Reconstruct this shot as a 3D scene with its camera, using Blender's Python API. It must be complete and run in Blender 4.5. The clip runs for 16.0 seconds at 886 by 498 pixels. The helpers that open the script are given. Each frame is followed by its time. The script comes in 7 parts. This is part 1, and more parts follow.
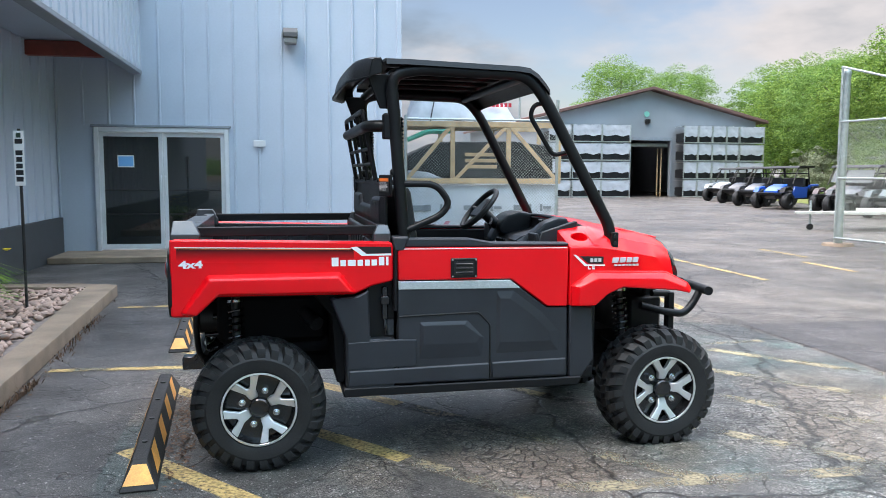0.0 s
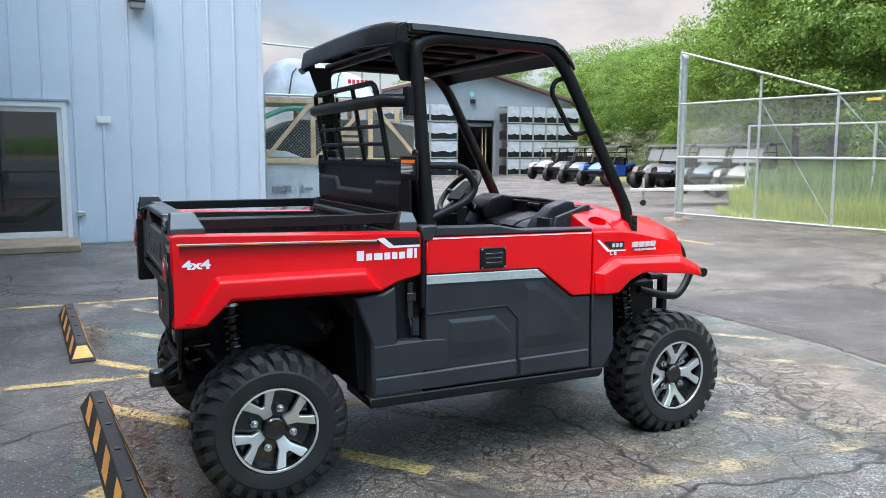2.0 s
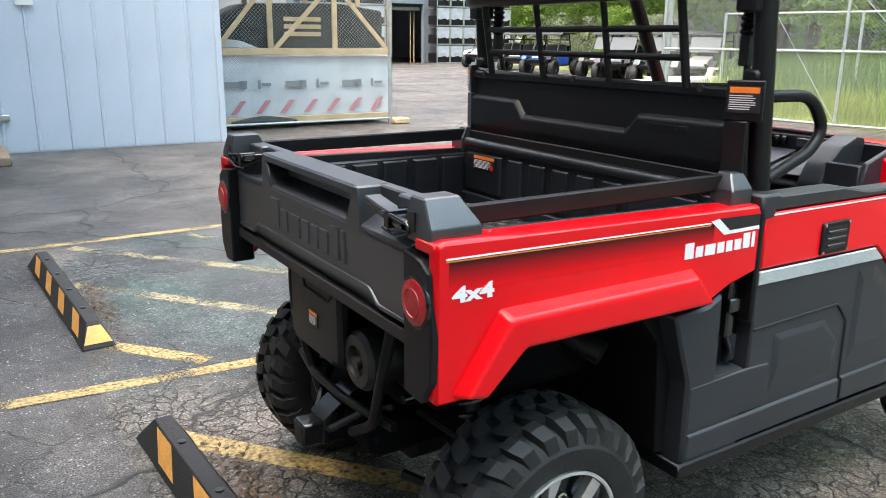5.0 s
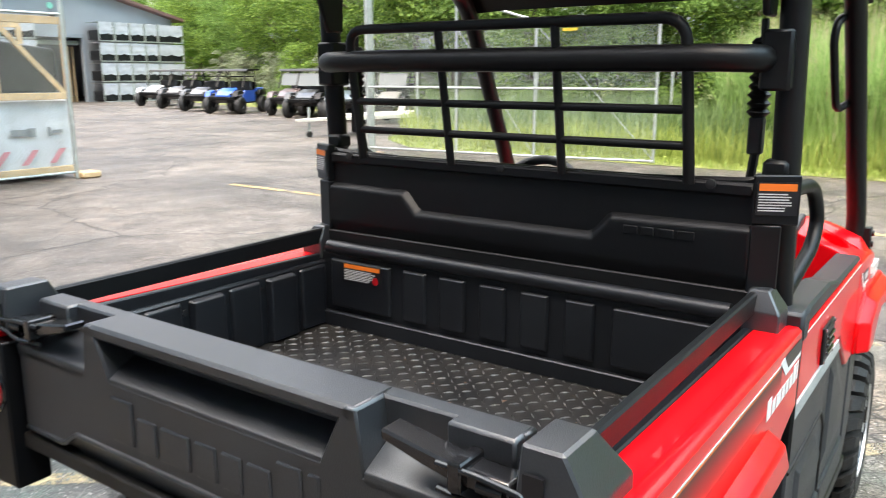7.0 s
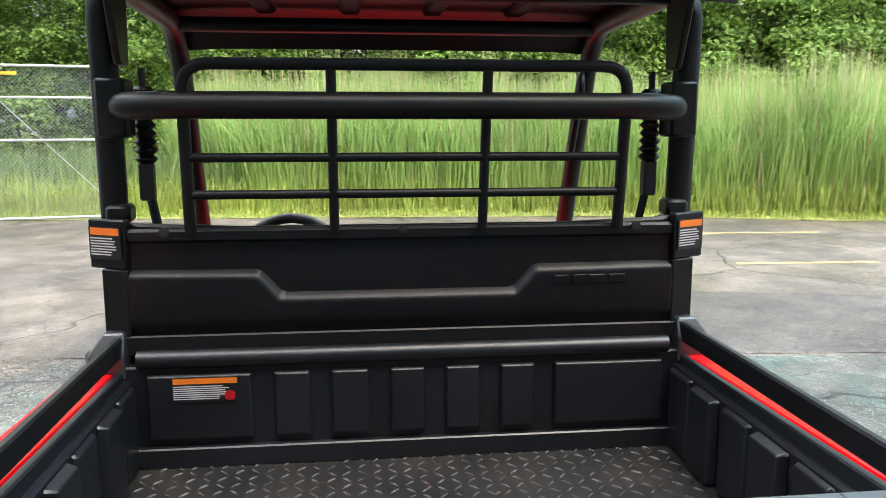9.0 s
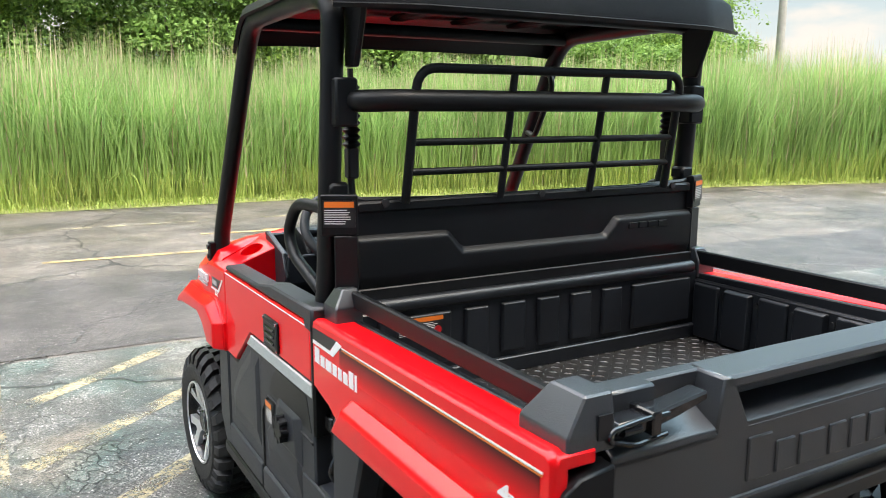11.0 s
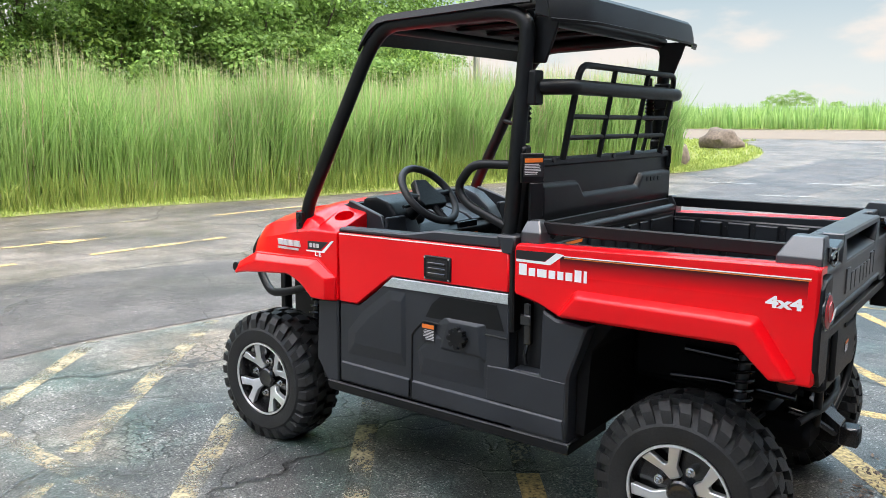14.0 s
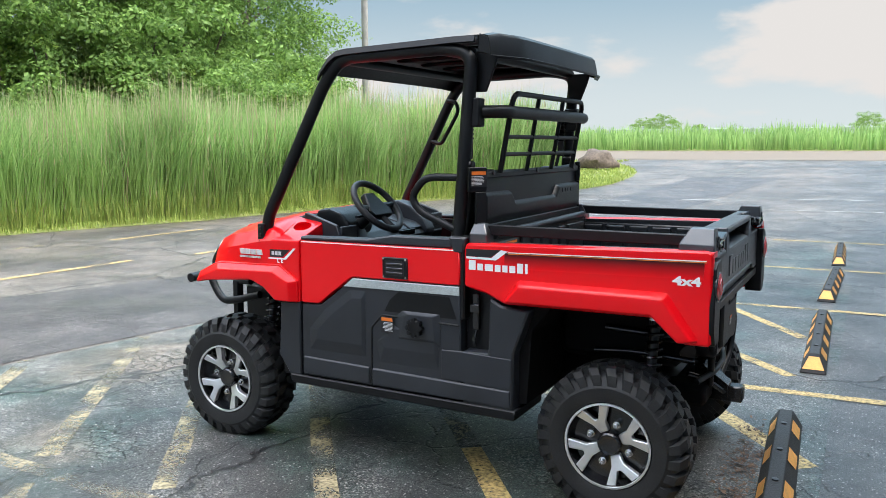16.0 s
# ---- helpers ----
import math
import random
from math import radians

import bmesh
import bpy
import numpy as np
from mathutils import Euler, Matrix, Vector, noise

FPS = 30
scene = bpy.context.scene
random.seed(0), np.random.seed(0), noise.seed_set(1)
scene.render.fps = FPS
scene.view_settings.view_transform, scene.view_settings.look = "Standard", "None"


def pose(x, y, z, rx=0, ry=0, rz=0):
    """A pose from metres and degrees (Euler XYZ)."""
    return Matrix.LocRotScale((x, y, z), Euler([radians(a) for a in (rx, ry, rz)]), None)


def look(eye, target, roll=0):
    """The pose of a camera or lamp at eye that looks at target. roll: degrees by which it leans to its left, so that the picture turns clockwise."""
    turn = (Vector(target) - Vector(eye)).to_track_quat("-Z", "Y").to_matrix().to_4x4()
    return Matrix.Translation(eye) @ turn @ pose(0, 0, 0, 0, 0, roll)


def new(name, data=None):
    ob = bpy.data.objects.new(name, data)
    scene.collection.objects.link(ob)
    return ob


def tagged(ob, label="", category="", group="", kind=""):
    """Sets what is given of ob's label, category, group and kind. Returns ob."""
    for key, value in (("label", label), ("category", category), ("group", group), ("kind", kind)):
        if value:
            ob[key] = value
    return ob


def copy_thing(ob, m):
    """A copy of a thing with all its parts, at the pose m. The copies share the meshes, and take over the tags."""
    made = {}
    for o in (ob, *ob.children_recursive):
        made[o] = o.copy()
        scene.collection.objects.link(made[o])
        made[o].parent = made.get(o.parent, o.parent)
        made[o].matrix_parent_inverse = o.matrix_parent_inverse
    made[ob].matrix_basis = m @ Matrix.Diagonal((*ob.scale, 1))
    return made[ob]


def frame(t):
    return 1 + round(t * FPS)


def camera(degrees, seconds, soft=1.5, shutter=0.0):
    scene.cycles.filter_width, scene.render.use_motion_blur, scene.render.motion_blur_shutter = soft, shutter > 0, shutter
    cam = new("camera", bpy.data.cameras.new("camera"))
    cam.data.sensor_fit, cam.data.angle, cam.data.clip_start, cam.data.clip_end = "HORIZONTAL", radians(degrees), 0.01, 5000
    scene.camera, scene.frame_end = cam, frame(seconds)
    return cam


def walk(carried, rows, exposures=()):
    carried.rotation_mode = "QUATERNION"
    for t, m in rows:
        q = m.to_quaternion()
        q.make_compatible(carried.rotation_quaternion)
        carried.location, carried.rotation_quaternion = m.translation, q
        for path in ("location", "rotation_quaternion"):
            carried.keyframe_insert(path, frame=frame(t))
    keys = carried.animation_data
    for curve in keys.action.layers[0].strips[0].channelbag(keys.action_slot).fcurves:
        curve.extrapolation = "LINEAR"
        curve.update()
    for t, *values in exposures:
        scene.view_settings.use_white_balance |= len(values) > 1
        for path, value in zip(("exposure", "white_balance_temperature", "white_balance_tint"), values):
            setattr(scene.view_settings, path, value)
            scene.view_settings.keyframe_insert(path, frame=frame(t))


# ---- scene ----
cam = camera(58.6, 16.0, 0.5, 0.2)

PATH = [
    (0, (-0.956, -4.315, 1.394), (-0.517, -2.374, 1.204), 0.2),
    (0.5, (-1.263, -4.264, 1.413), (-0.671, -2.364, 1.214), 0.3),
    (1, (-1.452, -4.109, 1.405), (-0.77, -2.241, 1.187), 0.2),
    (1.5, (-1.591, -3.918, 1.433), (-0.831, -2.083, 1.198), 0.1),
    (2, (-1.734, -3.653, 1.399), (-0.86, -1.871, 1.158), 0.2),
    (2.5, (-1.832, -3.339, 1.394), (-0.875, -1.601, 1.143), 0.2),
    (3, (-1.957, -3.028, 1.423), (-0.959, -1.317, 1.15), 0.2),
    (3.5, (-2.082, -2.749, 1.502), (-1.063, -1.059, 1.178), 0.2),
    (4, (-2.129, -2.471, 1.453), (-1.105, -0.805, 1.036), 0.2),
    (4.2, (-2.15, -2.363, 1.459), (-1.127, -0.708, 0.995), 0.3),
    (6.3, (-2.164, -1.253, 1.568), (-0.970, 0.259, 1.034), 0.2),
    (6.5, (-2.155, -1.169, 1.586), (-0.862, 0.267, 1.073), -0.1),
    (7, (-2.098, -0.942, 1.59), (-0.488, 0.162, 1.155), 0.0),
    (7.5, (-2.071, -0.655, 1.619), (-0.251, 0.064, 1.207), 0.0),
    (8, (-2.055, -0.381, 1.601), (-0.13, 0.013, 1.228), 0.1),
    (8.2, (-2.054, -0.277, 1.578), (-0.102, -0.016, 1.231), 0.2),
    (10.3, (-2.184, 0.967, 1.6), (-0.388, 0.164, 1.243), 0.1),
    (10.5, (-2.198, 1.099, 1.597), (-0.426, 0.243, 1.244), 0.2),
    (11, (-2.211, 1.422, 1.6), (-0.511, 0.428, 1.25), 0.2),
    (11.5, (-2.228, 1.77, 1.609), (-0.6, 0.66, 1.269), 0.2),
    (12, (-2.217, 2.085, 1.618), (-0.655, 0.882, 1.279), 0.2),
    (12.5, (-2.126, 2.317, 1.536), (-0.638, 1.024, 1.196), 0.1),
    (13, (-1.988, 2.566, 1.504), (-0.6, 1.167, 1.167), 0.1),
    (13.5, (-1.876, 2.864, 1.505), (-0.604, 1.357, 1.174), 0.1),
    (14, (-1.806, 3.081, 1.495), (-0.623, 1.499, 1.178), 0.1),
    (14.5, (-1.788, 3.321, 1.496), (-0.686, 1.68, 1.195), 0.0),
    (15, (-1.806, 3.545, 1.5), (-0.769, 1.858, 1.216), -0.1),
    (15.5, (-1.83, 3.626, 1.489), (-0.845, 1.906, 1.224), -0.1),
    (16, (-1.833, 3.643, 1.479), (-0.891, 1.898, 1.219), -0.2),
]
EXPOSURES = [(0.0, 0.76, 6800, 15), (2.0, 0.8, 6850, 15), (3.5, 0.96, 7150, 15), (4.2, 1.04, 7300, 15), (6.4, 1.18, 7750, 15), (8.0, 1.30, 7500, 12), (11.0, 1.18, 7450, 12), (13.0, 1.12, 7400, 14), (14.5, 1.0, 7100, 14), (16.0, 0.86, 6850, 12)]
walk(cam, [(t, look(eye, target, roll)) for t, eye, target, roll in PATH], EXPOSURES)

# ---- light ----
SUN_ELEV, SUN_AZ = radians(58), radians(239)
world = bpy.data.worlds.new("sky")
scene.world = world
world.use_nodes = True
wn, wl = world.node_tree.nodes, world.node_tree.links
wn.clear()
w_out, w_bg = wn.new("ShaderNodeOutputWorld"), wn.new("ShaderNodeBackground")
w_sky = wn.new("ShaderNodeTexSky")
w_sky.sky_type, w_sky.sun_disc = "NISHITA", False
w_sky.sun_elevation, w_sky.sun_rotation, w_sky.dust_density = SUN_ELEV, SUN_AZ, 2.0
w_co = wn.new("ShaderNodeTexCoord")
w_map = wn.new("ShaderNodeMapping")
w_map.inputs["Scale"].default_value = (1.0, 1.0, 2.6)
w_map.inputs["Location"].default_value = (0.35, 0.1, 0.0)


def sky_node(kind, **values):
    k = wn.new("ShaderNode" + kind)
    for slot, v in values.items():
        k.inputs[slot].default_value = v
    return k


def sky_range(source, a, b, c, d):
    k = wn.new("ShaderNodeMapRange")
    k.interpolation_type = "SMOOTHSTEP"
    for i, v in enumerate((a, b, c, d)):
        k.inputs[1 + i].default_value = v
    wl.new(source, k.inputs[0])
    return k.outputs[0]


def sky_mix(kind, fac, a, b):
    k = wn.new("ShaderNodeMixRGB")
    k.blend_type = kind
    for slot, v in enumerate((fac, a, b)):
        if isinstance(v, float):
            k.inputs[slot].default_value = v
        elif isinstance(v, tuple):
            k.inputs[slot].default_value = (*v, 1)
        else:
            wl.new(v, k.inputs[slot])
    return k.outputs[0]


w_sep = wn.new("ShaderNodeSeparateXYZ")
w_n, w_n2 = sky_node("TexNoise", Scale=2.1, Detail=7.0, Roughness=0.52), sky_node("TexNoise", Scale=3.6, Detail=6.0)
wl.new(w_co.outputs["Generated"], w_map.inputs[0])
wl.new(w_co.outputs["Generated"], w_sep.inputs[0])
for k in (w_n, w_n2):
    wl.new(w_map.outputs[0], k.inputs["Vector"])
# grey cloud over the yard, breaking up into blue with white heaps over the road
w_tone = sky_mix("MIX", sky_range(w_n2.outputs["Fac"], 0.36, 0.62, 0.0, 1.0), (1.5, 2.0, 2.5), (4.7, 4.7, 4.8))
w_grey = sky_mix("MIX", sky_range(w_n.outputs["Fac"], 0.36, 0.54, 0.0, 1.0), w_sky.outputs[0], w_tone)
w_blue = sky_mix("MIX", sky_range(w_sep.outputs["Z"], 0.02, 0.24, 0.0, 1.0), (3.7, 4.3, 4.6), (1.6, 2.65, 3.55))
w_sum = wn.new("ShaderNodeMath")
w_sum.operation = "SUBTRACT"
wl.new(w_n.outputs["Fac"], w_sum.inputs[0])
wl.new(sky_range(w_sep.outputs["Z"], 0.05, 0.45, -0.10, 0.14), w_sum.inputs[1])
w_heap = sky_mix("MIX", sky_range(w_sum.outputs[0], 0.60, 0.66, 0.0, 1.0), w_blue, (4.3, 4.35, 4.4))
w_all = sky_mix("MIX", sky_range(w_sep.outputs["Y"], -0.62, -0.05, 0.0, 1.0), w_heap, w_grey)
# the cloud cover brightens towards the zenith
w_top = sky_mix("MULTIPLY", 1.0, w_all, sky_range(w_sep.outputs["Z"], 0.30, 0.85, 1.0, 9.5))
w_bg.inputs["Strength"].default_value = 0.10
wl.new(w_top, w_bg.inputs[0])
wl.new(w_bg.outputs[0], w_out.inputs[0])

sun = new("sun", bpy.data.lights.new("sun", "SUN"))
sun.data.energy, sun.data.angle, sun.data.color = 2.1, radians(28), (1.0, 0.94, 0.86)
sun_from = Vector((math.sin(SUN_AZ) * math.cos(SUN_ELEV), math.cos(SUN_AZ) * math.cos(SUN_ELEV), math.sin(SUN_ELEV)))
sun.matrix_world = look(sun_from * 50, (0, 0, 0))


# ---- materials ----
def material(name, color, rough=0.5, metal=0.0, vary=0.0, scale=6.0, bump=0.0, bump_scale=60.0, coat=0.0, color2=None, fine=0.0, random=0.0, spec=0.5):
    """A surface with variation at a large and a fine scale, relief and gloss."""
    m = bpy.data.materials.new(name)
    m.use_nodes = True
    n, l = m.node_tree.nodes, m.node_tree.links
    b = n["Principled BSDF"]
    b.inputs["Roughness"].default_value, b.inputs["Metallic"].default_value = rough, metal
    b.inputs["Coat Weight"].default_value, b.inputs["Coat Roughness"].default_value = coat, 0.035
    b.inputs["Specular IOR Level"].default_value = spec
    co = n.new("ShaderNodeTexCoord")
    src = None
    if vary or color2 or fine:
        big = n.new("ShaderNodeTexNoise")
        big.inputs["Scale"].default_value, big.inputs["Detail"].default_value = scale, 6
        l.new(co.outputs["Object"], big.inputs["Vector"])
        ramp = n.new("ShaderNodeValToRGB")
        ramp.color_ramp.elements[0].position, ramp.color_ramp.elements[1].position = 0.3, 0.7
        c2 = color2 or [min(1, c * (1 + vary)) for c in color]
        c1 = color if color2 else [c * (1 - vary) for c in color]
        ramp.color_ramp.elements[0].color, ramp.color_ramp.elements[1].color = (*c1, 1), (*c2, 1)
        l.new(big.outputs["Fac"], ramp.inputs[0])
        src = ramp.outputs[0]
        if fine:
            small = n.new("ShaderNodeTexNoise")
            small.inputs["Scale"].default_value, small.inputs["Detail"].default_value = bump_scale, 4
            l.new(co.outputs["Object"], small.inputs["Vector"])
            mr = n.new("ShaderNodeMapRange")
            mr.inputs[1].default_value, mr.inputs[2].default_value, mr.inputs[3].default_value, mr.inputs[4].default_value = 0.25, 0.75, 1 - fine, 1 + fine
            l.new(small.outputs["Fac"], mr.inputs[0])
            mul = n.new("ShaderNodeMixRGB")
            mul.blend_type = "MULTIPLY"
            mul.inputs[0].default_value = 1
            l.new(src, mul.inputs[1])
            l.new(mr.outputs[0], mul.inputs[2])
            src = mul.outputs[0]
        rr = n.new("ShaderNodeMapRange")
        rr.inputs[3].default_value, rr.inputs[4].default_value = max(0.02, rough - 0.08), min(1, rough + 0.1)
        l.new(big.outputs["Fac"], rr.inputs[0])
        l.new(rr.outputs[0], b.inputs["Roughness"])
    if random:
        info, hsv = n.new("ShaderNodeObjectInfo"), n.new("ShaderNodeHueSaturation")
        mr = n.new("ShaderNodeMapRange")
        mr.inputs[3].default_value, mr.inputs[4].default_value = 1 - random, 1 + random
        l.new(info.outputs["Random"], mr.inputs[0])
        l.new(mr.outputs[0], hsv.inputs["Value"])
        if src:
            l.new(src, hsv.inputs["Color"])
        else:
            hsv.inputs["Color"].default_value = (*color, 1)
        src = hsv.outputs[0]
    if src:
        l.new(src, b.inputs["Base Color"])
    else:
        b.inputs["Base Color"].default_value = (*color, 1)
    if bump:
        bn, bp = n.new("ShaderNodeTexNoise"), n.new("ShaderNodeBump")
        bn.inputs["Scale"].default_value, bn.inputs["Detail"].default_value = bump_scale, 5
        bp.inputs["Strength"].default_value, bp.inputs["Distance"].default_value = bump, 0.01
        l.new(co.outputs["Object"], bn.inputs["Vector"])
        l.new(bn.outputs["Fac"], bp.inputs["Height"])
        l.new(bp.outputs[0], b.inputs["Normal"])
    return m


def foliage(name, dark, light, translucent=0.25, foot=None):
    """Leaves that differ one from another, plant by plant and stand by stand, and let some light through; foot: the yellower colour of the stems."""
    m = bpy.data.materials.new(name)
    m.use_nodes = True
    n, l = m.node_tree.nodes, m.node_tree.links
    b = n["Principled BSDF"]
    b.inputs["Roughness"].default_value = 0.55
    b.inputs["Specular IOR Level"].default_value = 0.25
    geo, ramp = n.new("ShaderNodeNewGeometry"), n.new("ShaderNodeValToRGB")
    ramp.color_ramp.elements[0].color, ramp.color_ramp.elements[1].color = (*dark, 1), (*light, 1)
    co, stand, tone, mul = n.new("ShaderNodeTexCoord"), n.new("ShaderNodeTexNoise"), n.new("ShaderNodeMapRange"), n.new("ShaderNodeMixRGB")
    stand.inputs["Scale"].default_value, stand.inputs["Detail"].default_value = 0.9, 3
    tone.inputs[1].default_value, tone.inputs[2].default_value, tone.inputs[3].default_value, tone.inputs[4].default_value = 0.35, 0.65, 0.86, 1.16
    mul.blend_type = "MULTIPLY"
    mul.inputs[0].default_value = 1
    l.new(co.outputs["Object"], stand.inputs["Vector"])
    l.new(stand.outputs["Fac"], tone.inputs[0])
    l.new(geo.outputs["Random Per Island"], ramp.inputs[0])
    l.new(ramp.outputs[0], mul.inputs[1])
    l.new(tone.outputs[0], mul.inputs[2])
    col = mul.outputs[0]
    if foot:
        sep, up, low = n.new("ShaderNodeSeparateXYZ"), n.new("ShaderNodeMapRange"), n.new("ShaderNodeMixRGB")
        up.inputs[1].default_value, up.inputs[2].default_value, up.inputs[3].default_value, up.inputs[4].default_value = 0.1, 1.3, 0.8, 0.0
        l.new(co.outputs["Object"], sep.inputs[0])
        l.new(sep.outputs["Z"], up.inputs[0])
        l.new(up.outputs[0], low.inputs[0])
        l.new(col, low.inputs[1])
        low.inputs[2].default_value = (*foot, 1)
        col = low.outputs[0]
    l.new(col, b.inputs["Base Color"])
    tr, mix = n.new("ShaderNodeBsdfTranslucent"), n.new("ShaderNodeMixShader")
    l.new(col, tr.inputs[0])
    mix.inputs[0].default_value = translucent
    l.new(b.outputs[0], mix.inputs[1])
    l.new(tr.outputs[0], mix.inputs[2])
    l.new(mix.outputs[0], n["Material Output"].inputs[0])
    return m


def asphalt(name, low, high, crack=0.5, tint=None, wear=0.5, zone=False, chips=0.35, net=0.54):
    """Old asphalt: patches, stones, and a net of cracks."""
    m = bpy.data.materials.new(name)
    m.use_nodes = True
    n, l = m.node_tree.nodes, m.node_tree.links
    b = n["Principled BSDF"]
    co = n.new("ShaderNodeTexCoord")

    def noise_fac(scale, detail, lo, hi, a, z):
        t, r = n.new("ShaderNodeTexNoise"), n.new("ShaderNodeMapRange")
        t.inputs["Scale"].default_value, t.inputs["Detail"].default_value = scale, detail
        r.inputs[1].default_value, r.inputs[2].default_value, r.inputs[3].default_value, r.inputs[4].default_value = lo, hi, a, z
        l.new(co.outputs["Object"], t.inputs["Vector"])
        l.new(t.outputs["Fac"], r.inputs[0])
        return r.outputs[0], t

    def mix(kind, fac, a, c):
        k = n.new("ShaderNodeMixRGB")
        k.blend_type = kind
        for slot, v in ((0, fac), (1, a), (2, c)):
            if isinstance(v, (int, float)):
                k.inputs[slot].default_value = v
            elif isinstance(v, tuple):
                k.inputs[slot].default_value = (*v, 1)
            else:
                l.new(v, k.inputs[slot])
        return k.outputs[0]

    patch, _ = noise_fac(0.45, 8, 0.36, 0.64, 0, 1)
    col = mix("MIX", patch, low, high)
    if tint:
        green, _ = noise_fac(1.3, 7, 0.47, 0.61, 0, wear)
        col = mix("MIX", green, col, tint)
        # bands where the seal coat has worn down to the brown aggregate
        worn, _ = noise_fac(0.62, 7, 0.535, 0.62, 0, 0.85)
        col = mix("MIX", worn, col, (0.125, 0.098, 0.076))
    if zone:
        # a darker asphalt colour towards low x, beside the building, with a ragged edge
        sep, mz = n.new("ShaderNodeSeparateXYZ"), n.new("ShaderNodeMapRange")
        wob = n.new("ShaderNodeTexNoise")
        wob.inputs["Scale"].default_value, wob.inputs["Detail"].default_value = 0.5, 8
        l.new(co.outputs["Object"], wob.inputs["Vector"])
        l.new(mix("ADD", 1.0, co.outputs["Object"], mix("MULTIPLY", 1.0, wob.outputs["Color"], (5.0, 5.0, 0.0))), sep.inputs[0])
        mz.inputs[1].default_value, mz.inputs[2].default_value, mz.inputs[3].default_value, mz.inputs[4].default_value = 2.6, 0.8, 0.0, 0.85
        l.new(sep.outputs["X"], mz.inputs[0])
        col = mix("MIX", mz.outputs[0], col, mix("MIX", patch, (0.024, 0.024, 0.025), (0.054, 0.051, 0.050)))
    grit, gt = noise_fac(150, 3, 0.38, 0.62, 0.15, 2.2)
    col = mix("MULTIPLY", 0.9, col, grit)
    # pale stones laid bare where the binder has worn away
    bare, _ = noise_fac(1.7, 6, 0.46, 0.62, 0, 1)
    chip, _ = noise_fac(85, 4, 0.54, 0.59, 0, chips)
    both_chip = n.new("ShaderNodeMath")
    both_chip.operation = "MULTIPLY"
    l.new(bare, both_chip.inputs[0])
    l.new(chip, both_chip.inputs[1])
    col = mix("MIX", both_chip.outputs[0], col, (0.40, 0.38, 0.35))
    # single pale stones
    for scale, cover, tone in ((62.0, 0.80, (0.34, 0.32, 0.30)), (110.0, 0.72, (0.24, 0.225, 0.21))):
        vor, sepc, pick, size, spot = n.new("ShaderNodeTexVoronoi"), n.new("ShaderNodeSeparateXYZ"), n.new("ShaderNodeMath"), n.new("ShaderNodeMath"), n.new("ShaderNodeMath")
        vor.inputs["Scale"].default_value = scale
        l.new(co.outputs["Object"], vor.inputs["Vector"])
        l.new(vor.outputs["Color"], sepc.inputs[0])
        pick.operation, pick.inputs[1].default_value = "GREATER_THAN", 1 - (1 - cover) * (0.35 + 1.2 * chips)
        l.new(sepc.outputs["X"], pick.inputs[0])
        size.operation, size.inputs[1].default_value = "LESS_THAN", 0.30
        l.new(vor.outputs["Distance"], size.inputs[0])
        spot.operation = "MULTIPLY"
        l.new(pick.outputs[0], spot.inputs[0])
        l.new(size.outputs[0], spot.inputs[1])
        col = mix("MIX", spot.outputs[0], col, tone)
    stain, _ = noise_fac(2.2, 9, 0.42, 0.60, 0.70, 1.12)
    col = mix("MULTIPLY", 0.9, col, stain)
    mid, _ = noise_fac(14, 8, 0.3, 0.7, 0.62, 1.4)
    col = mix("MULTIPLY", 0.85, col, mid)
    warp = n.new("ShaderNodeTexNoise")
    warp.inputs["Scale"].default_value, warp.inputs["Detail"].default_value = 3.0, 4
    l.new(co.outputs["Object"], warp.inputs["Vector"])
    wv = mix("ADD", 0.35, co.outputs["Object"], warp.outputs["Color"])
    crk = []
    for scale, width in ((0.28, 0.006), (1.1, 0.012), (13.0, 0.070)):
        v, r = n.new("ShaderNodeTexVoronoi"), n.new("ShaderNodeMapRange")
        v.feature = "DISTANCE_TO_EDGE"
        v.inputs["Scale"].default_value = scale
        l.new(wv, v.inputs["Vector"])
        r.inputs[1].default_value, r.inputs[2].default_value = width * 0.2, width
        l.new(v.outputs["Distance"], r.inputs[0])
        crk.append(r.outputs[0])
    where, _ = noise_fac(0.7, 5, net, net + 0.11, 0, 0.95)
    inv = n.new("ShaderNodeMath")
    inv.operation = "SUBTRACT"
    inv.inputs[0].default_value = 1
    l.new(where, inv.inputs[1])
    fine = n.new("ShaderNodeMath")
    fine.operation = "MAXIMUM"
    l.new(crk[2], fine.inputs[0])
    l.new(inv.outputs[0], fine.inputs[1])
    lines = n.new("ShaderNodeMath")
    lines.operation = "MULTIPLY"
    l.new(crk[0], lines.inputs[0])
    l.new(fine.outputs[0], lines.inputs[1])
    both = n.new("ShaderNodeMath")
    both.operation = "MULTIPLY"
    l.new(lines.outputs[0], both.inputs[0])
    soft = n.new("ShaderNodeMapRange")
    soft.inputs[3].default_value = 0.55
    l.new(crk[1], soft.inputs[0])
    l.new(soft.outputs[0], both.inputs[1])
    k = n.new("ShaderNodeMapRange")
    k.inputs[3].default_value = 1 - crack
    l.new(both.outputs[0], k.inputs[0])
    col = mix("MULTIPLY", 1.0, col, k.outputs[0])
    l.new(col, b.inputs["Base Color"])
    rg, _ = noise_fac(0.8, 6, 0.3, 0.7, 0.34, 0.62)
    l.new(rg, b.inputs["Roughness"])
    h = n.new("ShaderNodeMath")
    h.operation = "MULTIPLY_ADD"
    h.inputs[1].default_value = 0.35
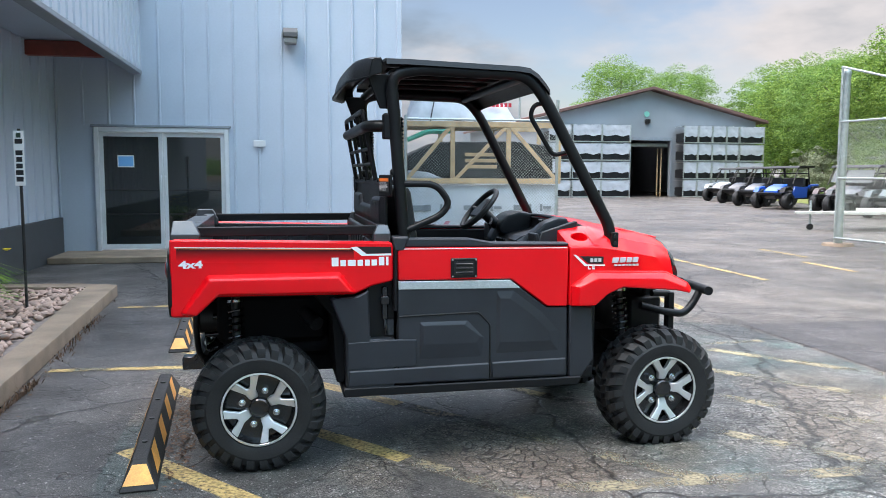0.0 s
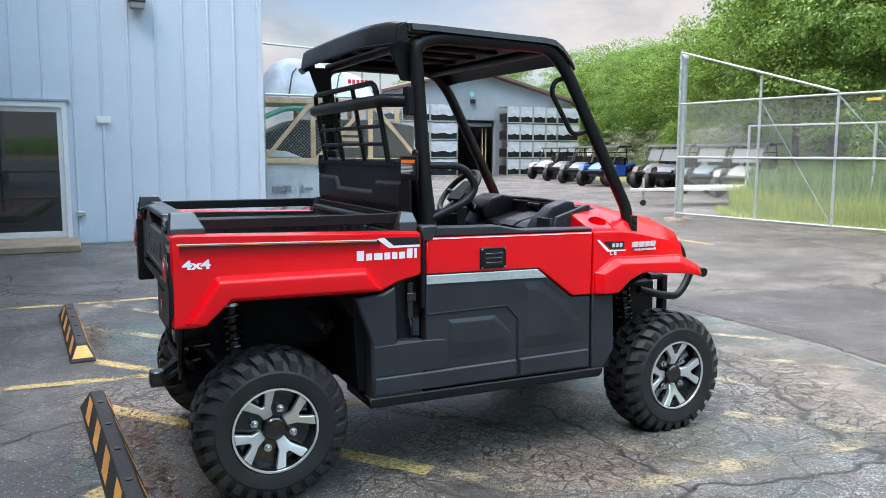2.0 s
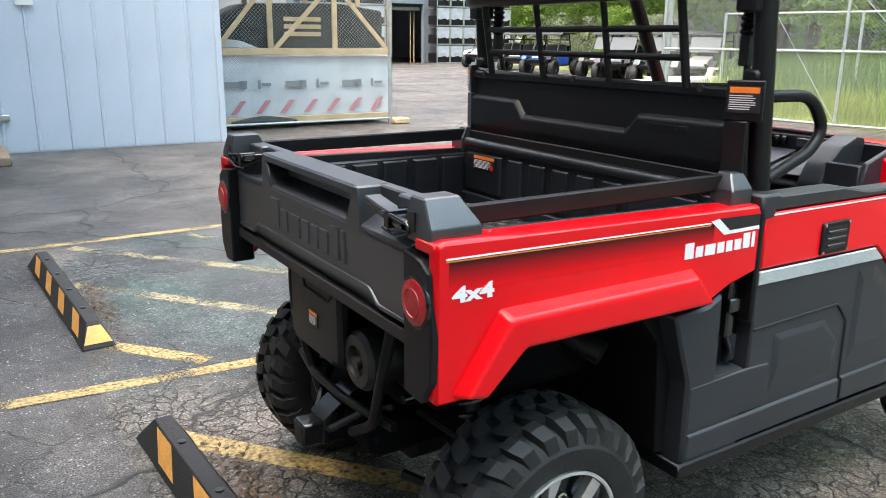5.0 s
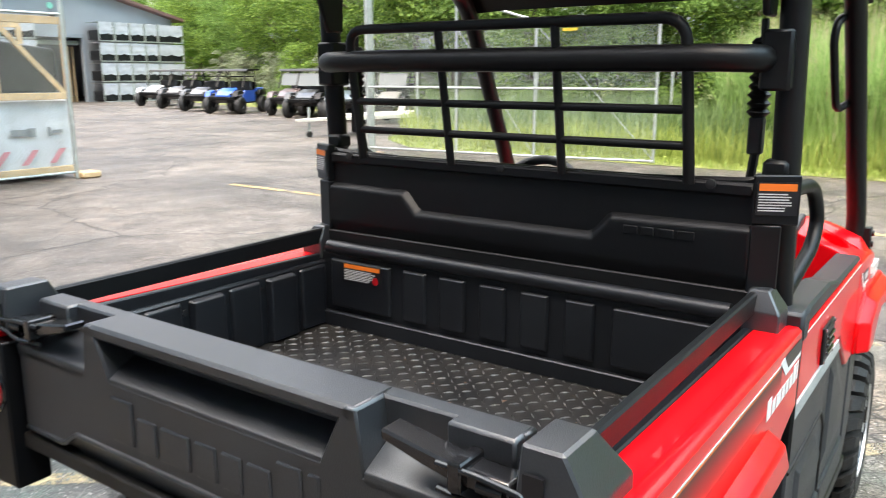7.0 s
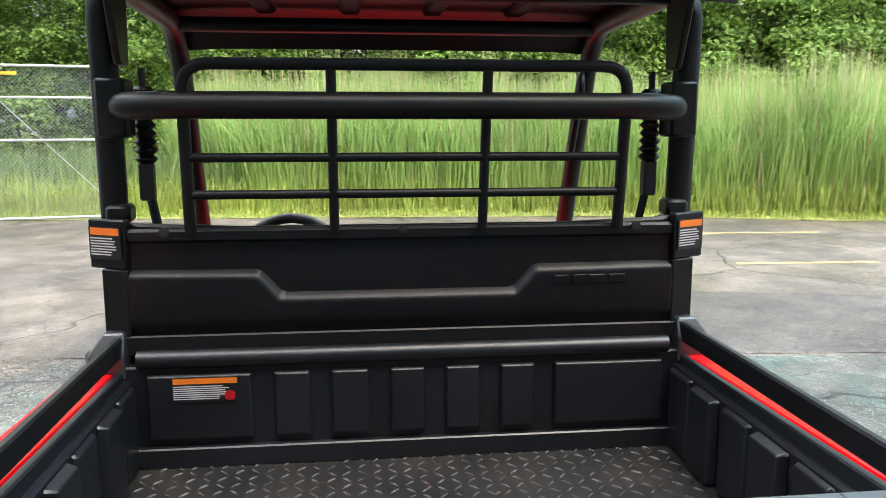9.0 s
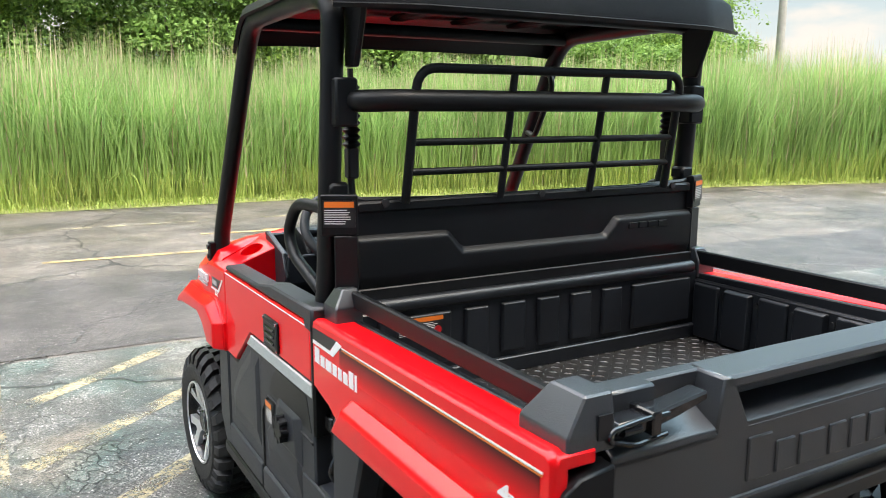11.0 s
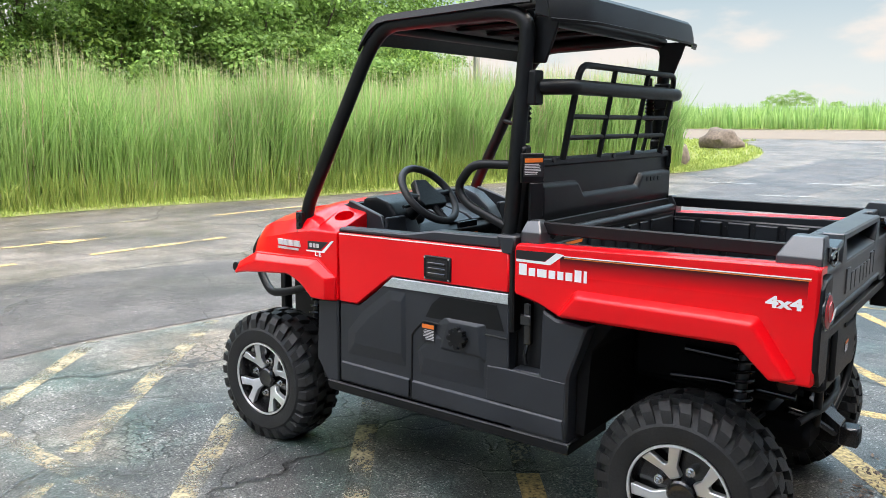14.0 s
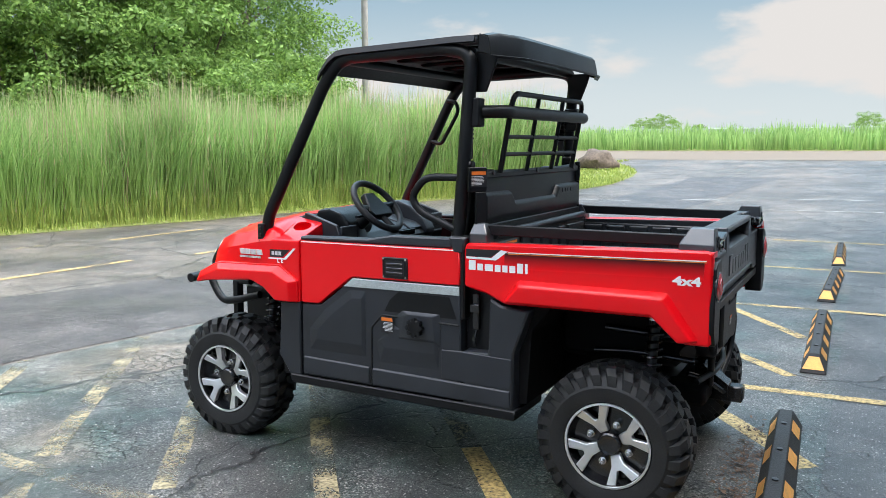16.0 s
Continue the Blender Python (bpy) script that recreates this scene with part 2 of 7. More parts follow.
    l.new(gt.outputs["Fac"], h.inputs[0])
    l.new(both.outputs[0], h.inputs[2])
    bp = n.new("ShaderNodeBump")
    bp.inputs["Strength"].default_value, bp.inputs["Distance"].default_value = 0.7, 0.014
    l.new(h.outputs[0], bp.inputs["Height"])
    l.new(bp.outputs[0], b.inputs["Normal"])
    return m


def worn_paint(name, color, under, keep=0.5):
    """Road paint that has flaked off in places."""
    m = bpy.data.materials.new(name)
    m.use_nodes = True
    n, l = m.node_tree.nodes, m.node_tree.links
    b = n["Principled BSDF"]
    b.inputs["Roughness"].default_value = 0.6
    co = n.new("ShaderNodeTexCoord")
    facs = []
    for scale, lo, hi in ((4.0, keep - 0.02, keep + 0.30), (60.0, 0.40, 0.70)):
        t, r = n.new("ShaderNodeTexNoise"), n.new("ShaderNodeMapRange")
        t.inputs["Scale"].default_value, t.inputs["Detail"].default_value = scale, 7
        r.inputs[1].default_value, r.inputs[2].default_value = lo, hi
        l.new(co.outputs["Object"], t.inputs["Vector"])
        l.new(t.outputs["Fac"], r.inputs[0])
        facs.append(r.outputs[0])
    mx = n.new("ShaderNodeMath")
    mx.operation = "MULTIPLY_ADD"
    mx.inputs[1].default_value = 0.5
    mx.use_clamp = True
    l.new(facs[1], mx.inputs[0])
    l.new(facs[0], mx.inputs[2])
    k = n.new("ShaderNodeMixRGB")
    k.inputs[1].default_value, k.inputs[2].default_value = (*color, 1), (*under, 1)
    l.new(mx.outputs[0], k.inputs[0])
    l.new(k.outputs[0], b.inputs["Base Color"])
    clear, flaked = n.new("ShaderNodeBsdfTransparent"), n.new("ShaderNodeMixShader")
    l.new(mx.outputs[0], flaked.inputs[0])
    l.new(b.outputs[0], flaked.inputs[1])
    l.new(clear.outputs[0], flaked.inputs[2])
    l.new(flaked.outputs[0], n["Material Output"].inputs[0])
    bp = n.new("ShaderNodeBump")
    bp.inputs["Strength"].default_value, bp.inputs["Distance"].default_value = 0.3, 0.004
    l.new(facs[1], bp.inputs["Height"])
    l.new(bp.outputs[0], b.inputs["Normal"])
    return m


def glass(name, tint, rough=0.0):
    m = bpy.data.materials.new(name)
    m.use_nodes = True
    b = m.node_tree.nodes["Principled BSDF"]
    b.inputs["Base Color"].default_value = (*tint, 1)
    b.inputs["Roughness"].default_value = rough
    b.inputs["Transmission Weight"].default_value = 1.0
    b.inputs["IOR"].default_value = 1.45
    return m


RED = material("red_paint", (0.80, 0.004, 0.009), 0.32, vary=0.05, scale=2, coat=0.45, spec=0.15)
BLACK = material("black_plastic", (0.0035, 0.0040, 0.0052), 0.40, vary=0.25, scale=5, bump=0.1, bump_scale=500, fine=0.15, spec=0.32)
BLACK2 = material("charcoal_plastic", (0.0195, 0.0222, 0.0275), 0.42, vary=0.18, scale=5, bump=0.1, bump_scale=400, fine=0.15, spec=0.45)
TUBE = material("black_powder_coat", (0.007, 0.0075, 0.0085), 0.40, vary=0.15, scale=8, bump=0.06, bump_scale=350, spec=0.26)
# near-black and dull: the deep shade under body and roof is in this colour
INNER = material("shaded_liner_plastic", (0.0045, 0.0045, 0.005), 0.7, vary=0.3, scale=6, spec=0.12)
BEDFLOOR = material("dusty_bed_floor", (0.009, 0.009, 0.0095), 0.45, color2=(0.026, 0.023, 0.021), scale=7, bump=0.08, bump_scale=300, fine=0.3, spec=0.35)
BEDWALL = material("bed_wall_plastic", (0.007, 0.0085, 0.0115), 0.38, vary=0.25, scale=5, bump=0.1, bump_scale=450, fine=0.2, spec=0.6)
GATE = material("bed_plastic", (0.024, 0.0265, 0.031), 0.31, vary=0.2, scale=5, bump=0.12, bump_scale=380, fine=0.2, spec=1.0)
GLOSSBLACK = material("gloss_black", (0.008, 0.008, 0.009), 0.18, vary=0.1, coat=0.4)
RUBBER = material("tyre_rubber", (0.0135, 0.0138, 0.0145), 0.58, vary=0.35, scale=9, bump=0.18, bump_scale=140, fine=0.3, spec=0.4)
ALLOY = material("machined_alloy", (0.74, 0.75, 0.76), 0.38, metal=0.85, vary=0.05, scale=20)
CHROME = material("bright_steel", (0.6, 0.6, 0.6), 0.25, metal=1.0)
DARKSTEEL = material("dark_steel", (0.014, 0.014, 0.015), 0.4, vary=0.3, scale=12, spec=0.45)
SILVER = material("silver_decal", (0.42, 0.46, 0.46), 0.4, metal=0.2, vary=0.1, scale=60, fine=0.3, bump_scale=300)
WHITE = material("white_decal", (0.8, 0.8, 0.8), 0.4)
ORANGE = material("orange_decal", (0.75, 0.17, 0.02), 0.45)
DECALBLACK = material("black_decal", (0.01, 0.01, 0.012), 0.35)
LENSRED = material("red_lens", (0.42, 0.008, 0.014), 0.3, vary=0.3, scale=90, coat=0.25)
SEATBLACK = material("black_vinyl", (0.014, 0.014, 0.015), 0.55, vary=0.2, bump=0.1, bump_scale=300)
YELLOW = worn_paint("yellow_line_paint", (0.50, 0.345, 0.125), (0.085, 0.088, 0.085), 0.54)
YELLOWOLD = worn_paint("faded_line_paint", (0.36, 0.30, 0.17), (0.10, 0.10, 0.09), 0.42)
GHOSTLINE = worn_paint("ghost_line_paint", (0.30, 0.25, 0.15), (0.10, 0.10, 0.095), 0.37)
WHITELINE = worn_paint("white_line_paint", (0.36, 0.36, 0.34), (0.2, 0.2, 0.2), 0.5)
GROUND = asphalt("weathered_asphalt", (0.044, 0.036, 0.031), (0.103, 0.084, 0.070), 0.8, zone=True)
BAY = asphalt("sealed_asphalt", (0.021, 0.025, 0.026), (0.072, 0.067, 0.059), 0.8, (0.026, 0.056, 0.048), 0.75, chips=0.5, net=0.49)
PATCH = asphalt("new_asphalt_patch", (0.038, 0.032, 0.031), (0.052, 0.044, 0.042), 0.2, chips=0.1)
CONCRETE = material("concrete", (0.22, 0.165, 0.118), 0.85, vary=0.26, scale=3, bump=0.3, bump_scale=90, fine=0.15)
SIDING = material("grey_blue_siding", (0.43, 0.49, 0.57), 0.45, vary=0.05, scale=1.2, fine=0.03, bump_scale=30)
STOP = material("stop_rubber", (0.018, 0.017, 0.017), 0.7, vary=0.3, scale=12, bump=0.3, bump_scale=120, fine=0.25)
STOPYELLOW = material("stop_stripe", (0.82, 0.37, 0.085), 0.55, vary=0.18, scale=14, fine=0.15, bump_scale=120)
GALV = material("galvanised_steel", (0.42, 0.455, 0.445), 0.42, metal=0.6, vary=0.15, scale=10)
WIRE = material("chain_link_wire", (0.30, 0.34, 0.32), 0.45, metal=0.4)
TIMBER = material("pale_timber", (0.52, 0.36, 0.20), 0.7, vary=0.2, scale=5, bump=0.2, bump_scale=60, random=0.12)
WRAP = material("white_plastic_wrap", (0.55, 0.58, 0.62), 0.3, vary=0.12, scale=4, bump=0.5, bump_scale=9)
TARP = material("pale_tarp", (0.46, 0.48, 0.51), 0.5, vary=0.15, scale=2, bump=0.8, bump_scale=5, fine=0.1)
DARKGOODS = material("dark_machine", (0.012, 0.013, 0.015), 0.45, vary=0.5, scale=6, spec=0.3)
GLASSDARK = material("door_glass", (0.012, 0.015, 0.015), 0.03, spec=0.8)
ALU = material("white_aluminium", (0.62, 0.64, 0.66), 0.4, metal=0.2, vary=0.05)
GREYTRIM = material("grey_trim", (0.22, 0.25, 0.28), 0.5, vary=0.1)
RUST = material("red_oxide_steel", (0.22, 0.05, 0.035), 0.6, vary=0.2)
STONE = material("river_stone", (0.36, 0.25, 0.20), 0.75, vary=0.3, scale=12, random=0.3)
ROCKM = material("boulder_stone", (0.115, 0.088, 0.068), 0.85, vary=0.35, scale=3, bump=0.8, bump_scale=12, fine=0.3)
BARK = material("bark", (0.10, 0.08, 0.06), 0.9, vary=0.3, scale=9, bump=0.6, bump_scale=40)
POLEWOOD = material("weathered_pole", (0.30, 0.29, 0.27), 0.85, vary=0.15, scale=5)
LEAF = foliage("tree_leaves", (0.092, 0.175, 0.046), (0.27, 0.43, 0.11), 0.46)
LEAF2 = foliage("light_leaves", (0.055, 0.130, 0.024), (0.26, 0.39, 0.075), 0.38)
LEAFGREY = foliage("pale_leaves", (0.16, 0.20, 0.12), (0.34, 0.38, 0.26))
REED = foliage("reed_blades", (0.16, 0.30, 0.085), (0.42, 0.58, 0.22), 0.45, foot=(0.35, 0.48, 0.13))
DULLGRASS = foliage("dull_tall_grass", (0.07, 0.13, 0.040), (0.20, 0.28, 0.11), 0.35)
REEDTOP = foliage("reed_plumes", (0.34, 0.27, 0.16), (0.62, 0.54, 0.36), 0.3)
LAWN = foliage("lawn_grass", (0.18, 0.26, 0.05), (0.38, 0.43, 0.12), 0.3)
SOIL = material("verge_soil", (0.10, 0.13, 0.03), 0.95, color2=(0.20, 0.21, 0.06), scale=1.5, fine=0.4, bump_scale=25, bump=0.5)
LITTER = foliage("dry_leaf_litter", (0.05, 0.03, 0.02), (0.20, 0.12, 0.075), 0.1)


# ---- mesh helpers ----
def finish(bm, name, mat, sharp=38, smooth=True):
    bmesh.ops.recalc_face_normals(bm, faces=bm.faces)
    lim = radians(sharp)
    for f in bm.faces:
        f.smooth = smooth
    for e in bm.edges:
        e.smooth = len(e.link_faces) == 2 and e.calc_face_angle(0) < lim
    me = bpy.data.meshes.new(name)
    bm.to_mesh(me)
    bm.free()
    me.materials.append(mat)
    return me


def part(name, bm, mat, parent=None, label="", sharp=38):
    ob = new(name, finish(bm, name, mat, sharp))
    if len(ob.data.polygons) < 3000:
        ob.modifiers.new("even_shading", "WEIGHTED_NORMAL").keep_sharp = True
    if parent:
        ob.parent = parent
    if label:
        ob["label"] = label
    return ob


def thing(name, label, category, at=None, group="", kind=""):
    ob = new(name)
    ob.empty_display_size = 0.1
    if at is not None:
        ob.matrix_basis = at
    return tagged(ob, label, category, group, kind)


def raw(name, verts, faces, mat, parent=None, smooth=False):
    me = bpy.data.meshes.new(name)
    me.from_pydata(verts, [], faces)
    me.materials.append(mat)
    if smooth:
        me.shade_smooth()
    ob = new(name, me)
    if parent:
        ob.parent = parent
    return ob


def bevelled(bm, w, seg=1, edges=None):
    if w > 0:
        bmesh.ops.bevel(bm, geom=list(edges or bm.edges), offset=w, segments=seg, affect="EDGES", profile=0.5, clamp_overlap=True)
    return bm


def box(x0, x1, y0, y1, z0, z1, bev=0.0, bm=None, m=None):
    b = bmesh.new()
    bmesh.ops.create_cube(b, size=1, matrix=Matrix.LocRotScale(((x0 + x1) / 2, (y0 + y1) / 2, (z0 + z1) / 2), None, (x1 - x0, y1 - y0, z1 - z0)))
    bevelled(b, bev)
    if m:
        b.transform(m)
    return merge(bm, b)


def merge(bm, b):
    """Adds the mesh b to bm, if there is one."""
    if bm is None:
        return b
    tmp = bpy.data.meshes.new("tmp")
    b.to_mesh(tmp)
    b.free()
    bm.from_mesh(tmp)
    bpy.data.meshes.remove(tmp)
    return bm


def plate(poly, v0, v1, s=1, bev=0.006, bm=None, outer=None, axis="y"):
    """A plate of the outline poly, in x and z, from y = s*v0 to s*v1; outer: the outline at v1, for sloping edges."""
    b = bmesh.new()
    put = {"y": lambda p, v: (p[0], s * v, p[1]), "x": lambda p, v: (s * v, p[0], p[1]), "z": lambda p, v: (p[0], p[1], v)}[axis]
    a = [b.verts.new(put(p, v0)) for p in poly]
    c = [b.verts.new(put(p, v1)) for p in (outer or poly)]
    b.faces.new(a)
    b.faces.new(c[::-1])
    for i in range(len(a)):
        j = (i + 1) % len(a)
        b.faces.new((a[i], c[i], c[j], a[j]))
    bmesh.ops.recalc_face_normals(b, faces=b.faces)
    bevelled(b, bev, 2 if bev > 0.008 else 1)
    return merge(bm, b)


def fillet(pts, r, n=5):
    """A polyline with its corners rounded."""
    pts = [Vector(p) for p in pts]
    out = [pts[0]]
    for a, b, c in zip(pts, pts[1:], pts[2:]):
        u, w = a - b, c - b
        d = min(r, u.length * 0.48, w.length * 0.48)
        p, q = b + u.normalized() * d, b + w.normalized() * d
        for i in range(n + 1):
            t = i / n
            out.append(p * (1 - t) ** 2 + b * 2 * t * (1 - t) + q * t * t)
    out.append(pts[-1])
    return out


def tube(pts, r, seg=12, round_at=0.0, bm=None, closed=False, taper=None):
    pts = fillet(pts, round_at) if round_at else [Vector(p) for p in pts]
    b = bmesh.new()
    rings, up = [], None
    n = len(pts)
    for i, p in enumerate(pts):
        if closed:
            d = (pts[(i + 1) % n] - pts[i - 1]).normalized()
        else:
            d = (pts[min(i + 1, n - 1)] - pts[max(i - 1, 0)]).normalized()
        if up is None:
            up = d.orthogonal().normalized()
        up = (up - d * up.dot(d)).normalized()
        side = d.cross(up)
        rr = r if taper is None else r * (1 + (taper - 1) * i / (n - 1))
        rings.append([b.verts.new(p + (up * math.cos(a) + side * math.sin(a)) * rr) for a in (2 * math.pi * k / seg for k in range(seg))])
    for i in range(n if closed else n - 1):
        r0, r1 = rings[i], rings[(i + 1) % n]
        for k in range(seg):
            b.faces.new((r0[k], r0[(k + 1) % seg], r1[(k + 1) % seg], r1[k]))
    if not closed:
        b.faces.new(rings[0][::-1])
        b.faces.new(rings[-1])
    return merge(bm, b)


def lathe(profile, seg=40, bm=None, m=None):
    """A body turned round the y axis from (radius, y) pairs."""
    b = bmesh.new()
    rings = []
    for r, y in profile:
        rings.append([b.verts.new((r * math.cos(a), y, r * math.sin(a))) for a in (2 * math.pi * k / seg for k in range(seg))] if r > 1e-6 else [b.verts.new((0, y, 0))])
    for r0, r1 in zip(rings, rings[1:]):
        for k in range(seg):
            j = (k + 1) % seg
            if len(r0) == 1 and len(r1) > 1:
                b.faces.new((r0[0], r1[k], r1[j]))
            elif len(r1) == 1 and len(r0) > 1:
                b.faces.new((r0[k], r1[0], r0[j]))
            elif len(r0) > 1:
                b.faces.new((r0[k], r1[k], r1[j], r0[j]))
    if m:
        b.transform(m)
    return merge(bm, b)


def loft(sections, bm=None, cap=True):
    b = bmesh.new()
    rows = [[b.verts.new(p) for p in s] for s in sections]
    for r0, r1 in zip(rows, rows[1:]):
        for k in range(len(r0) - 1):
            b.faces.new((r0[k], r0[k + 1], r1[k + 1], r1[k]))
    return merge(bm, b)


def solid(ob, thick):
    md = ob.modifiers.new("thickness", "SOLIDIFY")
    md.thickness, md.offset = thick, 0
    return ob


def lettering(name, text, size, mat, parent, m, depth=0.001, bold=0.0, label=""):
    """Letters of the built-in font as a mesh."""
    cu = bpy.data.curves.new(name, "FONT")
    cu.body, cu.size, cu.extrude, cu.align_x, cu.align_y, cu.offset = text, size, depth, "CENTER", "CENTER", bold
    tmp = new(name + "_tmp", cu)
    me = bpy.data.meshes.new_from_object(tmp.evaluated_get(bpy.context.evaluated_depsgraph_get()))
    bpy.data.objects.remove(tmp)
    me.materials.clear()
    me.materials.append(mat)
    ob = new(name, me)
    ob.parent = parent
    ob.matrix_basis = m
    if label:
        ob["label"] = label
    return ob


# ---- the utility vehicle ----
CAR = thing("utility_vehicle", "red and black two-seat utility vehicle with open cargo bed", "vehicle", pose(0.01, 0.024, 0, 0, 0, -0.5))


def bars(x0, x1, z0, z1, widths, gap):
    """Upright bars side by side, as boxes in x and z."""
    total = sum(widths) + gap * (len(widths) - 1)
    k = (x1 - x0) / total
    x, out = x0, []
    for w in widths:
        out.append((x, x + w * k, z0, z1))
        x += (w + gap) * k
    return out


LUGS = {}


def lug_mesh(row, shoulder):
    """One tread lug: a block near the middle of the tyre, or one that wraps over its shoulder."""
    b = bmesh.new()
    tops, bots = [], []
    prof = ((0.058, 0.050, 0.311), (0.085, 0.065, 0.308), (0.112, 0.105, 0.285), (0.120, 0.118, 0.252)) if shoulder else ((0.004, -0.01, 0.310), (0.030, 0.004, 0.313), (0.062, 0.040, 0.311))
    for k, (y, da, r) in enumerate(prof):
        wd = 0.0195 if shoulder else 0.0175 + 0.004 * (k == 1)
        ang = da * 1.1 / 0.3 * 0.32
        for d in (-1, 1):
            aa = ang + d * wd / 0.3
            tops.append(b.verts.new((r * math.cos(aa), row * y, r * math.sin(aa))))
            rb = 0.280 if y < 0.1 else r - 0.026
            bots.append(b.verts.new((rb * math.cos(aa + d * 0.014), row * y * 0.96, rb * math.sin(aa + d * 0.014))))
    for k in range(len(prof) - 1):
        q = 2 * k
        b.faces.new((tops[q], tops[q + 1], tops[q + 3], tops[q + 2]))
        b.faces.new((tops[q], tops[q + 2], bots[q + 2], bots[q]))
        b.faces.new((tops[q + 1], bots[q + 1], bots[q + 3], tops[q + 3]))
    b.faces.new((tops[0], bots[0], bots[1], tops[1]))
    b.faces.new((tops[-2], tops[-1], bots[-1], bots[-2]))
    return b


def wheel(x, s, z, turn=0, spin=0.1):
    """A wheel with a lugged tyre; its outer face looks along s*y."""
    w = thing("wheel", "", "")
    w.parent = CAR
    w.matrix_basis = pose(x, s * (0.575 if x < 0 else 0.592), z, 0, 0, (0 if s > 0 else 180) + turn)
    R, H = 0.290, 0.115
    b = lathe([(0.170, H - 0.012), (0.180, H), (0.200, H + 0.006), (0.235, H + 0.008), (0.262, H - 0.006), (0.281, H - 0.028), (R, H - 0.055), (R + 0.002, 0),
               (R, -H + 0.055), (0.281, -H + 0.028), (0.255, -H), (0.20, -H), (0.170, -H + 0.012), (0.165, 0), (0.170, H - 0.012)], 64)
    if "lug" not in LUGS:
        LUGS["lug"] = [finish(lug_mesh(row, sh), "tread_lug", RUBBER, 30) for row in (1, -1) for sh in (0, 1)]
    n = 27
    for i in range(n):
        for k in range(4):
            ob = new("tread_lug", LUGS["lug"][k])
            ob.parent = w
            ob.matrix_basis = Matrix.Rotation(-2 * math.pi * (i + 0.5 * (k // 2) + 0.42 * (k % 2)) / n, 4, "Y")
    part("tyre", b, RUBBER, w, "black knobbly rubber tyre", 30)
    rim = part("rim", lathe([(0.172, H - 0.015), (0.172, H - 0.004), (0.164, H - 0.002), (0.160, H - 0.012), (0.150, 0.06), (0.120, 0.055), (0.05, 0.06), (0.0, 0.06)], 48), GLOSSBLACK, w, "black wheel dish")
    part("rim_edge", lathe([(0.1735, H - 0.006), (0.1735, H + 0.003), (0.166, H + 0.004), (0.163, H - 0.006)], 48), ALLOY, rim, "machined bright edge")
    for k in range(4):
        b = bmesh.new()
        rot = Matrix.Rotation(math.pi / 4 + k * math.pi / 2 + spin, 4, "Y")
        arm = [(0.048, 0.019), (0.088, 0.026), (0.148, 0.073), (0.160, 0.036), (0.108, 0.007)]
        plate(arm + [(x, -z) for x, z in arm[::-1]], 0.080, 0.108, 1, 0.003, b)
        for v in b.verts:
            rad = math.hypot(v.co.x, v.co.z)
            v.co.y -= 0.03 * max(0, 0.12 - rad) / 0.07
            if rad > 0.168:
                v.co.x, v.co.z = v.co.x * 0.168 / rad, v.co.z * 0.168 / rad
        b.transform(rot)
        part("spoke", b, ALLOY, rim, "machined bright spoke")
        a = k * math.pi / 2 + spin
        b = lathe([(0.016, 0.058), (0.016, 0.078), (0.011, 0.080), (0.011, 0.092), (0.007, 0.094), (0.006, 0.084), (0, 0.084)], 12, m=Matrix.Translation((0.082 * math.cos(a), 0, -0.082 * math.sin(a))))
        part("lug_nut", b, CHROME, rim)
    part("hub_cap", lathe([(0.046, 0.058), (0.046, 0.092), (0.040, 0.098), (0.03, 0.094), (0, 0.096)], 20), GLOSSBLACK, rim)


for x, s, z, turn in ((-1.0, -1, 0.305, 0), (-1.0, 1, 0.305, 0), (1.03, -1, 0.290, 2), (1.01, 1, 0.298, 2)):
    wheel(x, s, z, turn, -0.33 if x < 0 else (-0.78 if s < 0 else -0.2))

K_BARS = (1.1, 0.9, 1.3, 0.9, 0.8, 0.9, 0.9, 0.4)


def brand(x0, x1, z0, z1, v, s, mat, parent):
    """A brand mark as a row of plain shapes, each one a piece of its own."""
    for i, (a, c, lo, hi) in enumerate(bars(x0, x1, z0, z1, K_BARS, 0.30)):
        top = hi if i in (0, 6, 7) else lo + (hi - lo) * 0.70
        if s > 0:
            a, c = x0 + x1 - a, x0 + x1 - c
        part("brand_mark", plate([(a, lo), (c, lo), (c, top), (a, top)], v, v + 0.0012, s, 0), mat, parent)


LABELINK = material("grey_label_ink", (0.55, 0.55, 0.55), 0.5)


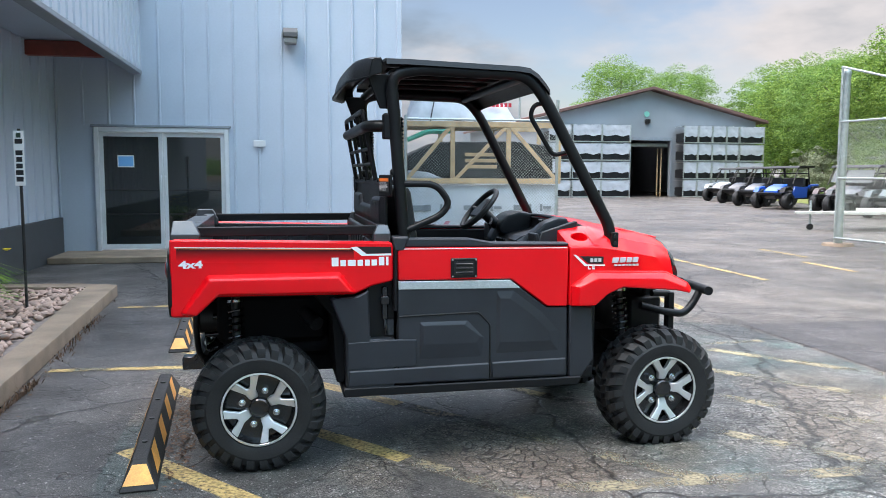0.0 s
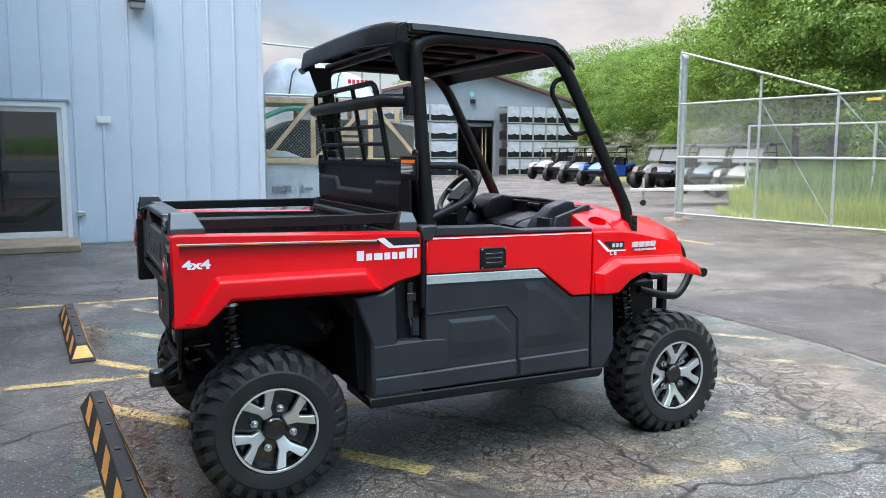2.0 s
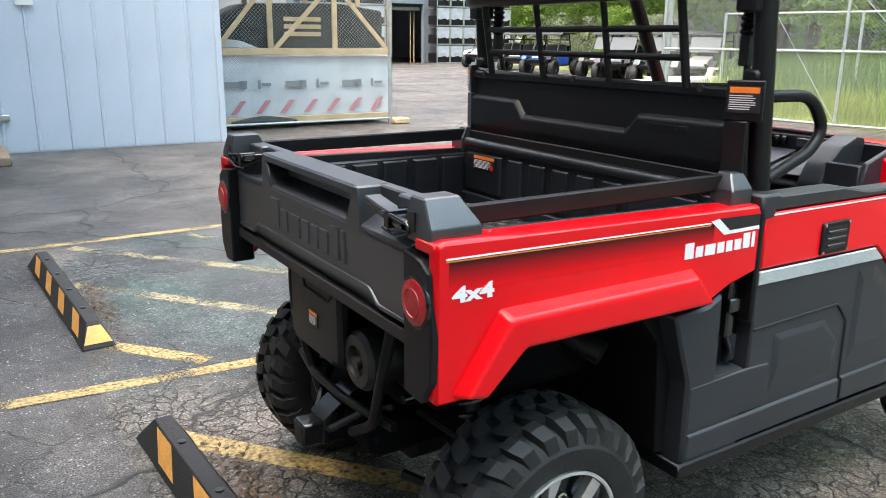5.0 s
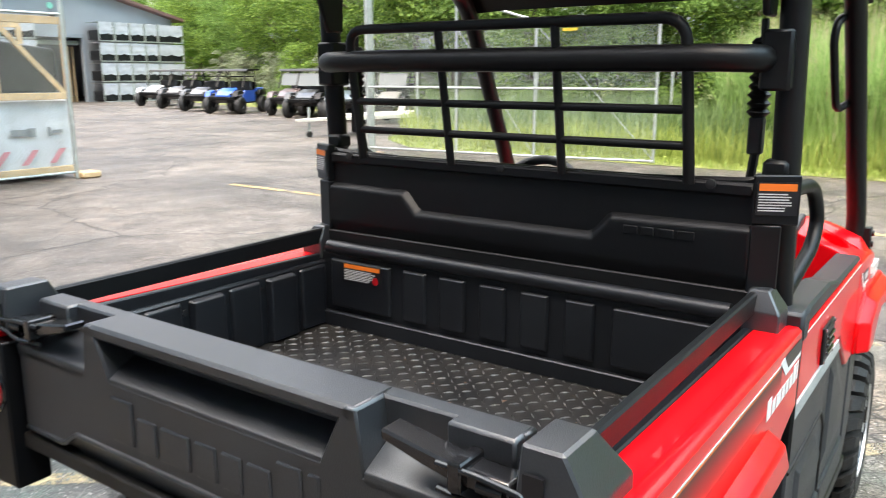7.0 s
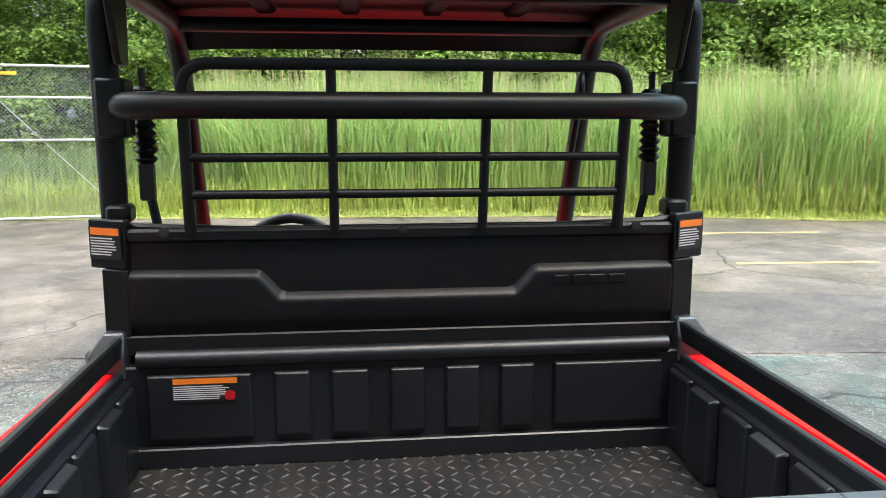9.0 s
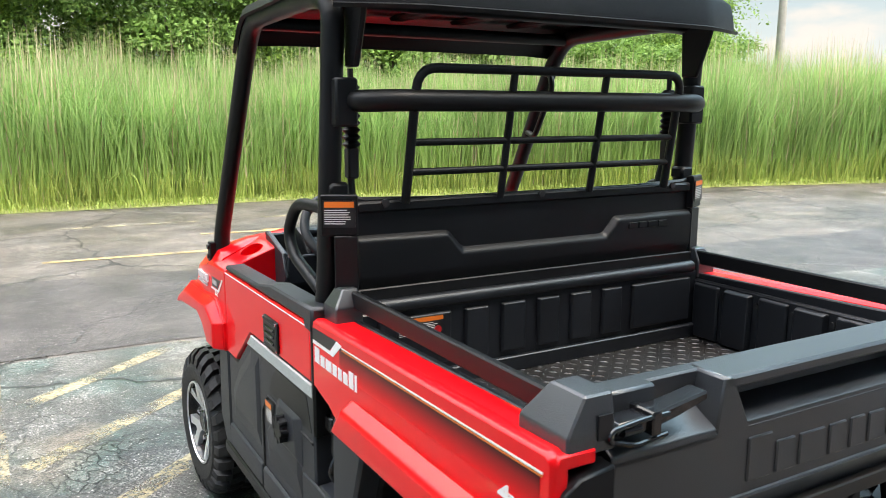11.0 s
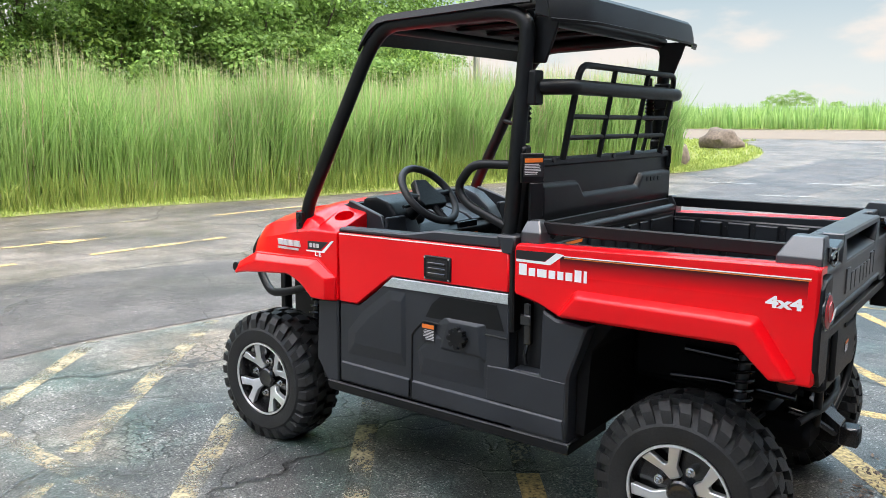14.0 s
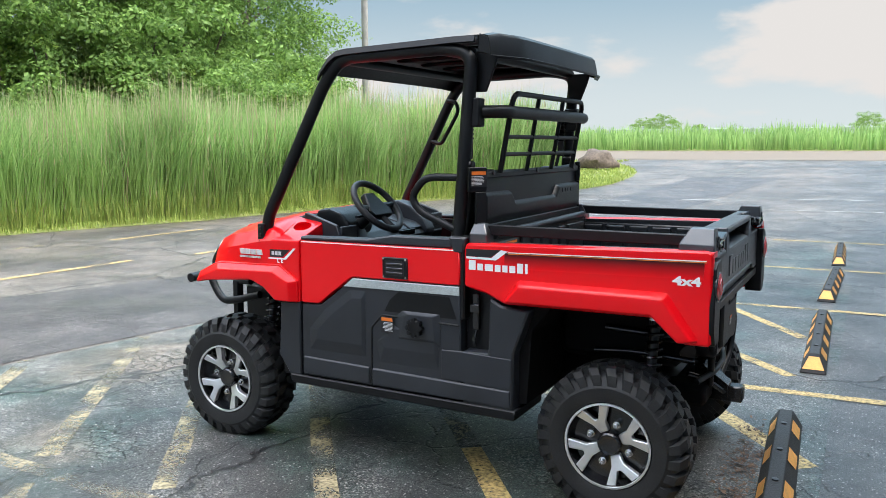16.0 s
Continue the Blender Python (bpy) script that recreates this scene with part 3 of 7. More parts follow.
def warning(parent, x0, x1, z0, z1, s, axis, v):
    """A black warning label with an orange head and bars of small writing."""
    o = -1 if axis == "x" else 1
    lab = part("warning_label", plate([(x0, z0), (x1, z0), (x1, z1), (x0, z1)], v, v + o * 0.0015, s, 0, None, None, axis), DECALBLACK, parent, "black label with orange head")
    h = (z1 - z0)
    e = (x1 - x0) * 0.05
    part("label_head", plate([(x0 + e, z1 - h * 0.26), (x1 - e, z1 - h * 0.26), (x1 - e, z1 - h * 0.04), (x0 + e, z1 - h * 0.04)], v + o * 0.0015, v + o * 0.002, s, 0, None, None, axis), ORANGE, lab)
    b = None
    rng = random.Random(3)
    for i in range(7):
        z = z1 - h * (0.36 + 0.083 * i)
        w = (x1 - x0 - 2 * e) * rng.uniform(0.7, 1)
        a, c = (x1 - e - w, x1 - e) if axis == "x" else (x0 + e, x0 + e + w)
        b = plate([(a, z - h * 0.018), (c, z - h * 0.018), (c, z + h * 0.018), (a, z + h * 0.018)], v + o * 0.0015, v + o * 0.002, s, 0, b, None, axis)
    tagged(part("label_writing", b, LABELINK, lab), kind="stuff")
    return lab


def facet_block(base, top, z0, z1, z2, s):
    """A block with an upright lower band and sloping upper faces."""
    b = bmesh.new()
    rings = []
    for (x0, x1, y0, y1), z in ((base, z0), (base, z1), (top, z2)):
        rings.append([b.verts.new((x, s * y, z)) for x, y in ((x0, y0), (x1, y0), (x1, y1), (x0, y1))])
    for lo, hi in zip(rings, rings[1:]):
        for k in range(4):
            b.faces.new((lo[k], lo[(k + 1) % 4], hi[(k + 1) % 4], hi[k]))
    b.faces.new(rings[0][::-1])
    b.faces.new(rings[-1])
    bmesh.ops.recalc_face_normals(b, faces=b.faces)
    bevelled(b, 0.0035)
    return b


def bed_side(s):
    poly = [(-1.375, 0.75), (-1.28, 0.748), (-1.175, 0.838), (-0.56, 0.832), (-0.48, 0.868), (-0.375, 0.893), (-0.375, 1.055), (-0.385, 1.075), (-1.36, 1.100), (-1.375, 1.085)]
    b = plate(poly, 0.665, 0.700, s, 0.008)
    bulge = plate([(-1.342, 0.765), (-1.220, 0.943), (-0.620, 0.943), (-0.545, 0.838), (-1.170, 0.843), (-1.268, 0.752)], 0.690, 0.736, s, 0,
                  None, [(-1.318, 0.768), (-1.206, 0.920), (-0.634, 0.920), (-0.570, 0.846), (-1.163, 0.851), (-1.264, 0.758)])
    bmesh.ops.bevel(bulge, geom=list(bulge.edges), offset=0.011, segments=3, affect="EDGES", profile=0.5, clamp_overlap=True)
    merge(b, bulge)
    plate([(-1.375, 1.070), (-0.385, 1.048), (-0.385, 1.072), (-1.375, 1.096)], 0.616, 0.690, s, 0.004, b)
    side = part("bed_side_panel", b, RED, CAR, "glossy red cargo bed side panel")
    part("side_stripe", plate([(-1.345, 0.995), (-0.56, 0.980), (-0.56, 1.046), (-1.345, 1.062)], 0.7004, 0.7008, s, 0), FADE, side, "black fading stripe")
    part("pin_stripe", plate([(-1.352, 1.062), (-0.575, 1.0455), (-0.575, 1.049), (-1.352, 1.066)], 0.7006, 0.7014, s, 0), WHITE, side, "thin white stripe")
    part("orange_stripe", plate([(-1.352, 1.0575), (-0.575, 1.0405), (-0.575, 1.0435), (-1.352, 1.0605)], 0.7006, 0.7014, s, 0), ORANGE, side)
    part("corner_decal", plate([(-0.500, 1.022), (-0.385, 1.022), (-0.385, 1.052), (-0.545, 1.056)], 0.7006, 0.7014, s, 0), DECALBLACK, side)
    part("decal_edge", plate([(-0.545, 1.056), (-0.575, 1.052), (-0.522, 1.012), (-0.385, 1.012), (-0.385, 1.021), (-0.502, 1.021)], 0.7006, 0.7014, s, 0), WHITE, side)
    brand(-0.662, -0.398, 0.966, 1.006, 0.7004, s, WHITE, side)
    lettering("badge_lettering", "4x4", 0.055, WHITE, side, pose(-1.285, s * 0.7008, 0.985, 90, 0, 0 if s < 0 else 180) @ Matrix.Diagonal((1.22, 0.82, 1, 1)), 0.0006, 0.0022, "white 4x4 lettering")
    # inner wall of the bed with its ribs
    inner = part("bed_inner_wall", box(-1.335, -0.43, min(s * 0.585, s * 0.612), max(s * 0.585, s * 0.612), 0.84, 1.058, 0.006), BEDWALL, CAR)
    for i in range(7):
        x = -1.315 + i * 0.125
        deep = 0.562 if i % 2 else 0.572
        part("wall_rib", plate([(x, 0.872), (x + 0.104, 0.872), (x + 0.104, 1.050), (x, 1.050)], 0.586, deep, s, 0.004, None,
                               [(x + 0.006, 0.874), (x + 0.098, 0.874), (x + 0.098, 1.044), (x + 0.006, 1.044)]), BEDWALL, inner)
        part("wall_rivet", lathe([(0.009, 0), (0.009, 0.004), (0, 0.005)], 10, m=Matrix.Translation((x + 0.114, s * 0.585, 1.02)) @ Matrix.Rotation(math.pi if s > 0 else 0, 4, "X")), DARKSTEEL, inner)
    part("wall_cap", plate([(-1.335, 1.045), (-0.43, 1.030), (-0.43, 1.074), (-1.335, 1.094)], 0.598, 0.6155, s, 0.003), BEDWALL, inner)
    part("bed_rail", box(-1.27, -0.43, min(s * 0.60, s * 0.618), max(s * 0.60, s * 0.618), 1.104, 1.148, 0.004), TUBE, CAR, "black flat bed rail")
    b = facet_block((-1.372, -1.245, 0.577, 0.672), (-1.364, -1.278, 0.579, 0.634), 1.084, 1.118, 1.176, s)
    block = part("corner_block", b, GATE, CAR, "dark grey chamfered corner block", 20)
    # flat black plate on the solid block paints the shade inside a slot
    part("block_slot", box(-1.3755, -1.371, min(s * 0.588, s * 0.615), max(s * 0.588, s * 0.615), 1.105, 1.145, 0), DECALBLACK, block)
    b = facet_block((-0.462, -0.382, 0.594, 0.668), (-0.440, -0.392, 0.598, 0.640), 1.060, 1.112, 1.154, s)
    part("rail_block", b, GATE, CAR, "", 20)
    # rear corner with its lamp
    b = plate([(s * 0.585, 0.748), (s * 0.660, 0.744), (s * 0.698, 0.800), (s * 0.699, 0.90), (s * 0.686, 1.035), (s * 0.655, 1.058), (s * 0.585, 1.066)], -1.310, -1.386, 1, 0.005, None, None, "x")
    corner = part("rear_corner", b, BLACK, CAR)
    lamp = part("tail_light", lathe([(0.056, 0), (0.056, 0.005), (0.050, 0.008)], 32, m=pose(-1.383, s * 0.640, 0.965, 0, 0, 90)), GLOSSBLACK, corner)
    part("lens", lathe([(0.050, 0.0), (0.049, 0.009), (0.036, 0.012), (0, 0.014)], 32, m=pose(-1.383, s * 0.640, 0.965, 0, 0, 90)), LENSRED, lamp, "round red lamp lens")
    part("lens_ring", lathe([(0.031, 0.011), (0.030, 0.0145), (0.028, 0.011)], 28, m=pose(-1.383, s * 0.640, 0.965, 0, 0, 90)), LENSRED, lamp)


FADE = material("fading_stripe", (0.012, 0.006, 0.007), 0.32, spec=0.25)
fn, fl = FADE.node_tree.nodes, FADE.node_tree.links
f_co, f_sep, f_add, f_map, f_mix, f_dot = (fn.new(k) for k in ("ShaderNodeTexCoord", "ShaderNodeSeparateXYZ", "ShaderNodeMath", "ShaderNodeMapRange", "ShaderNodeMixRGB", "ShaderNodeTexVoronoi"))
f_add.operation, f_add.inputs[1].default_value = "MULTIPLY_ADD", 0.02
f_dot.inputs["Scale"].default_value = 160
f_map.inputs[1].default_value, f_map.inputs[2].default_value = 0.972, 1.030
f_mix.inputs[1].default_value, f_mix.inputs[2].default_value = (0.80, 0.004, 0.009, 1), (0.012, 0.006, 0.007, 1)
for a, c in ((f_co.outputs["Object"], f_sep.inputs[0]), (f_sep.outputs["X"], f_add.inputs[0]), (f_sep.outputs["Z"], f_add.inputs[2]), (f_add.outputs[0], f_map.inputs[0]), (f_map.outputs[0], f_mix.inputs[0]), (f_mix.outputs[0], fn["Principled BSDF"].inputs["Base Color"])):
    fl.new(a, c)
for s in (1, -1):
    bed_side(s)

bed = part("bed_floor", box(-1.36, -0.43, -0.60, 0.60, 0.835, 0.868, 0.003), BEDFLOOR, CAR, "black tread-plate bed floor")
b = bmesh.new()
for i in range(30):
    for j in range(36):
        x, y = -1.33 + i * 0.0305, -0.55 + j * 0.0315
        sg = 1 if (i + j) % 2 else -1
        ang = math.pi / 4 * sg
        d, w = Vector((math.cos(ang), math.sin(ang), 0)) * 0.0135, Vector((-math.sin(ang), math.cos(ang), 0)) * 0.0017
        c = Vector((x, y, 0.868))
        t = c + Vector((0, 0, 0.0032))
        v = [b.verts.new(p) for p in (c - d, c - w, c + d, c + w, t - d * 0.4, t + d * 0.4)]
        for f in ((0, 1, 4), (1, 2, 5), (1, 5, 4), (2, 3, 5), (3, 0, 4), (3, 4, 5)):
            b.faces.new([v[k] for k in f])
part("tread_pattern", b, material("worn_tread", (0.20, 0.195, 0.19), 0.25, metal=0.5, vary=0.6, scale=20, spec=0.6), bed, sharp=20)
tagged(bed.children[0], kind="stuff")
front = part("bed_front_wall", box(-0.455, -0.425, -0.60, 0.60, 0.84, 1.085, 0.004), BEDWALL, CAR)
for y0, y1 in ((0.555, 0.335), (0.295, 0.215), (0.175, 0.090), (0.050, -0.030), (-0.070, -0.150), (-0.190, -0.270), (-0.310, -0.560)):
    part("raised_panel", plate([(y1, 0.925), (y0, 0.925), (y0, 1.070), (y1, 1.070)], -0.455, -0.468, 1, 0.003, None, [(y1 + .006, .93), (y0 - .006, .93), (y0 - .006, 1.065), (y1 + .006, 1.065)], "x"), BEDWALL, front)
warning(front, 0.360, 0.505, 1.010, 1.064, 1, "x", -0.4685)
part("label_symbol", lathe([(0.011, 0.0), (0.011, 0.001), (0, 0.001)], 16, m=pose(-0.4706, 0.383, 1.024, 0, 0, 90)), LENSRED, front, "small red round symbol")
part("floor_lip", box(-0.475, -0.455, -0.59, 0.59, 0.868, 0.912, 0.003), BEDWALL, front)
part("top_roll", tube([(-0.452, -0.57, 1.100), (-0.452, 0.57, 1.100)], 0.019, 12), BEDWALL, front)
part("front_rail", box(-0.425, -0.410, -0.60, 0.60, 1.100, 1.143, 0.003), TUBE, CAR, "black cross rail")

# tailgate
b = plate([(-0.575, 0.865), (-0.40, 0.865), (-0.34, 0.815), (0.34, 0.815), (0.40, 0.865), (0.575, 0.865), (0.575, 1.070), (-0.575, 1.070)], -1.277, -1.33, 1, 0.008, None, None, "x")
plate([(-0.575, 0.868), (-0.40, 0.868), (-0.34, 0.835), (0.34, 0.835), (0.40, 0.868), (0.575, 0.868), (0.575, 1.062), (-0.575, 1.062)], -1.328, -1.36, 1, 0.006, b,
      [(-0.57, 0.890), (-0.425, 0.890), (-0.380, 0.920), (0.380, 0.920), (0.425, 0.890), (0.57, 0.890), (0.57, 1.057), (-0.57, 1.057)], "x")
gate = part("tailgate", b, GATE, CAR, "closed charcoal plastic tailgate with grab recess", 24)
part("gate_back", box(-1.298, -1.264, -0.550, 0.550, 1.04, 1.150, 0.004), GATE, gate)
part("top_bar", box(-1.360, -1.266, -0.322, 0.322, 1.126, 1.1515, 0.006), GATE, gate)
part("grab_recess", plate([(-1.359, 1.04), (-1.29, 1.04), (-1.29, 1.088), (-1.359, 1.060)], -0.27, 0.27, 1, 0.002), GATE, gate)
for sg in (1, -1):
    part("recess_cheek", plate([(sg * 0.248, 1.045), (sg * 0.338, 1.045), (sg * 0.324, 1.150), (sg * 0.300, 1.150)], -1.277, -1.360, 1, 0.004, None, None, "x"), GATE, gate)
    part("gate_end", box(-1.320, -1.266, min(sg * 0.444, sg * 0.548), max(sg * 0.444, sg * 0.548), 1.10, 1.1512, 0.005), GATE, gate)
    part("latch_shelf", plate([(-1.360, 1.04), (-1.29, 1.04), (-1.29, 1.100), (-1.360, 1.062)], 0.335, 0.572, sg, 0.003), GATE, gate)
    part("lower_ridge", tube([(-1.357, sg * 0.565, 0.888), (-1.360, sg * 0.425, 0.889), (-1.360, sg * 0.382, 0.919), (-1.360, 0, 0.919)], 0.006, 8, 0.012), GATE, gate)
for i, (a, c, lo, hi) in enumerate(bars(-0.255, 0.255, 0.945, 1.030, K_BARS, 0.22)):
    top = hi if i in (0, 6, 7) else lo + (hi - lo) * 0.74
    part("embossed_mark", plate([(-a, lo), (-c, lo), (-c, top), (-a, top)], -1.357, -1.3645, 1, 0.003, None, None, "x"), GATE, gate)
for sg in (1, -1):
    b = plate([(sg * 0.578, 1.108), (sg * 0.520, 1.110), (sg * 0.480, 1.118), (sg * 0.430, 1.132), (sg * 0.430, 1.145), (sg * 0.485, 1.136), (sg * 0.525, 1.130), (sg * 0.578, 1.128)], -1.335, -1.372, 1, 0.003, None, None, "x")
    plate([(sg * 0.530, 1.104), (sg * 0.515, 1.104), (sg * 0.515, 1.136), (sg * 0.530, 1.136)], -1.330, -1.380, 1, 0.002, b, None, "x")
    tube([(-1.374, sg * 0.50, 1.128), (-1.378, sg * 0.545, 1.130), (-1.380, sg * 0.595, 1.126), (-1.380, sg * 0.598, 1.112), (-1.378, sg * 0.555, 1.098), (-1.372, sg * 0.500, 1.100)], 0.0035, 8, 0.01, b)
    lathe([(0.008, -0.014), (0.008, 0.014)], 10, b, pose(-1.372, sg * 0.560, 1.118, 0, 0, 0))
    b.transform(Matrix.Translation((-1.358, sg * 0.468, 1.104)) @ Matrix.Diagonal((1.15, 1.32, 1.25, 1)) @ Matrix.Translation((1.364, -sg * 0.503, -1.116)))
    part("gate_latch", b, GLOSSBLACK, gate, "black over-centre latch")

# cab: doors, lower body, sills
GROOVE = material("panel_gap", (0.004, 0.004, 0.004), 0.6)


def cab_side(s):
    low = part("lower_body_panel", plate([(-0.602, 0.372), (-0.362, 0.372), (-0.362, 0.620), (-0.478, 0.620), (-0.485, 0.862), (-0.545, 0.828), (-0.685, 0.818), (-0.608, 0.62)], 0.55, 0.695, s, 0.008, None,
                                         [(-0.598, 0.375), (-0.365, 0.375), (-0.365, 0.612), (-0.484, 0.612), (-0.490, 0.850), (-0.545, 0.822), (-0.665, 0.812), (-0.598, 0.62)]), BLACK2, CAR)
    part("latch_pocket", box(-0.486, -0.360, min(s * 0.60, s * 0.640), max(s * 0.60, s * 0.640), 0.60, 0.90, 0.003), BLACK, low)
    b = box(-0.425, -0.395, min(s * 0.63, s * 0.664), max(s * 0.63, s * 0.664), 0.70, 0.86, 0.005)
    box(-0.432, -0.388, min(s * 0.66, s * 0.676), max(s * 0.66, s * 0.676), 0.775, 0.815, 0.004, b)
    tube([(-0.41, s * 0.655, 0.70), (-0.408, s * 0.672, 0.66), (-0.405, s * 0.655, 0.63)], 0.008, 8, 0.02, b)
    part("bed_latch", b, GLOSSBLACK, low, "black release lever")
    door = part("door", plate([(-0.352, 0.892), (0.203, 0.886), (0.392, 0.744), (0.497, 0.742), (0.497, 1.038), (-0.352, 1.046)], 0.645, 0.697, s, 0.006), RED, CAR, "red and black half door, shut")
    part("door_inner", plate([(-0.350, 0.39), (0.495, 0.39), (0.495, 1.036), (-0.350, 1.044)], 0.618, 0.634, s, 0.004), BLACK, door)
    part("door_lower", plate([(-0.352, 0.388), (0.503, 0.388), (0.497, 0.738), (0.388, 0.740), (0.200, 0.881), (-0.352, 0.887)], 0.635, 0.692, s, 0.006), BLACK2, door, "charcoal plastic lower door skin")
    b = plate([(-0.25, 0.50), (0.06, 0.50), (0.075, 0.60), (-0.01, 0.69), (-0.25, 0.69)], 0.691, 0.701, s, 0.003, None, [(-0.23, 0.58), (0.03, 0.58), (0.05, 0.61), (-0.03, 0.67), (-0.23, 0.67)])
    plate([(0.13, 0.515), (0.46, 0.515), (0.46, 0.62), (0.37, 0.72), (0.22, 0.83), (0.13, 0.83)], 0.691, 0.701, s, 0.003, b, [(0.15, 0.575), (0.41, 0.575), (0.40, 0.62), (0.32, 0.70), (0.20, 0.79), (0.15, 0.79)])
    plate([(-0.592, 0.394), (0.095, 0.398), (0.095, 0.478), (-0.585, 0.470)], 0.691, 0.703, s, 0.003, b, [(-0.588, 0.396), (0.095, 0.400), (0.095, 0.470), (-0.582, 0.462)])
    plate([(-0.590, 0.474), (-0.26, 0.478), (-0.26, 0.606), (-0.352, 0.610), (-0.590, 0.604)], 0.690, 0.6975, s, 0.002, b, [(-0.586, 0.474), (-0.264, 0.478), (-0.264, 0.602), (-0.352, 0.606), (-0.586, 0.600)])
    plate([(0.112, 0.40), (0.490, 0.40), (0.490, 0.485), (0.112, 0.480)], 0.691, 0.702, s, 0.003, b, [(0.112, 0.40), (0.490, 0.40), (0.490, 0.477), (0.112, 0.472)])
    part("door_relief", b, BLACK2, door)
    part("cover_gap", tube([(-0.345, s * 0.692, 0.718), (0.042, s * 0.693, 0.727), (0.100, s * 0.693, 0.665), (0.103, s * 0.693, 0.392)], 0.0045, 8, 0.012), GROOVE, door)
    part("silver_strip", plate([(-0.350, 0.848), (0.251, 0.840), (0.205, 0.876), (-0.350, 0.882)], 0.692, 0.696, s, 0.001), SILVER, door, "silver patterned strip")
    part("strip_edge", plate([(-0.350, 0.8825), (0.205, 0.8765), (0.200, 0.8805), (-0.350, 0.8865)], 0.692, 0.6965, s, 0), WHITE, door)
    h = part("door_handle", plate([(-0.098, 0.898), (0.032, 0.898), (0.032, 0.992), (-0.098, 0.992)], 0.690, 0.705, s, 0.004), BLACK, door, "black recessed door handle")
    part("handle_recess", plate([(-0.082, 0.911), (0.016, 0.911), (0.016, 0.978), (-0.082, 0.978)], 0.7035, 0.7058, s, 0), DECALBLACK, h)
    for z in (0.918, 0.938, 0.958):
        part("handle_rib", box(-0.074, 0.008, min(s * 0.700, s * 0.711), max(s * 0.700, s * 0.711), z, z + 0.010, 0.002), GLOSSBLACK, h)
    for x in (-0.090, 0.024):
        for z in (0.905, 0.985):
            part("handle_screw", lathe([(0.0045, 0.703), (0.0045, 0.7075), (0, 0.708)], 8, m=Matrix.Scale(s, 4, (0, 1, 0)) @ Matrix.Translation((x, 0, z))), CHROME, h)
    part("door_cap", plate([(-0.358, 1.048), (0.500, 1.040), (0.500, 1.058), (0.12, 1.064), (-0.005, 1.086), (-0.30, 1.090), (-0.352, 1.090)], 0.622, 0.692, s, 0.006), BLACK2, door, "charcoal top edge")
    part("cap_stripe", plate([(-0.350, 1.0385), (0.490, 1.0315), (0.490, 1.0355), (-0.350, 1.0425)], 0.6972, 0.698, s, 0), WHITE, door)
    # added black strip: the dark of the open gap behind the door as colour
    part("door_seal", box(-0.3745, -0.3535, min(s * 0.640, s * 0.6985), max(s * 0.640, s * 0.6985), 0.745, 1.052, 0.006), BLACK, door, "black strip in place of the dark door gap")
    part("pillar_sleeve", plate([(-0.372, 1.030), (-0.322, 1.030), (-0.296, 1.099), (-0.378, 1.099)], 0.612, 0.701, s, 0.008), BLACK2, door, "charcoal tapered sleeve at the pillar foot")
    if s > 0:
        b = plate([(-0.26, 0.61), (-0.015, 0.61), (-0.015, 0.72), (-0.06, 0.76), (-0.26, 0.76)], 0.691, 0.706, s, 0.004, None, [(-0.235, 0.64), (-0.06, 0.64), (-0.085, 0.735), (-0.10, 0.745), (-0.22, 0.745)])
        part("pod_recess", plate([(-0.335, 0.745), (0.030, 0.745), (0.000, 0.800), (-0.045, 0.838), (-0.300, 0.838)], 0.6918, 0.6932, s, 0), BLACK, door, "glossy black recess")
        filler = part("filler_pod", b, BLACK2, door)
        b = lathe([(0.030, 0.70), (0.036, 0.706), (0.036, 0.722), (0.030, 0.728), (0, 0.728)], 24, m=Matrix.Translation((-0.140, 0, 0.692)))
        for k in range(8):
            a = k * math.pi / 4
            lathe([(0.010, 0.702), (0.010, 0.729), (0, 0.730)], 8, b, Matrix.Translation((-0.140 + 0.033 * math.cos(a), 0, 0.692 + 0.033 * math.sin(a))))
        part("fuel_cap", b, BLACK, filler, "black ribbed fuel cap")
        warning(filler, -0.022, 0.042, 0.650, 0.722, s, "y", 0.7025)
    else:
        part("side_label", plate([(-0.398, 0.625), (-0.368, 0.625), (-0.368, 0.700), (-0.398, 0.700)], 0.640, 0.656, s, 0), BLACK2, low, "grey printed label")
    part("sill", plate([(-0.612, 0.342), (0.560, 0.342), (0.575, 0.362), (0.575, 0.386), (-0.612, 0.386)], 0.40, 0.702, s, 0.006), BLACK, CAR)
    part("front_quarter", plate([(0.510, 0.745), (0.628, 0.735), (0.645, 0.47), (0.580, 0.378), (0.510, 0.382)], 0.45, 0.695, s, 0.008), BLACK2, CAR)


for s in (1, -1):
    cab_side(s)


# front body
def cut(ob, b):
    """Takes the body b out of a mesh object."""
    bmesh.ops.recalc_face_normals(b, faces=b.faces)
    me = bpy.data.meshes.new("cutter")
    b.to_mesh(me)
    b.free()
    tool = new("cutter", me)
    md = ob.modifiers.new("hole", "BOOLEAN")
    md.object, md.operation = tool, "DIFFERENCE"
    got = bpy.data.meshes.new_from_object(ob.evaluated_get(bpy.context.evaluated_depsgraph_get()))
    ob.modifiers.clear()
    ob.data = got
    bpy.data.objects.remove(tool)


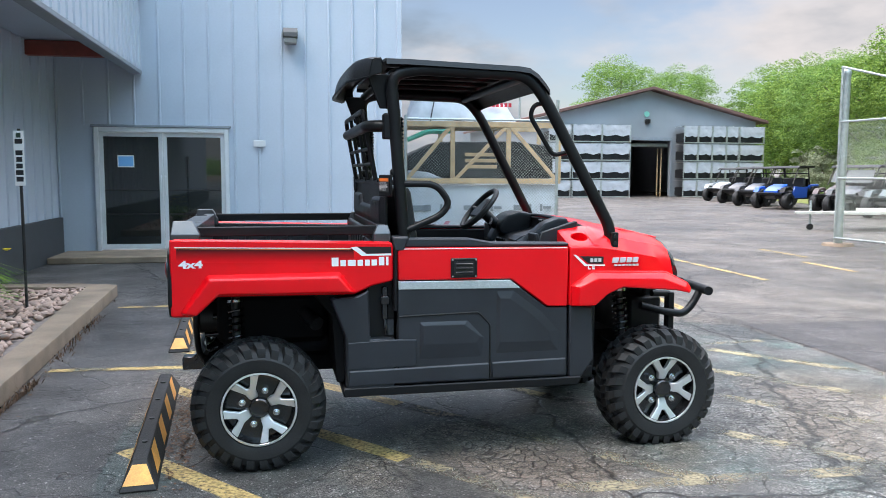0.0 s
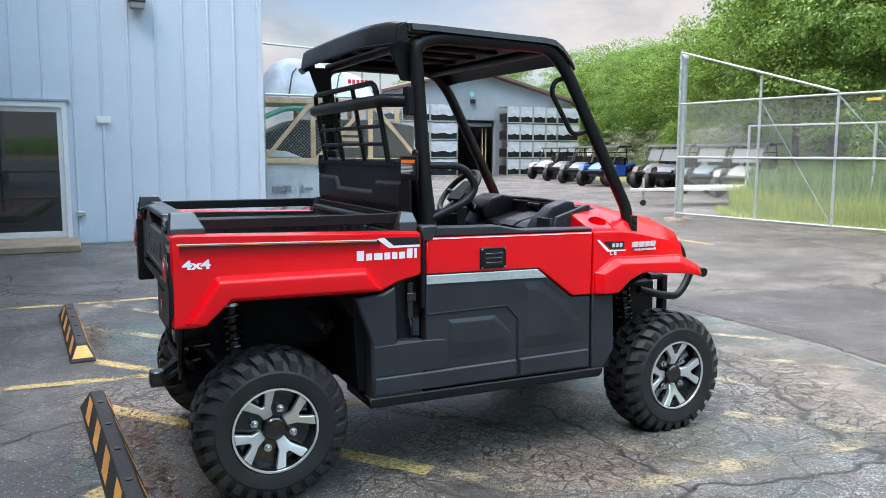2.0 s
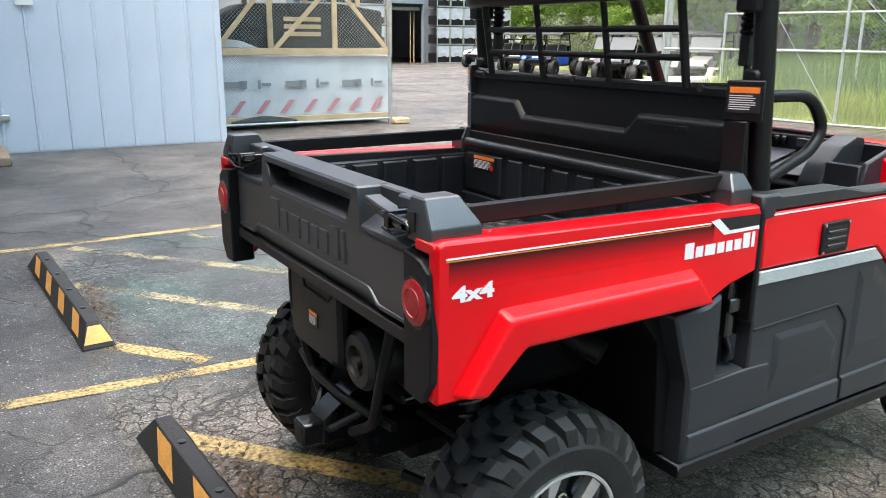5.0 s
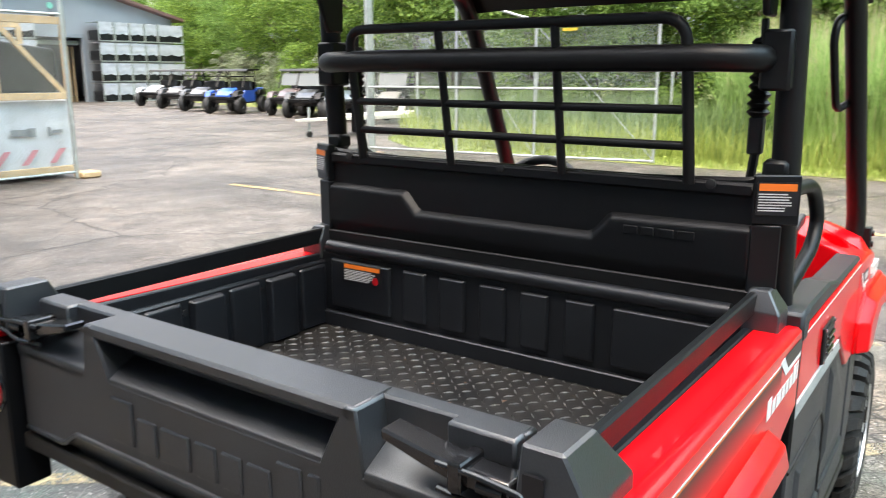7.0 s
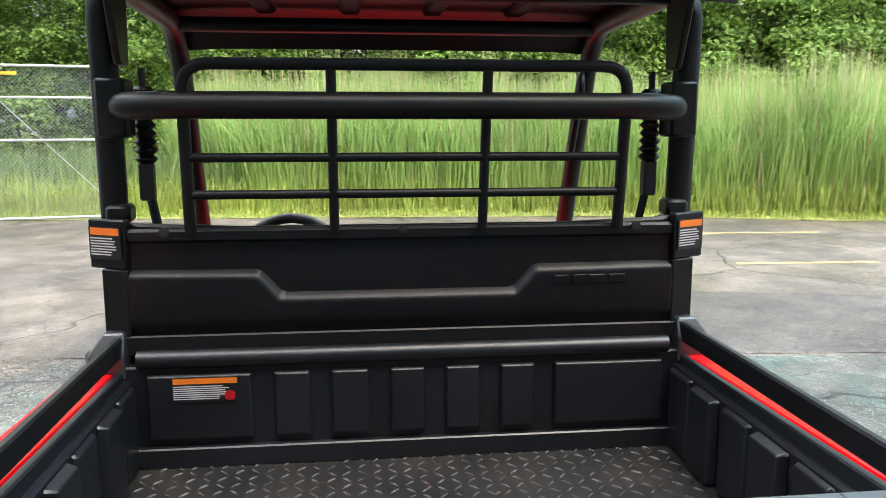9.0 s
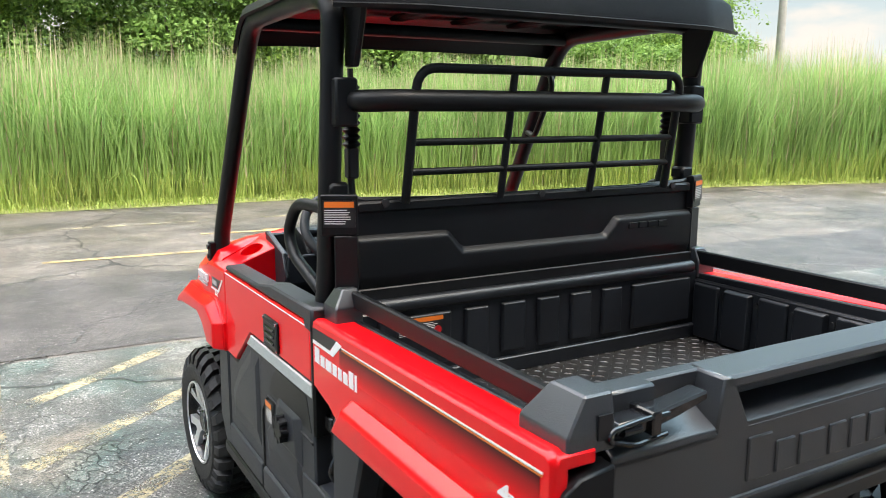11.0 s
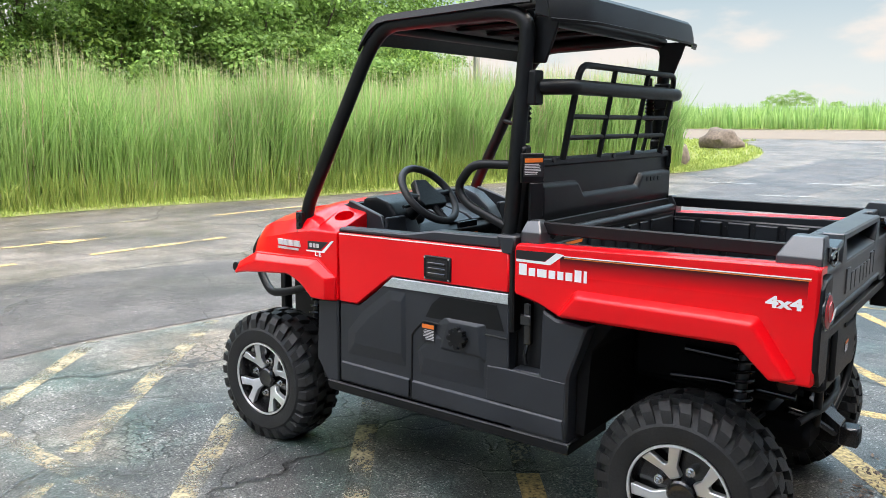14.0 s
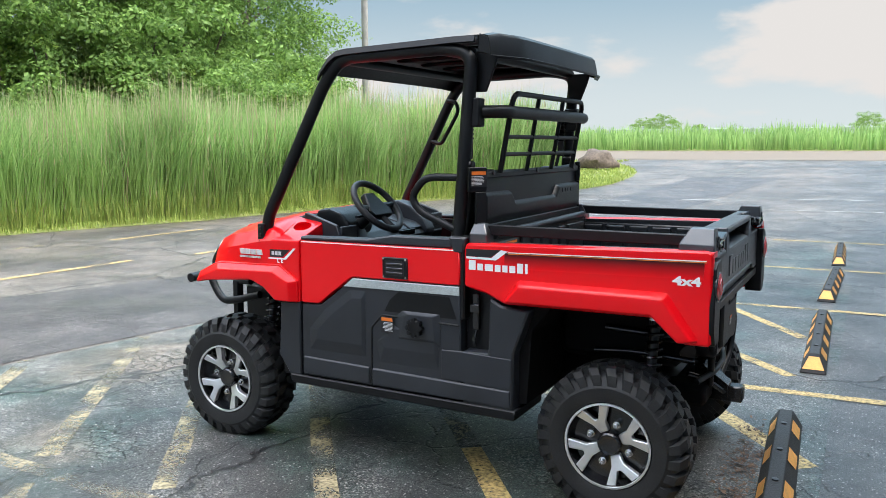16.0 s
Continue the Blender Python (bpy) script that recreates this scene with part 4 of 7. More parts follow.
def front_side(s):
    b = plate([(0.505, 0.742), (0.628, 0.738), (0.665, 0.78), (0.70, 0.90), (0.70, 1.115), (0.665, 1.135), (0.505, 1.110)], 0.50, 0.697, s, 0.010, None,
              [(0.505, 0.742), (0.628, 0.738), (0.66, 0.78), (0.70, 0.90), (0.70, 1.025), (0.665, 1.035), (0.505, 1.036)])
    shoulder = part("front_shoulder", b, RED, CAR, "glossy red shoulder with a drink holder")
    b = plate([(0.512, 0.742), (0.512, 0.845), (0.618, 0.917), (1.02, 0.906), (1.145, 0.846), (1.166, 0.812), (1.160, 0.790), (1.07, 0.808), (0.78, 0.830), (0.705, 0.800), (0.632, 0.738)], 0.60, 0.705, s, 0.004)
    plate([(0.512, 0.742), (0.512, 0.845), (0.618, 0.912), (1.02, 0.902), (1.145, 0.844), (1.166, 0.812), (1.160, 0.790), (1.07, 0.808), (0.78, 0.830), (0.705, 0.800), (0.632, 0.738)], 0.703, 0.740, s, 0.006, b,
          [(0.545, 0.748), (0.545, 0.840), (0.640, 0.884), (0.99, 0.873), (1.112, 0.826), (1.136, 0.808), (1.138, 0.796), (1.06, 0.812), (0.775, 0.836), (0.695, 0.805), (0.628, 0.748)])
    fender = part("front_fender", b, RED, CAR, "glossy red front fender")
    part("fender_plate", plate([(0.556, 0.990), (0.682, 0.986), (0.682, 0.950), (0.604, 0.952)], 0.6972, 0.6980, s, 0), DECALBLACK, fender, "dark plate decal")
    part("fender_tick", plate([(0.522, 0.998), (0.536, 0.998), (0.594, 0.948), (0.690, 0.946), (0.690, 0.940), (0.582, 0.941)], 0.6975, 0.6990, s, 0), WHITE, fender, "white tick stripe")
    b = None
    for a, c, lo, hi in bars(0.612, 0.670, 0.960, 0.978, (1, 1, 1), 0.35):
        b = plate([(a, lo), (c, lo), (c, hi), (a, hi)], 0.6978, 0.6986, s, 0, b)
    part("plate_writing", b, LABELINK, fender)
    lettering("trim_lettering", "L E", 0.030, WHITE, fender, pose(0.618, s * 0.6985, 0.9335, 90, 0, 0 if s < 0 else 180), 0.0006, 0.001, "pale trim lettering")
    b = None
    for a, c, lo, hi in bars(0.725, 0.862, 0.955, 0.980, (1.1, 1, 0.8, 0.9), 0.3):
        b = plate([(a, lo), (c, lo), (c + 0.006, hi), (a + 0.006, hi)], 0.660, 0.7055 - 0.000, s, 0, b)
    part("model_mark", b, LABELINK, fender, "pale model mark")
    b = None
    for a, c, lo, hi in bars(0.738, 0.868, 0.938, 0.947, (1, 1, 1, 0.4, 1, 1, 0.7), 0.4):
        b = plate([(a, lo), (c, lo), (c, hi), (a, hi)], 0.660, 0.7055, s, 0, b)
    part("model_mark_line", b, LABELINK, fender)
    # drink holder in the shoulder
    tilt = pose(0.592, s * 0.590, 1.082, 90 - s * 22, 0, 0)
    cut(shoulder, lathe([(0, 0.04), (0.045, 0.04), (0.040, -0.075), (0, -0.075)], 32, m=tilt))


for s in (1, -1):
    front_side(s)

HOOD = ((0.635, ((0.690, 0.90), (0.690, 1.020), (0.662, 1.052), (0.56, 1.100), (0.42, 1.134), (0, 1.142))),
        (0.685, ((0.693, 0.90), (0.692, 1.026), (0.662, 1.074), (0.56, 1.116), (0.41, 1.140), (0, 1.150))),
        (0.80, ((0.697, 0.90), (0.692, 1.010), (0.645, 1.070), (0.53, 1.102), (0.38, 1.120), (0, 1.132))),
        (0.95, ((0.692, 0.90), (0.684, 0.990), (0.632, 1.048), (0.51, 1.072), (0.36, 1.090), (0, 1.104))),
        (1.07, ((0.684, 0.885), (0.674, 0.976), (0.620, 1.036), (0.49, 1.060), (0.34, 1.076), (0, 1.088))),
        (1.15, ((0.672, 0.870), (0.660, 0.960), (0.605, 1.020), (0.47, 1.044), (0.33, 1.060), (0, 1.072))),
        (1.195, ((0.660, 0.855), (0.644, 0.945), (0.588, 1.002), (0.45, 1.028), (0.32, 1.045), (0, 1.056))))


def nose(x, v, z, t=1.0):
    """The nose is rounded in plan and leans back."""
    return x - t * (0.105 * (abs(v) / 0.65) ** 3 + 0.32 * max(0, z - 0.88))


secs = []
for x, half in HOOD:
    t = min(1, max(0, (x - 0.78) / 0.40))
    secs.append([(nose(x, v, z, t), v, z) for v, z in half] + [(nose(x, v, z, t), -v, z) for v, z in half[-2::-1]])
b = loft(secs)
bmesh.ops.subdivide_edges(b, edges=list(b.edges), cuts=1, use_grid_fill=True, smooth=0.3)
hood = solid(part("hood", b, RED, CAR, "glossy red sloping hood", 30), 0.010)
part("hood_crease", tube([(0.68, 0.41, 1.128), (0.95, 0.365, 1.091), (1.15, 0.33, 1.047)], 0.004, 6, 0.1), RED, hood)
part("hood_crease", tube([(0.68, -0.41, 1.128), (0.95, -0.365, 1.091), (1.15, -0.33, 1.047)], 0.004, 6, 0.1), RED, hood)
def front_band(name, vs, drop, low, ahead, mat, parent, label=""):
    """A band that follows the front edge of the hood, from drop below the edge down to low."""
    edge_v, edge_z = [p[0] for p in HOOD[-1][1]][::-1], [p[1] for p in HOOD[-1][1]][::-1]
    rows = []
    for k in range(5):
        row = []
        for v in vs:
            top = float(np.interp(abs(v), edge_v, edge_z)) - drop
            z = top + (low - top) * k / 4
            row.append((nose(1.197, v, z) + ahead + 0.012 * math.sin(math.pi * k / 4), v, z))
        rows.append(row)
    return solid(part(name, loft(rows), mat, parent, label, 50), 0.016)


LAMPLENS = material("lamp_lens", (0.25, 0.26, 0.27), 0.08, metal=0.6)
for sg in (1, -1):
    lamp = front_band("headlight", [sg * v for v in (0.28, 0.36, 0.44, 0.52, 0.58, 0.62, 0.645)], 0.004, 0.862, 0.004, GLOSSBLACK, CAR, "dark wrap-around headlight")
    front_band("headlight_lens", [sg * v for v in (0.32, 0.40, 0.48, 0.54)], 0.03, 0.895, 0.014, LAMPLENS, lamp)
front_band("nose_panel", [-0.28, -0.14, 0.0, 0.14, 0.28], 0.004, 0.862, 0.002, BLACK, CAR, "black nose panel")
b = box(1.10, 1.185, -0.30, 0.30, 0.66, 0.87, 0.015)
for z in (0.74, 0.79, 0.84):
    box(1.18, 1.20, -0.27, 0.27, z - 0.03, z - 0.012, 0.004, b)
box(1.00, 1.20, -0.33, 0.33, 0.45, 0.72, 0.02, b)
part("front_grille", b, BLACK, CAR)
b = tube([(1.395, -0.485, 0.762), (1.418, -0.28, 0.766), (1.424, 0.28, 0.766), (1.415, 0.515, 0.762)], 0.025, 14, 0.1)
for sg in (1, -1):
    tube([(1.412, sg * 0.37, 0.758), (1.365, sg * 0.375, 0.675), (1.305, sg * 0.38, 0.620), (1.20, sg * 0.38, 0.635), (1.05, sg * 0.37, 0.675)], 0.021, 12, 0.06, b)
    box(1.225, 1.265, sg * 0.33 - 0.025, sg * 0.33 + 0.025, 0.38, 0.74, 0.006, b)
    tube([(1.24, sg * 0.33, 0.73), (1.12, sg * 0.36, 0.74)], 0.018, 10, 0, b)
part("front_bumper", b, TUBE, CAR, "black tube front bumper")

# dashboard and cab interior
b = plate([(0.67, 1.126), (0.620, 1.140), (0.604, 1.070), (0.44, 1.034), (0.385, 0.985), (0.43, 0.86), (0.67, 0.70)], -0.50, 0.50, 1, 0.008)
dash = part("dashboard", b, BLACK, CAR, "black moulded dashboard")
RISER = [(0.622, 1.160), (0.565, 1.166), (0.485, 1.138), (0.405, 1.072), (0.365, 1.000), (0.400, 0.930), (0.60, 0.930)]
for y0, y1 in ((-0.382, -0.285), (0.285, 0.382)):
    part("dash_divider", plate(RISER, y0, y1, 1, 0.020), BLACK2, dash, "charcoal rounded divider")
for sg in (1, -1):
    b = plate([(0.618, 1.150), (0.600, 1.152), (0.420, 1.096), (0.390, 1.010), (0.43, 0.95), (0.60, 0.98)], min(sg * 0.490, sg * 0.510), max(sg * 0.490, sg * 0.510), 1, 0.005)
    box(0.392, 0.412, min(sg * 0.375, sg * 0.500), max(sg * 0.375, sg * 0.500), 0.985, 1.088, 0.005, b)
    part("dash_tray", b, BLACK2, dash)
part("tray_rim", tube([(0.615, -0.30, 1.146), (0.622, -0.10, 1.151), (0.622, 0.10, 1.151), (0.615, 0.30, 1.146)], 0.009, 8, 0.03), BLACK2, dash)
part("tray_floor", plate([(0.600, 1.080), (0.595, 1.086), (0.44, 1.047), (0.40, 1.022), (0.41, 1.015)], -0.280, -0.150, 1, 0.003), BLACK2, dash)
part("tray_floor", plate([(0.600, 1.080), (0.595, 1.086), (0.44, 1.047), (0.40, 1.022), (0.41, 1.015)], -0.125, 0.020, 1, 0.003), BLACK2, dash)
for i in range(4):
    part("dash_switch", box(0.588, 0.612, 0.020 - i * 0.032, 0.040 - i * 0.032, 1.096, 1.132, 0.006), GLOSSBLACK, dash)
part("dash_display", box(0.596, 0.612, -0.185, -0.120, 1.096, 1.130, 0.003), material("display_face", (0.10, 0.105, 0.11), 0.2), dash, "small grey display")
part("instrument_hood", plate([(0.615, 1.158), (0.53, 1.170), (0.46, 1.150), (0.40, 1.085), (0.42, 1.03), (0.60, 1.03)], 0.205, 0.425, 1, 0.022), BLACK, dash)
part("key_switch", lathe([(0.018, 0.0), (0.018, 0.012), (0.008, 0.013), (0.008, 0.03), (0, 0.031)], 14, m=pose(0.372, 0.14, 0.985, 0, 0, 90)), CHROME, dash, "metal key switch")
part("console_switches", box(0.340, 0.352, -0.10, 0.05, 1.00, 1.03, 0.002), GLOSSBLACK, dash)
part("caution_strip", plate([(-0.12, 0.945), (0.0, 0.945), (0.0, 0.968), (-0.12, 0.968)], 0.352, 0.350, 1, 0, None, None, "x"), ORANGE, dash)
steer = thing("steering", "", "")
steer.parent = CAR
steer.matrix_basis = pose(0.31, 0.315, 1.182, 0, -48, 0)
ring = [(0.146 * math.cos(a), 0.146 * math.sin(a), 0) for a in (2 * math.pi * k / 40 for k in range(40))]
part("steering_wheel", tube(ring, 0.0165, 10, 0, None, True), SEATBLACK, steer, "black three-spoke steering wheel")
b = plate([(-0.040, -0.085), (0.040, -0.085), (0.072, -0.010), (0.096, 0.020), (0.080, 0.062), (-0.080, 0.062), (-0.096, 0.020), (-0.072, -0.010)], -0.034, 0.004, 1, 0.008, None, None, "z")
b.transform(Matrix.Rotation(math.pi / 2, 4, "Z"))
part("wheel_hub", b, BLACK, steer)
for a in (90, 210 - 30, 330 + 30):
    d = Vector((math.cos(radians(a + 90)), math.sin(radians(a + 90)), 0))
    part("wheel_spoke", tube([d * 0.04 + Vector((0, 0, -0.02)), d * 0.140], 0.015, 8), BLACK, steer)
part("steering_column", tube([(0, 0, -0.02), (0, 0, -0.30)], 0.032, 14), BLACK, steer)
part("column_stalk", tube([(0, 0.03, -0.07), (-0.01, 0.13, -0.06)], 0.008, 8), BLACK, steer)
part("column_stalk", tube([(0, -0.03, -0.09), (-0.03, -0.12, -0.08), (-0.05, -0.13, -0.08)], 0.009, 8, 0.02), BLACK, steer)
b = box(-0.33, 0.10, -0.60, 0.60, 0.72, 0.88, 0.03)
part("seat_cushion", b, SEATBLACK, CAR, "black vinyl bench cushion")
b = plate([(-0.30, 0.86), (-0.20, 0.86), (-0.27, 1.33), (-0.36, 1.33)], -0.58, 0.58, 1, 0.03)
part("seat_backrest", b, SEATBLACK, CAR, "black vinyl bench backrest")
part("cab_floor", box(-0.60, 0.66, -0.64, 0.64, 0.36, 0.42, 0.004), BLACK, CAR)
part("firewall", box(0.62, 0.68, -0.62, 0.62, 0.40, 1.05, 0.01), BLACK, CAR)
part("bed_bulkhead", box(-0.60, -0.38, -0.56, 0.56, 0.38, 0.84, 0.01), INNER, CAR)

# roll-over frame and roof
for s in (1, -1):
    b = tube([(-0.300, s * 0.640, 1.00), (-0.318, s * 0.632, 1.14), (-0.372, s * 0.622, 1.852), (-0.25, s * 0.622, 1.884), (0.29, s * 0.622, 1.872), (0.385, s * 0.622, 1.77), (0.735, s * 0.640, 1.13), (0.745, s * 0.640, 1.03)], 0.029, 14, 0.09)
    post = part("roll_hoop", b, TUBE, CAR, "black roll-over tube frame")
    b = box(0.728, 0.766, min(s * 0.62, s * 0.688), max(s * 0.62, s * 0.688), 0.998, 1.105, 0.004)
    part("pillar_foot", b, TUBE, post)
    for z in (1.015, 1.050, 1.085):
        part("foot_bolt", lathe([(0.010, 0), (0.010, 0.008), (0, 0.009)], 8, m=pose(0.747, s * 0.687, z, 0, 0, 0 if s > 0 else 180)), DARKSTEEL, post)
    b = box(-0.41, -0.335, min(s * 0.575, s * 0.635), max(s * 0.575, s * 0.635), 1.555, 1.675, 0.006)
    part("tube_bracket", b, TUBE, post)
    part("panel_bracket", box(-0.375, -0.32, min(s * 0.588, s * 0.640), max(s * 0.588, s * 0.640), 1.375, 1.415, 0.008), TUBE, post)
    plate_b = plate([(-0.42, 1.70), (-0.36, 1.70), (-0.35, 1.86), (-0.48, 1.86), (-0.46, 1.80)], 0.575, 0.590, s, 0.004)
    part("roof_gusset", plate_b, TUBE, post)
    rings = [(0.016, 1.50)]
    for k in range(9):
        rings += [(0.025, 1.509 + k * 0.018), (0.016, 1.518 + k * 0.018)]
    b = lathe(rings, 12, None, Matrix.Translation((-0.325, s * 0.560, 0)) @ Matrix.Rotation(math.pi / 2, 4, "X"))
    part("belt_boot", b, BLACK, CAR, "black ribbed belt boot")
    b = box(-0.34, -0.31, min(s * 0.545, s * 0.575), max(s * 0.545, s * 0.575), 1.42, 1.50, 0.004)
    tube([(-0.325, s * 0.56, 1.70), (-0.325, s * 0.56, 1.64)], 0.008, 8, 0, b)
    tube([(-0.315, s * 0.56, 1.44), (-0.27, s * 0.52, 1.15), (-0.26, s * 0.48, 0.95)], 0.010, 6, 0, b)
    part("seat_belt", b, SEATBLACK, CAR)
    part("hip_guard", tube([(-0.33, s * 0.632, 1.345), (-0.16, s * 0.655, 1.345), (-0.095, s * 0.66, 1.255), (-0.14, s * 0.66, 1.195), (-0.30, s * 0.645, 1.125)], 0.0165, 12, 0.05), TUBE, CAR, "black bent hip guard tube")
    if s < 0:
        part("grab_handle", tube([(0.405, s * 0.600, 1.742), (0.345, s * 0.590, 1.735), (0.325, s * 0.585, 1.68), (0.445, s * 0.59, 1.485), (0.525, s * 0.612, 1.505)], 0.0115, 10, 0.03), TUBE, CAR, "black grab handle")

part("cross_tube", tube([(-0.375, -0.588, 1.618), (-0.44, -0.572, 1.618), (-0.475, -0.50, 1.620), (-0.475, 0.50, 1.620), (-0.44, 0.572, 1.618), (-0.375, 0.588, 1.618)], 0.0275, 14, 0.06), TUBE, CAR, "thick black cross tube")
b = tube([(-0.425, -0.455, 1.36), (-0.485, -0.448, 1.700), (-0.485, 0.448, 1.700), (-0.425, 0.455, 1.36)], 0.0125, 10, 0.055)
screen = part("rear_screen", b, TUBE, CAR, "black tube rear screen")
for y in (-0.155, 0.160):
    part("screen_bar", tube([(-0.425, y, 1.36), (-0.485, y, 1.697)], 0.0105, 10), TUBE, screen)
for z in (1.440, 1.516):
    x = -0.425 - 0.06 * (z - 1.36) / 0.34
    part("screen_bar", tube([(x, -0.45, z), (x, 0.45, z)], 0.0095, 10), TUBE, screen)

b = plate([(-0.59, 1.09), (0.59, 1.09), (0.592, 1.30), (0.592, 1.382), (0.56, 1.378), (0.35, 1.370), (-0.35, 1.370), (-0.56, 1.378), (-0.592, 1.382), (-0.592, 1.30)], -0.385, -0.405, 1, 0.006, None, None, "x")
plate([(-0.59, 1.10), (0.59, 1.10), (0.592, 1.285), (0.315, 1.283), (0.27, 1.232), (-0.225, 1.232), (-0.27, 1.283), (-0.592, 1.285)], -0.400, -0.428, 1, 0.008, b,
      [(-0.588, 1.17), (0.588, 1.17), (0.590, 1.270), (0.325, 1.266), (0.28, 1.215), (-0.235, 1.215), (-0.28, 1.266), (-0.590, 1.270)], "x")
box(-0.418, -0.39, -0.588, 0.588, 1.338, 1.368, 0.006, b)
back = part("seat_back_shell", b, BLACK, CAR, "black moulded panel behind the seat")
for y in (-0.50, 0.015, 0.51):
    part("panel_screw", lathe([(0.011, 0), (0.011, 0.006), (0, 0.008)], 10, m=pose(-0.418, y, 1.362, 0, 0, 90)), DARKSTEEL, back)
b = None
for a, c, lo, hi in bars(-0.475, -0.315, 1.237, 1.256, (1, 1, 0.8, 0.9), 0.25):
    b = plate([(a, lo), (c, lo), (c, hi), (a, hi)], -0.4265, -0.431, 1, 0.001, b, None, "x")
part("moulded_mark", b, BLACK, back)
for s in (1, -1):
    # the ends of the panel bend forward round the posts
    wing = [(-0.427, s * 0.588), (-0.384, s * 0.672), (-0.372, s * 0.666), (-0.400, s * 0.582)]
    part("panel_wing", plate(wing, 1.285, 1.388, 1, 0.003, None, None, "z"), BLACK, back)
    low = [(-0.425, s * 0.588), (-0.404, s * 0.645), (-0.392, s * 0.640), (-0.400, s * 0.582)]
    part("panel_wing", plate(low, 1.10, 1.284, 1, 0.003, None, None, "z"), BLACK, back)
    lab = warning(back, -0.041, 0.041, -0.034, 0.034, 1, "x", 0.0)
    lab.matrix_basis = pose(-0.4075, s * 0.6315, 1.340, 0, 0, -27 * s)


def roof_z(x, y):
    return 1.932 - 0.030 * max(0, x + 0.3) - 6.0 * max(0, x - 0.27) ** 2 - 0.012 * (abs(y) / 0.655) ** 8


def roof_end(y):
    """Plan of the rear edge: straight in the middle, raked at the corners."""
    return -0.548 + 0.035 * max(0, abs(y) - 0.20) + 0.36 * max(0, abs(y) - 0.48)


b = loft([[(x, y, roof_z(x, y) - (0.022 if abs(y) > 0.65 else 0)) for y in (-0.656, -0.648, -0.62, -0.5, -0.3, -0.1, 0.1, 0.3, 0.5, 0.62, 0.648, 0.656)]
          for x in (-0.398, -0.38, -0.30, -0.1, 0.1, 0.25, 0.30, 0.34, 0.38, 0.40)])
roof = solid(part("roof", b, BLACK, CAR, "black moulded plastic roof", 32), 0.012)
b = loft([[(x0 + f * (roof_end(y) - x0) - out, y * (1 + 0.5 * out), z - (0.012 * max(0, abs(y) - 0.60) / 0.06 if z > 1.9 else 0)) for y in (-0.662, -0.60, -0.52, -0.46, -0.30, -0.1, 0.1, 0.30, 0.46, 0.52, 0.60, 0.662)]
          for x0, f, out, z in ((-0.420, 0.0, 0, 1.915), (-0.424, 0.0, 0, 1.931), (-0.43, 0.4, 0, 1.932), (-0.43, 0.84, 0, 1.927), (-0.43, 0.96, 0, 1.915), (-0.43, 1.0, 0.006, 1.868), (-0.43, 1.0, 0.010, 1.838), (-0.43, 1.0, 0.026, 1.832))])
visor = solid(part("roof_visor", b, BLACK, CAR, "black chamfered rear roof edge", 28), 0.010)
for s in (1, -1):
    end = [(-0.424, 1.930), (roof_end(0.66) + 0.004, 1.912), (roof_end(0.66) - 0.010, 1.840), (-0.418, 1.858)]
    part("visor_end", plate(end, 0.654, 0.664, s, 0.003), BLACK, visor)
for i in range(4):
    y = -0.36 + i * 0.24
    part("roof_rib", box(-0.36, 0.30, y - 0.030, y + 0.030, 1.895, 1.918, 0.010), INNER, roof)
for x in (-0.36, 0.28):
    part("roof_cross_tube", tube([(x, -0.6, 1.862), (x, 0.6, 1.862)], 0.022, 10), TUBE, roof)

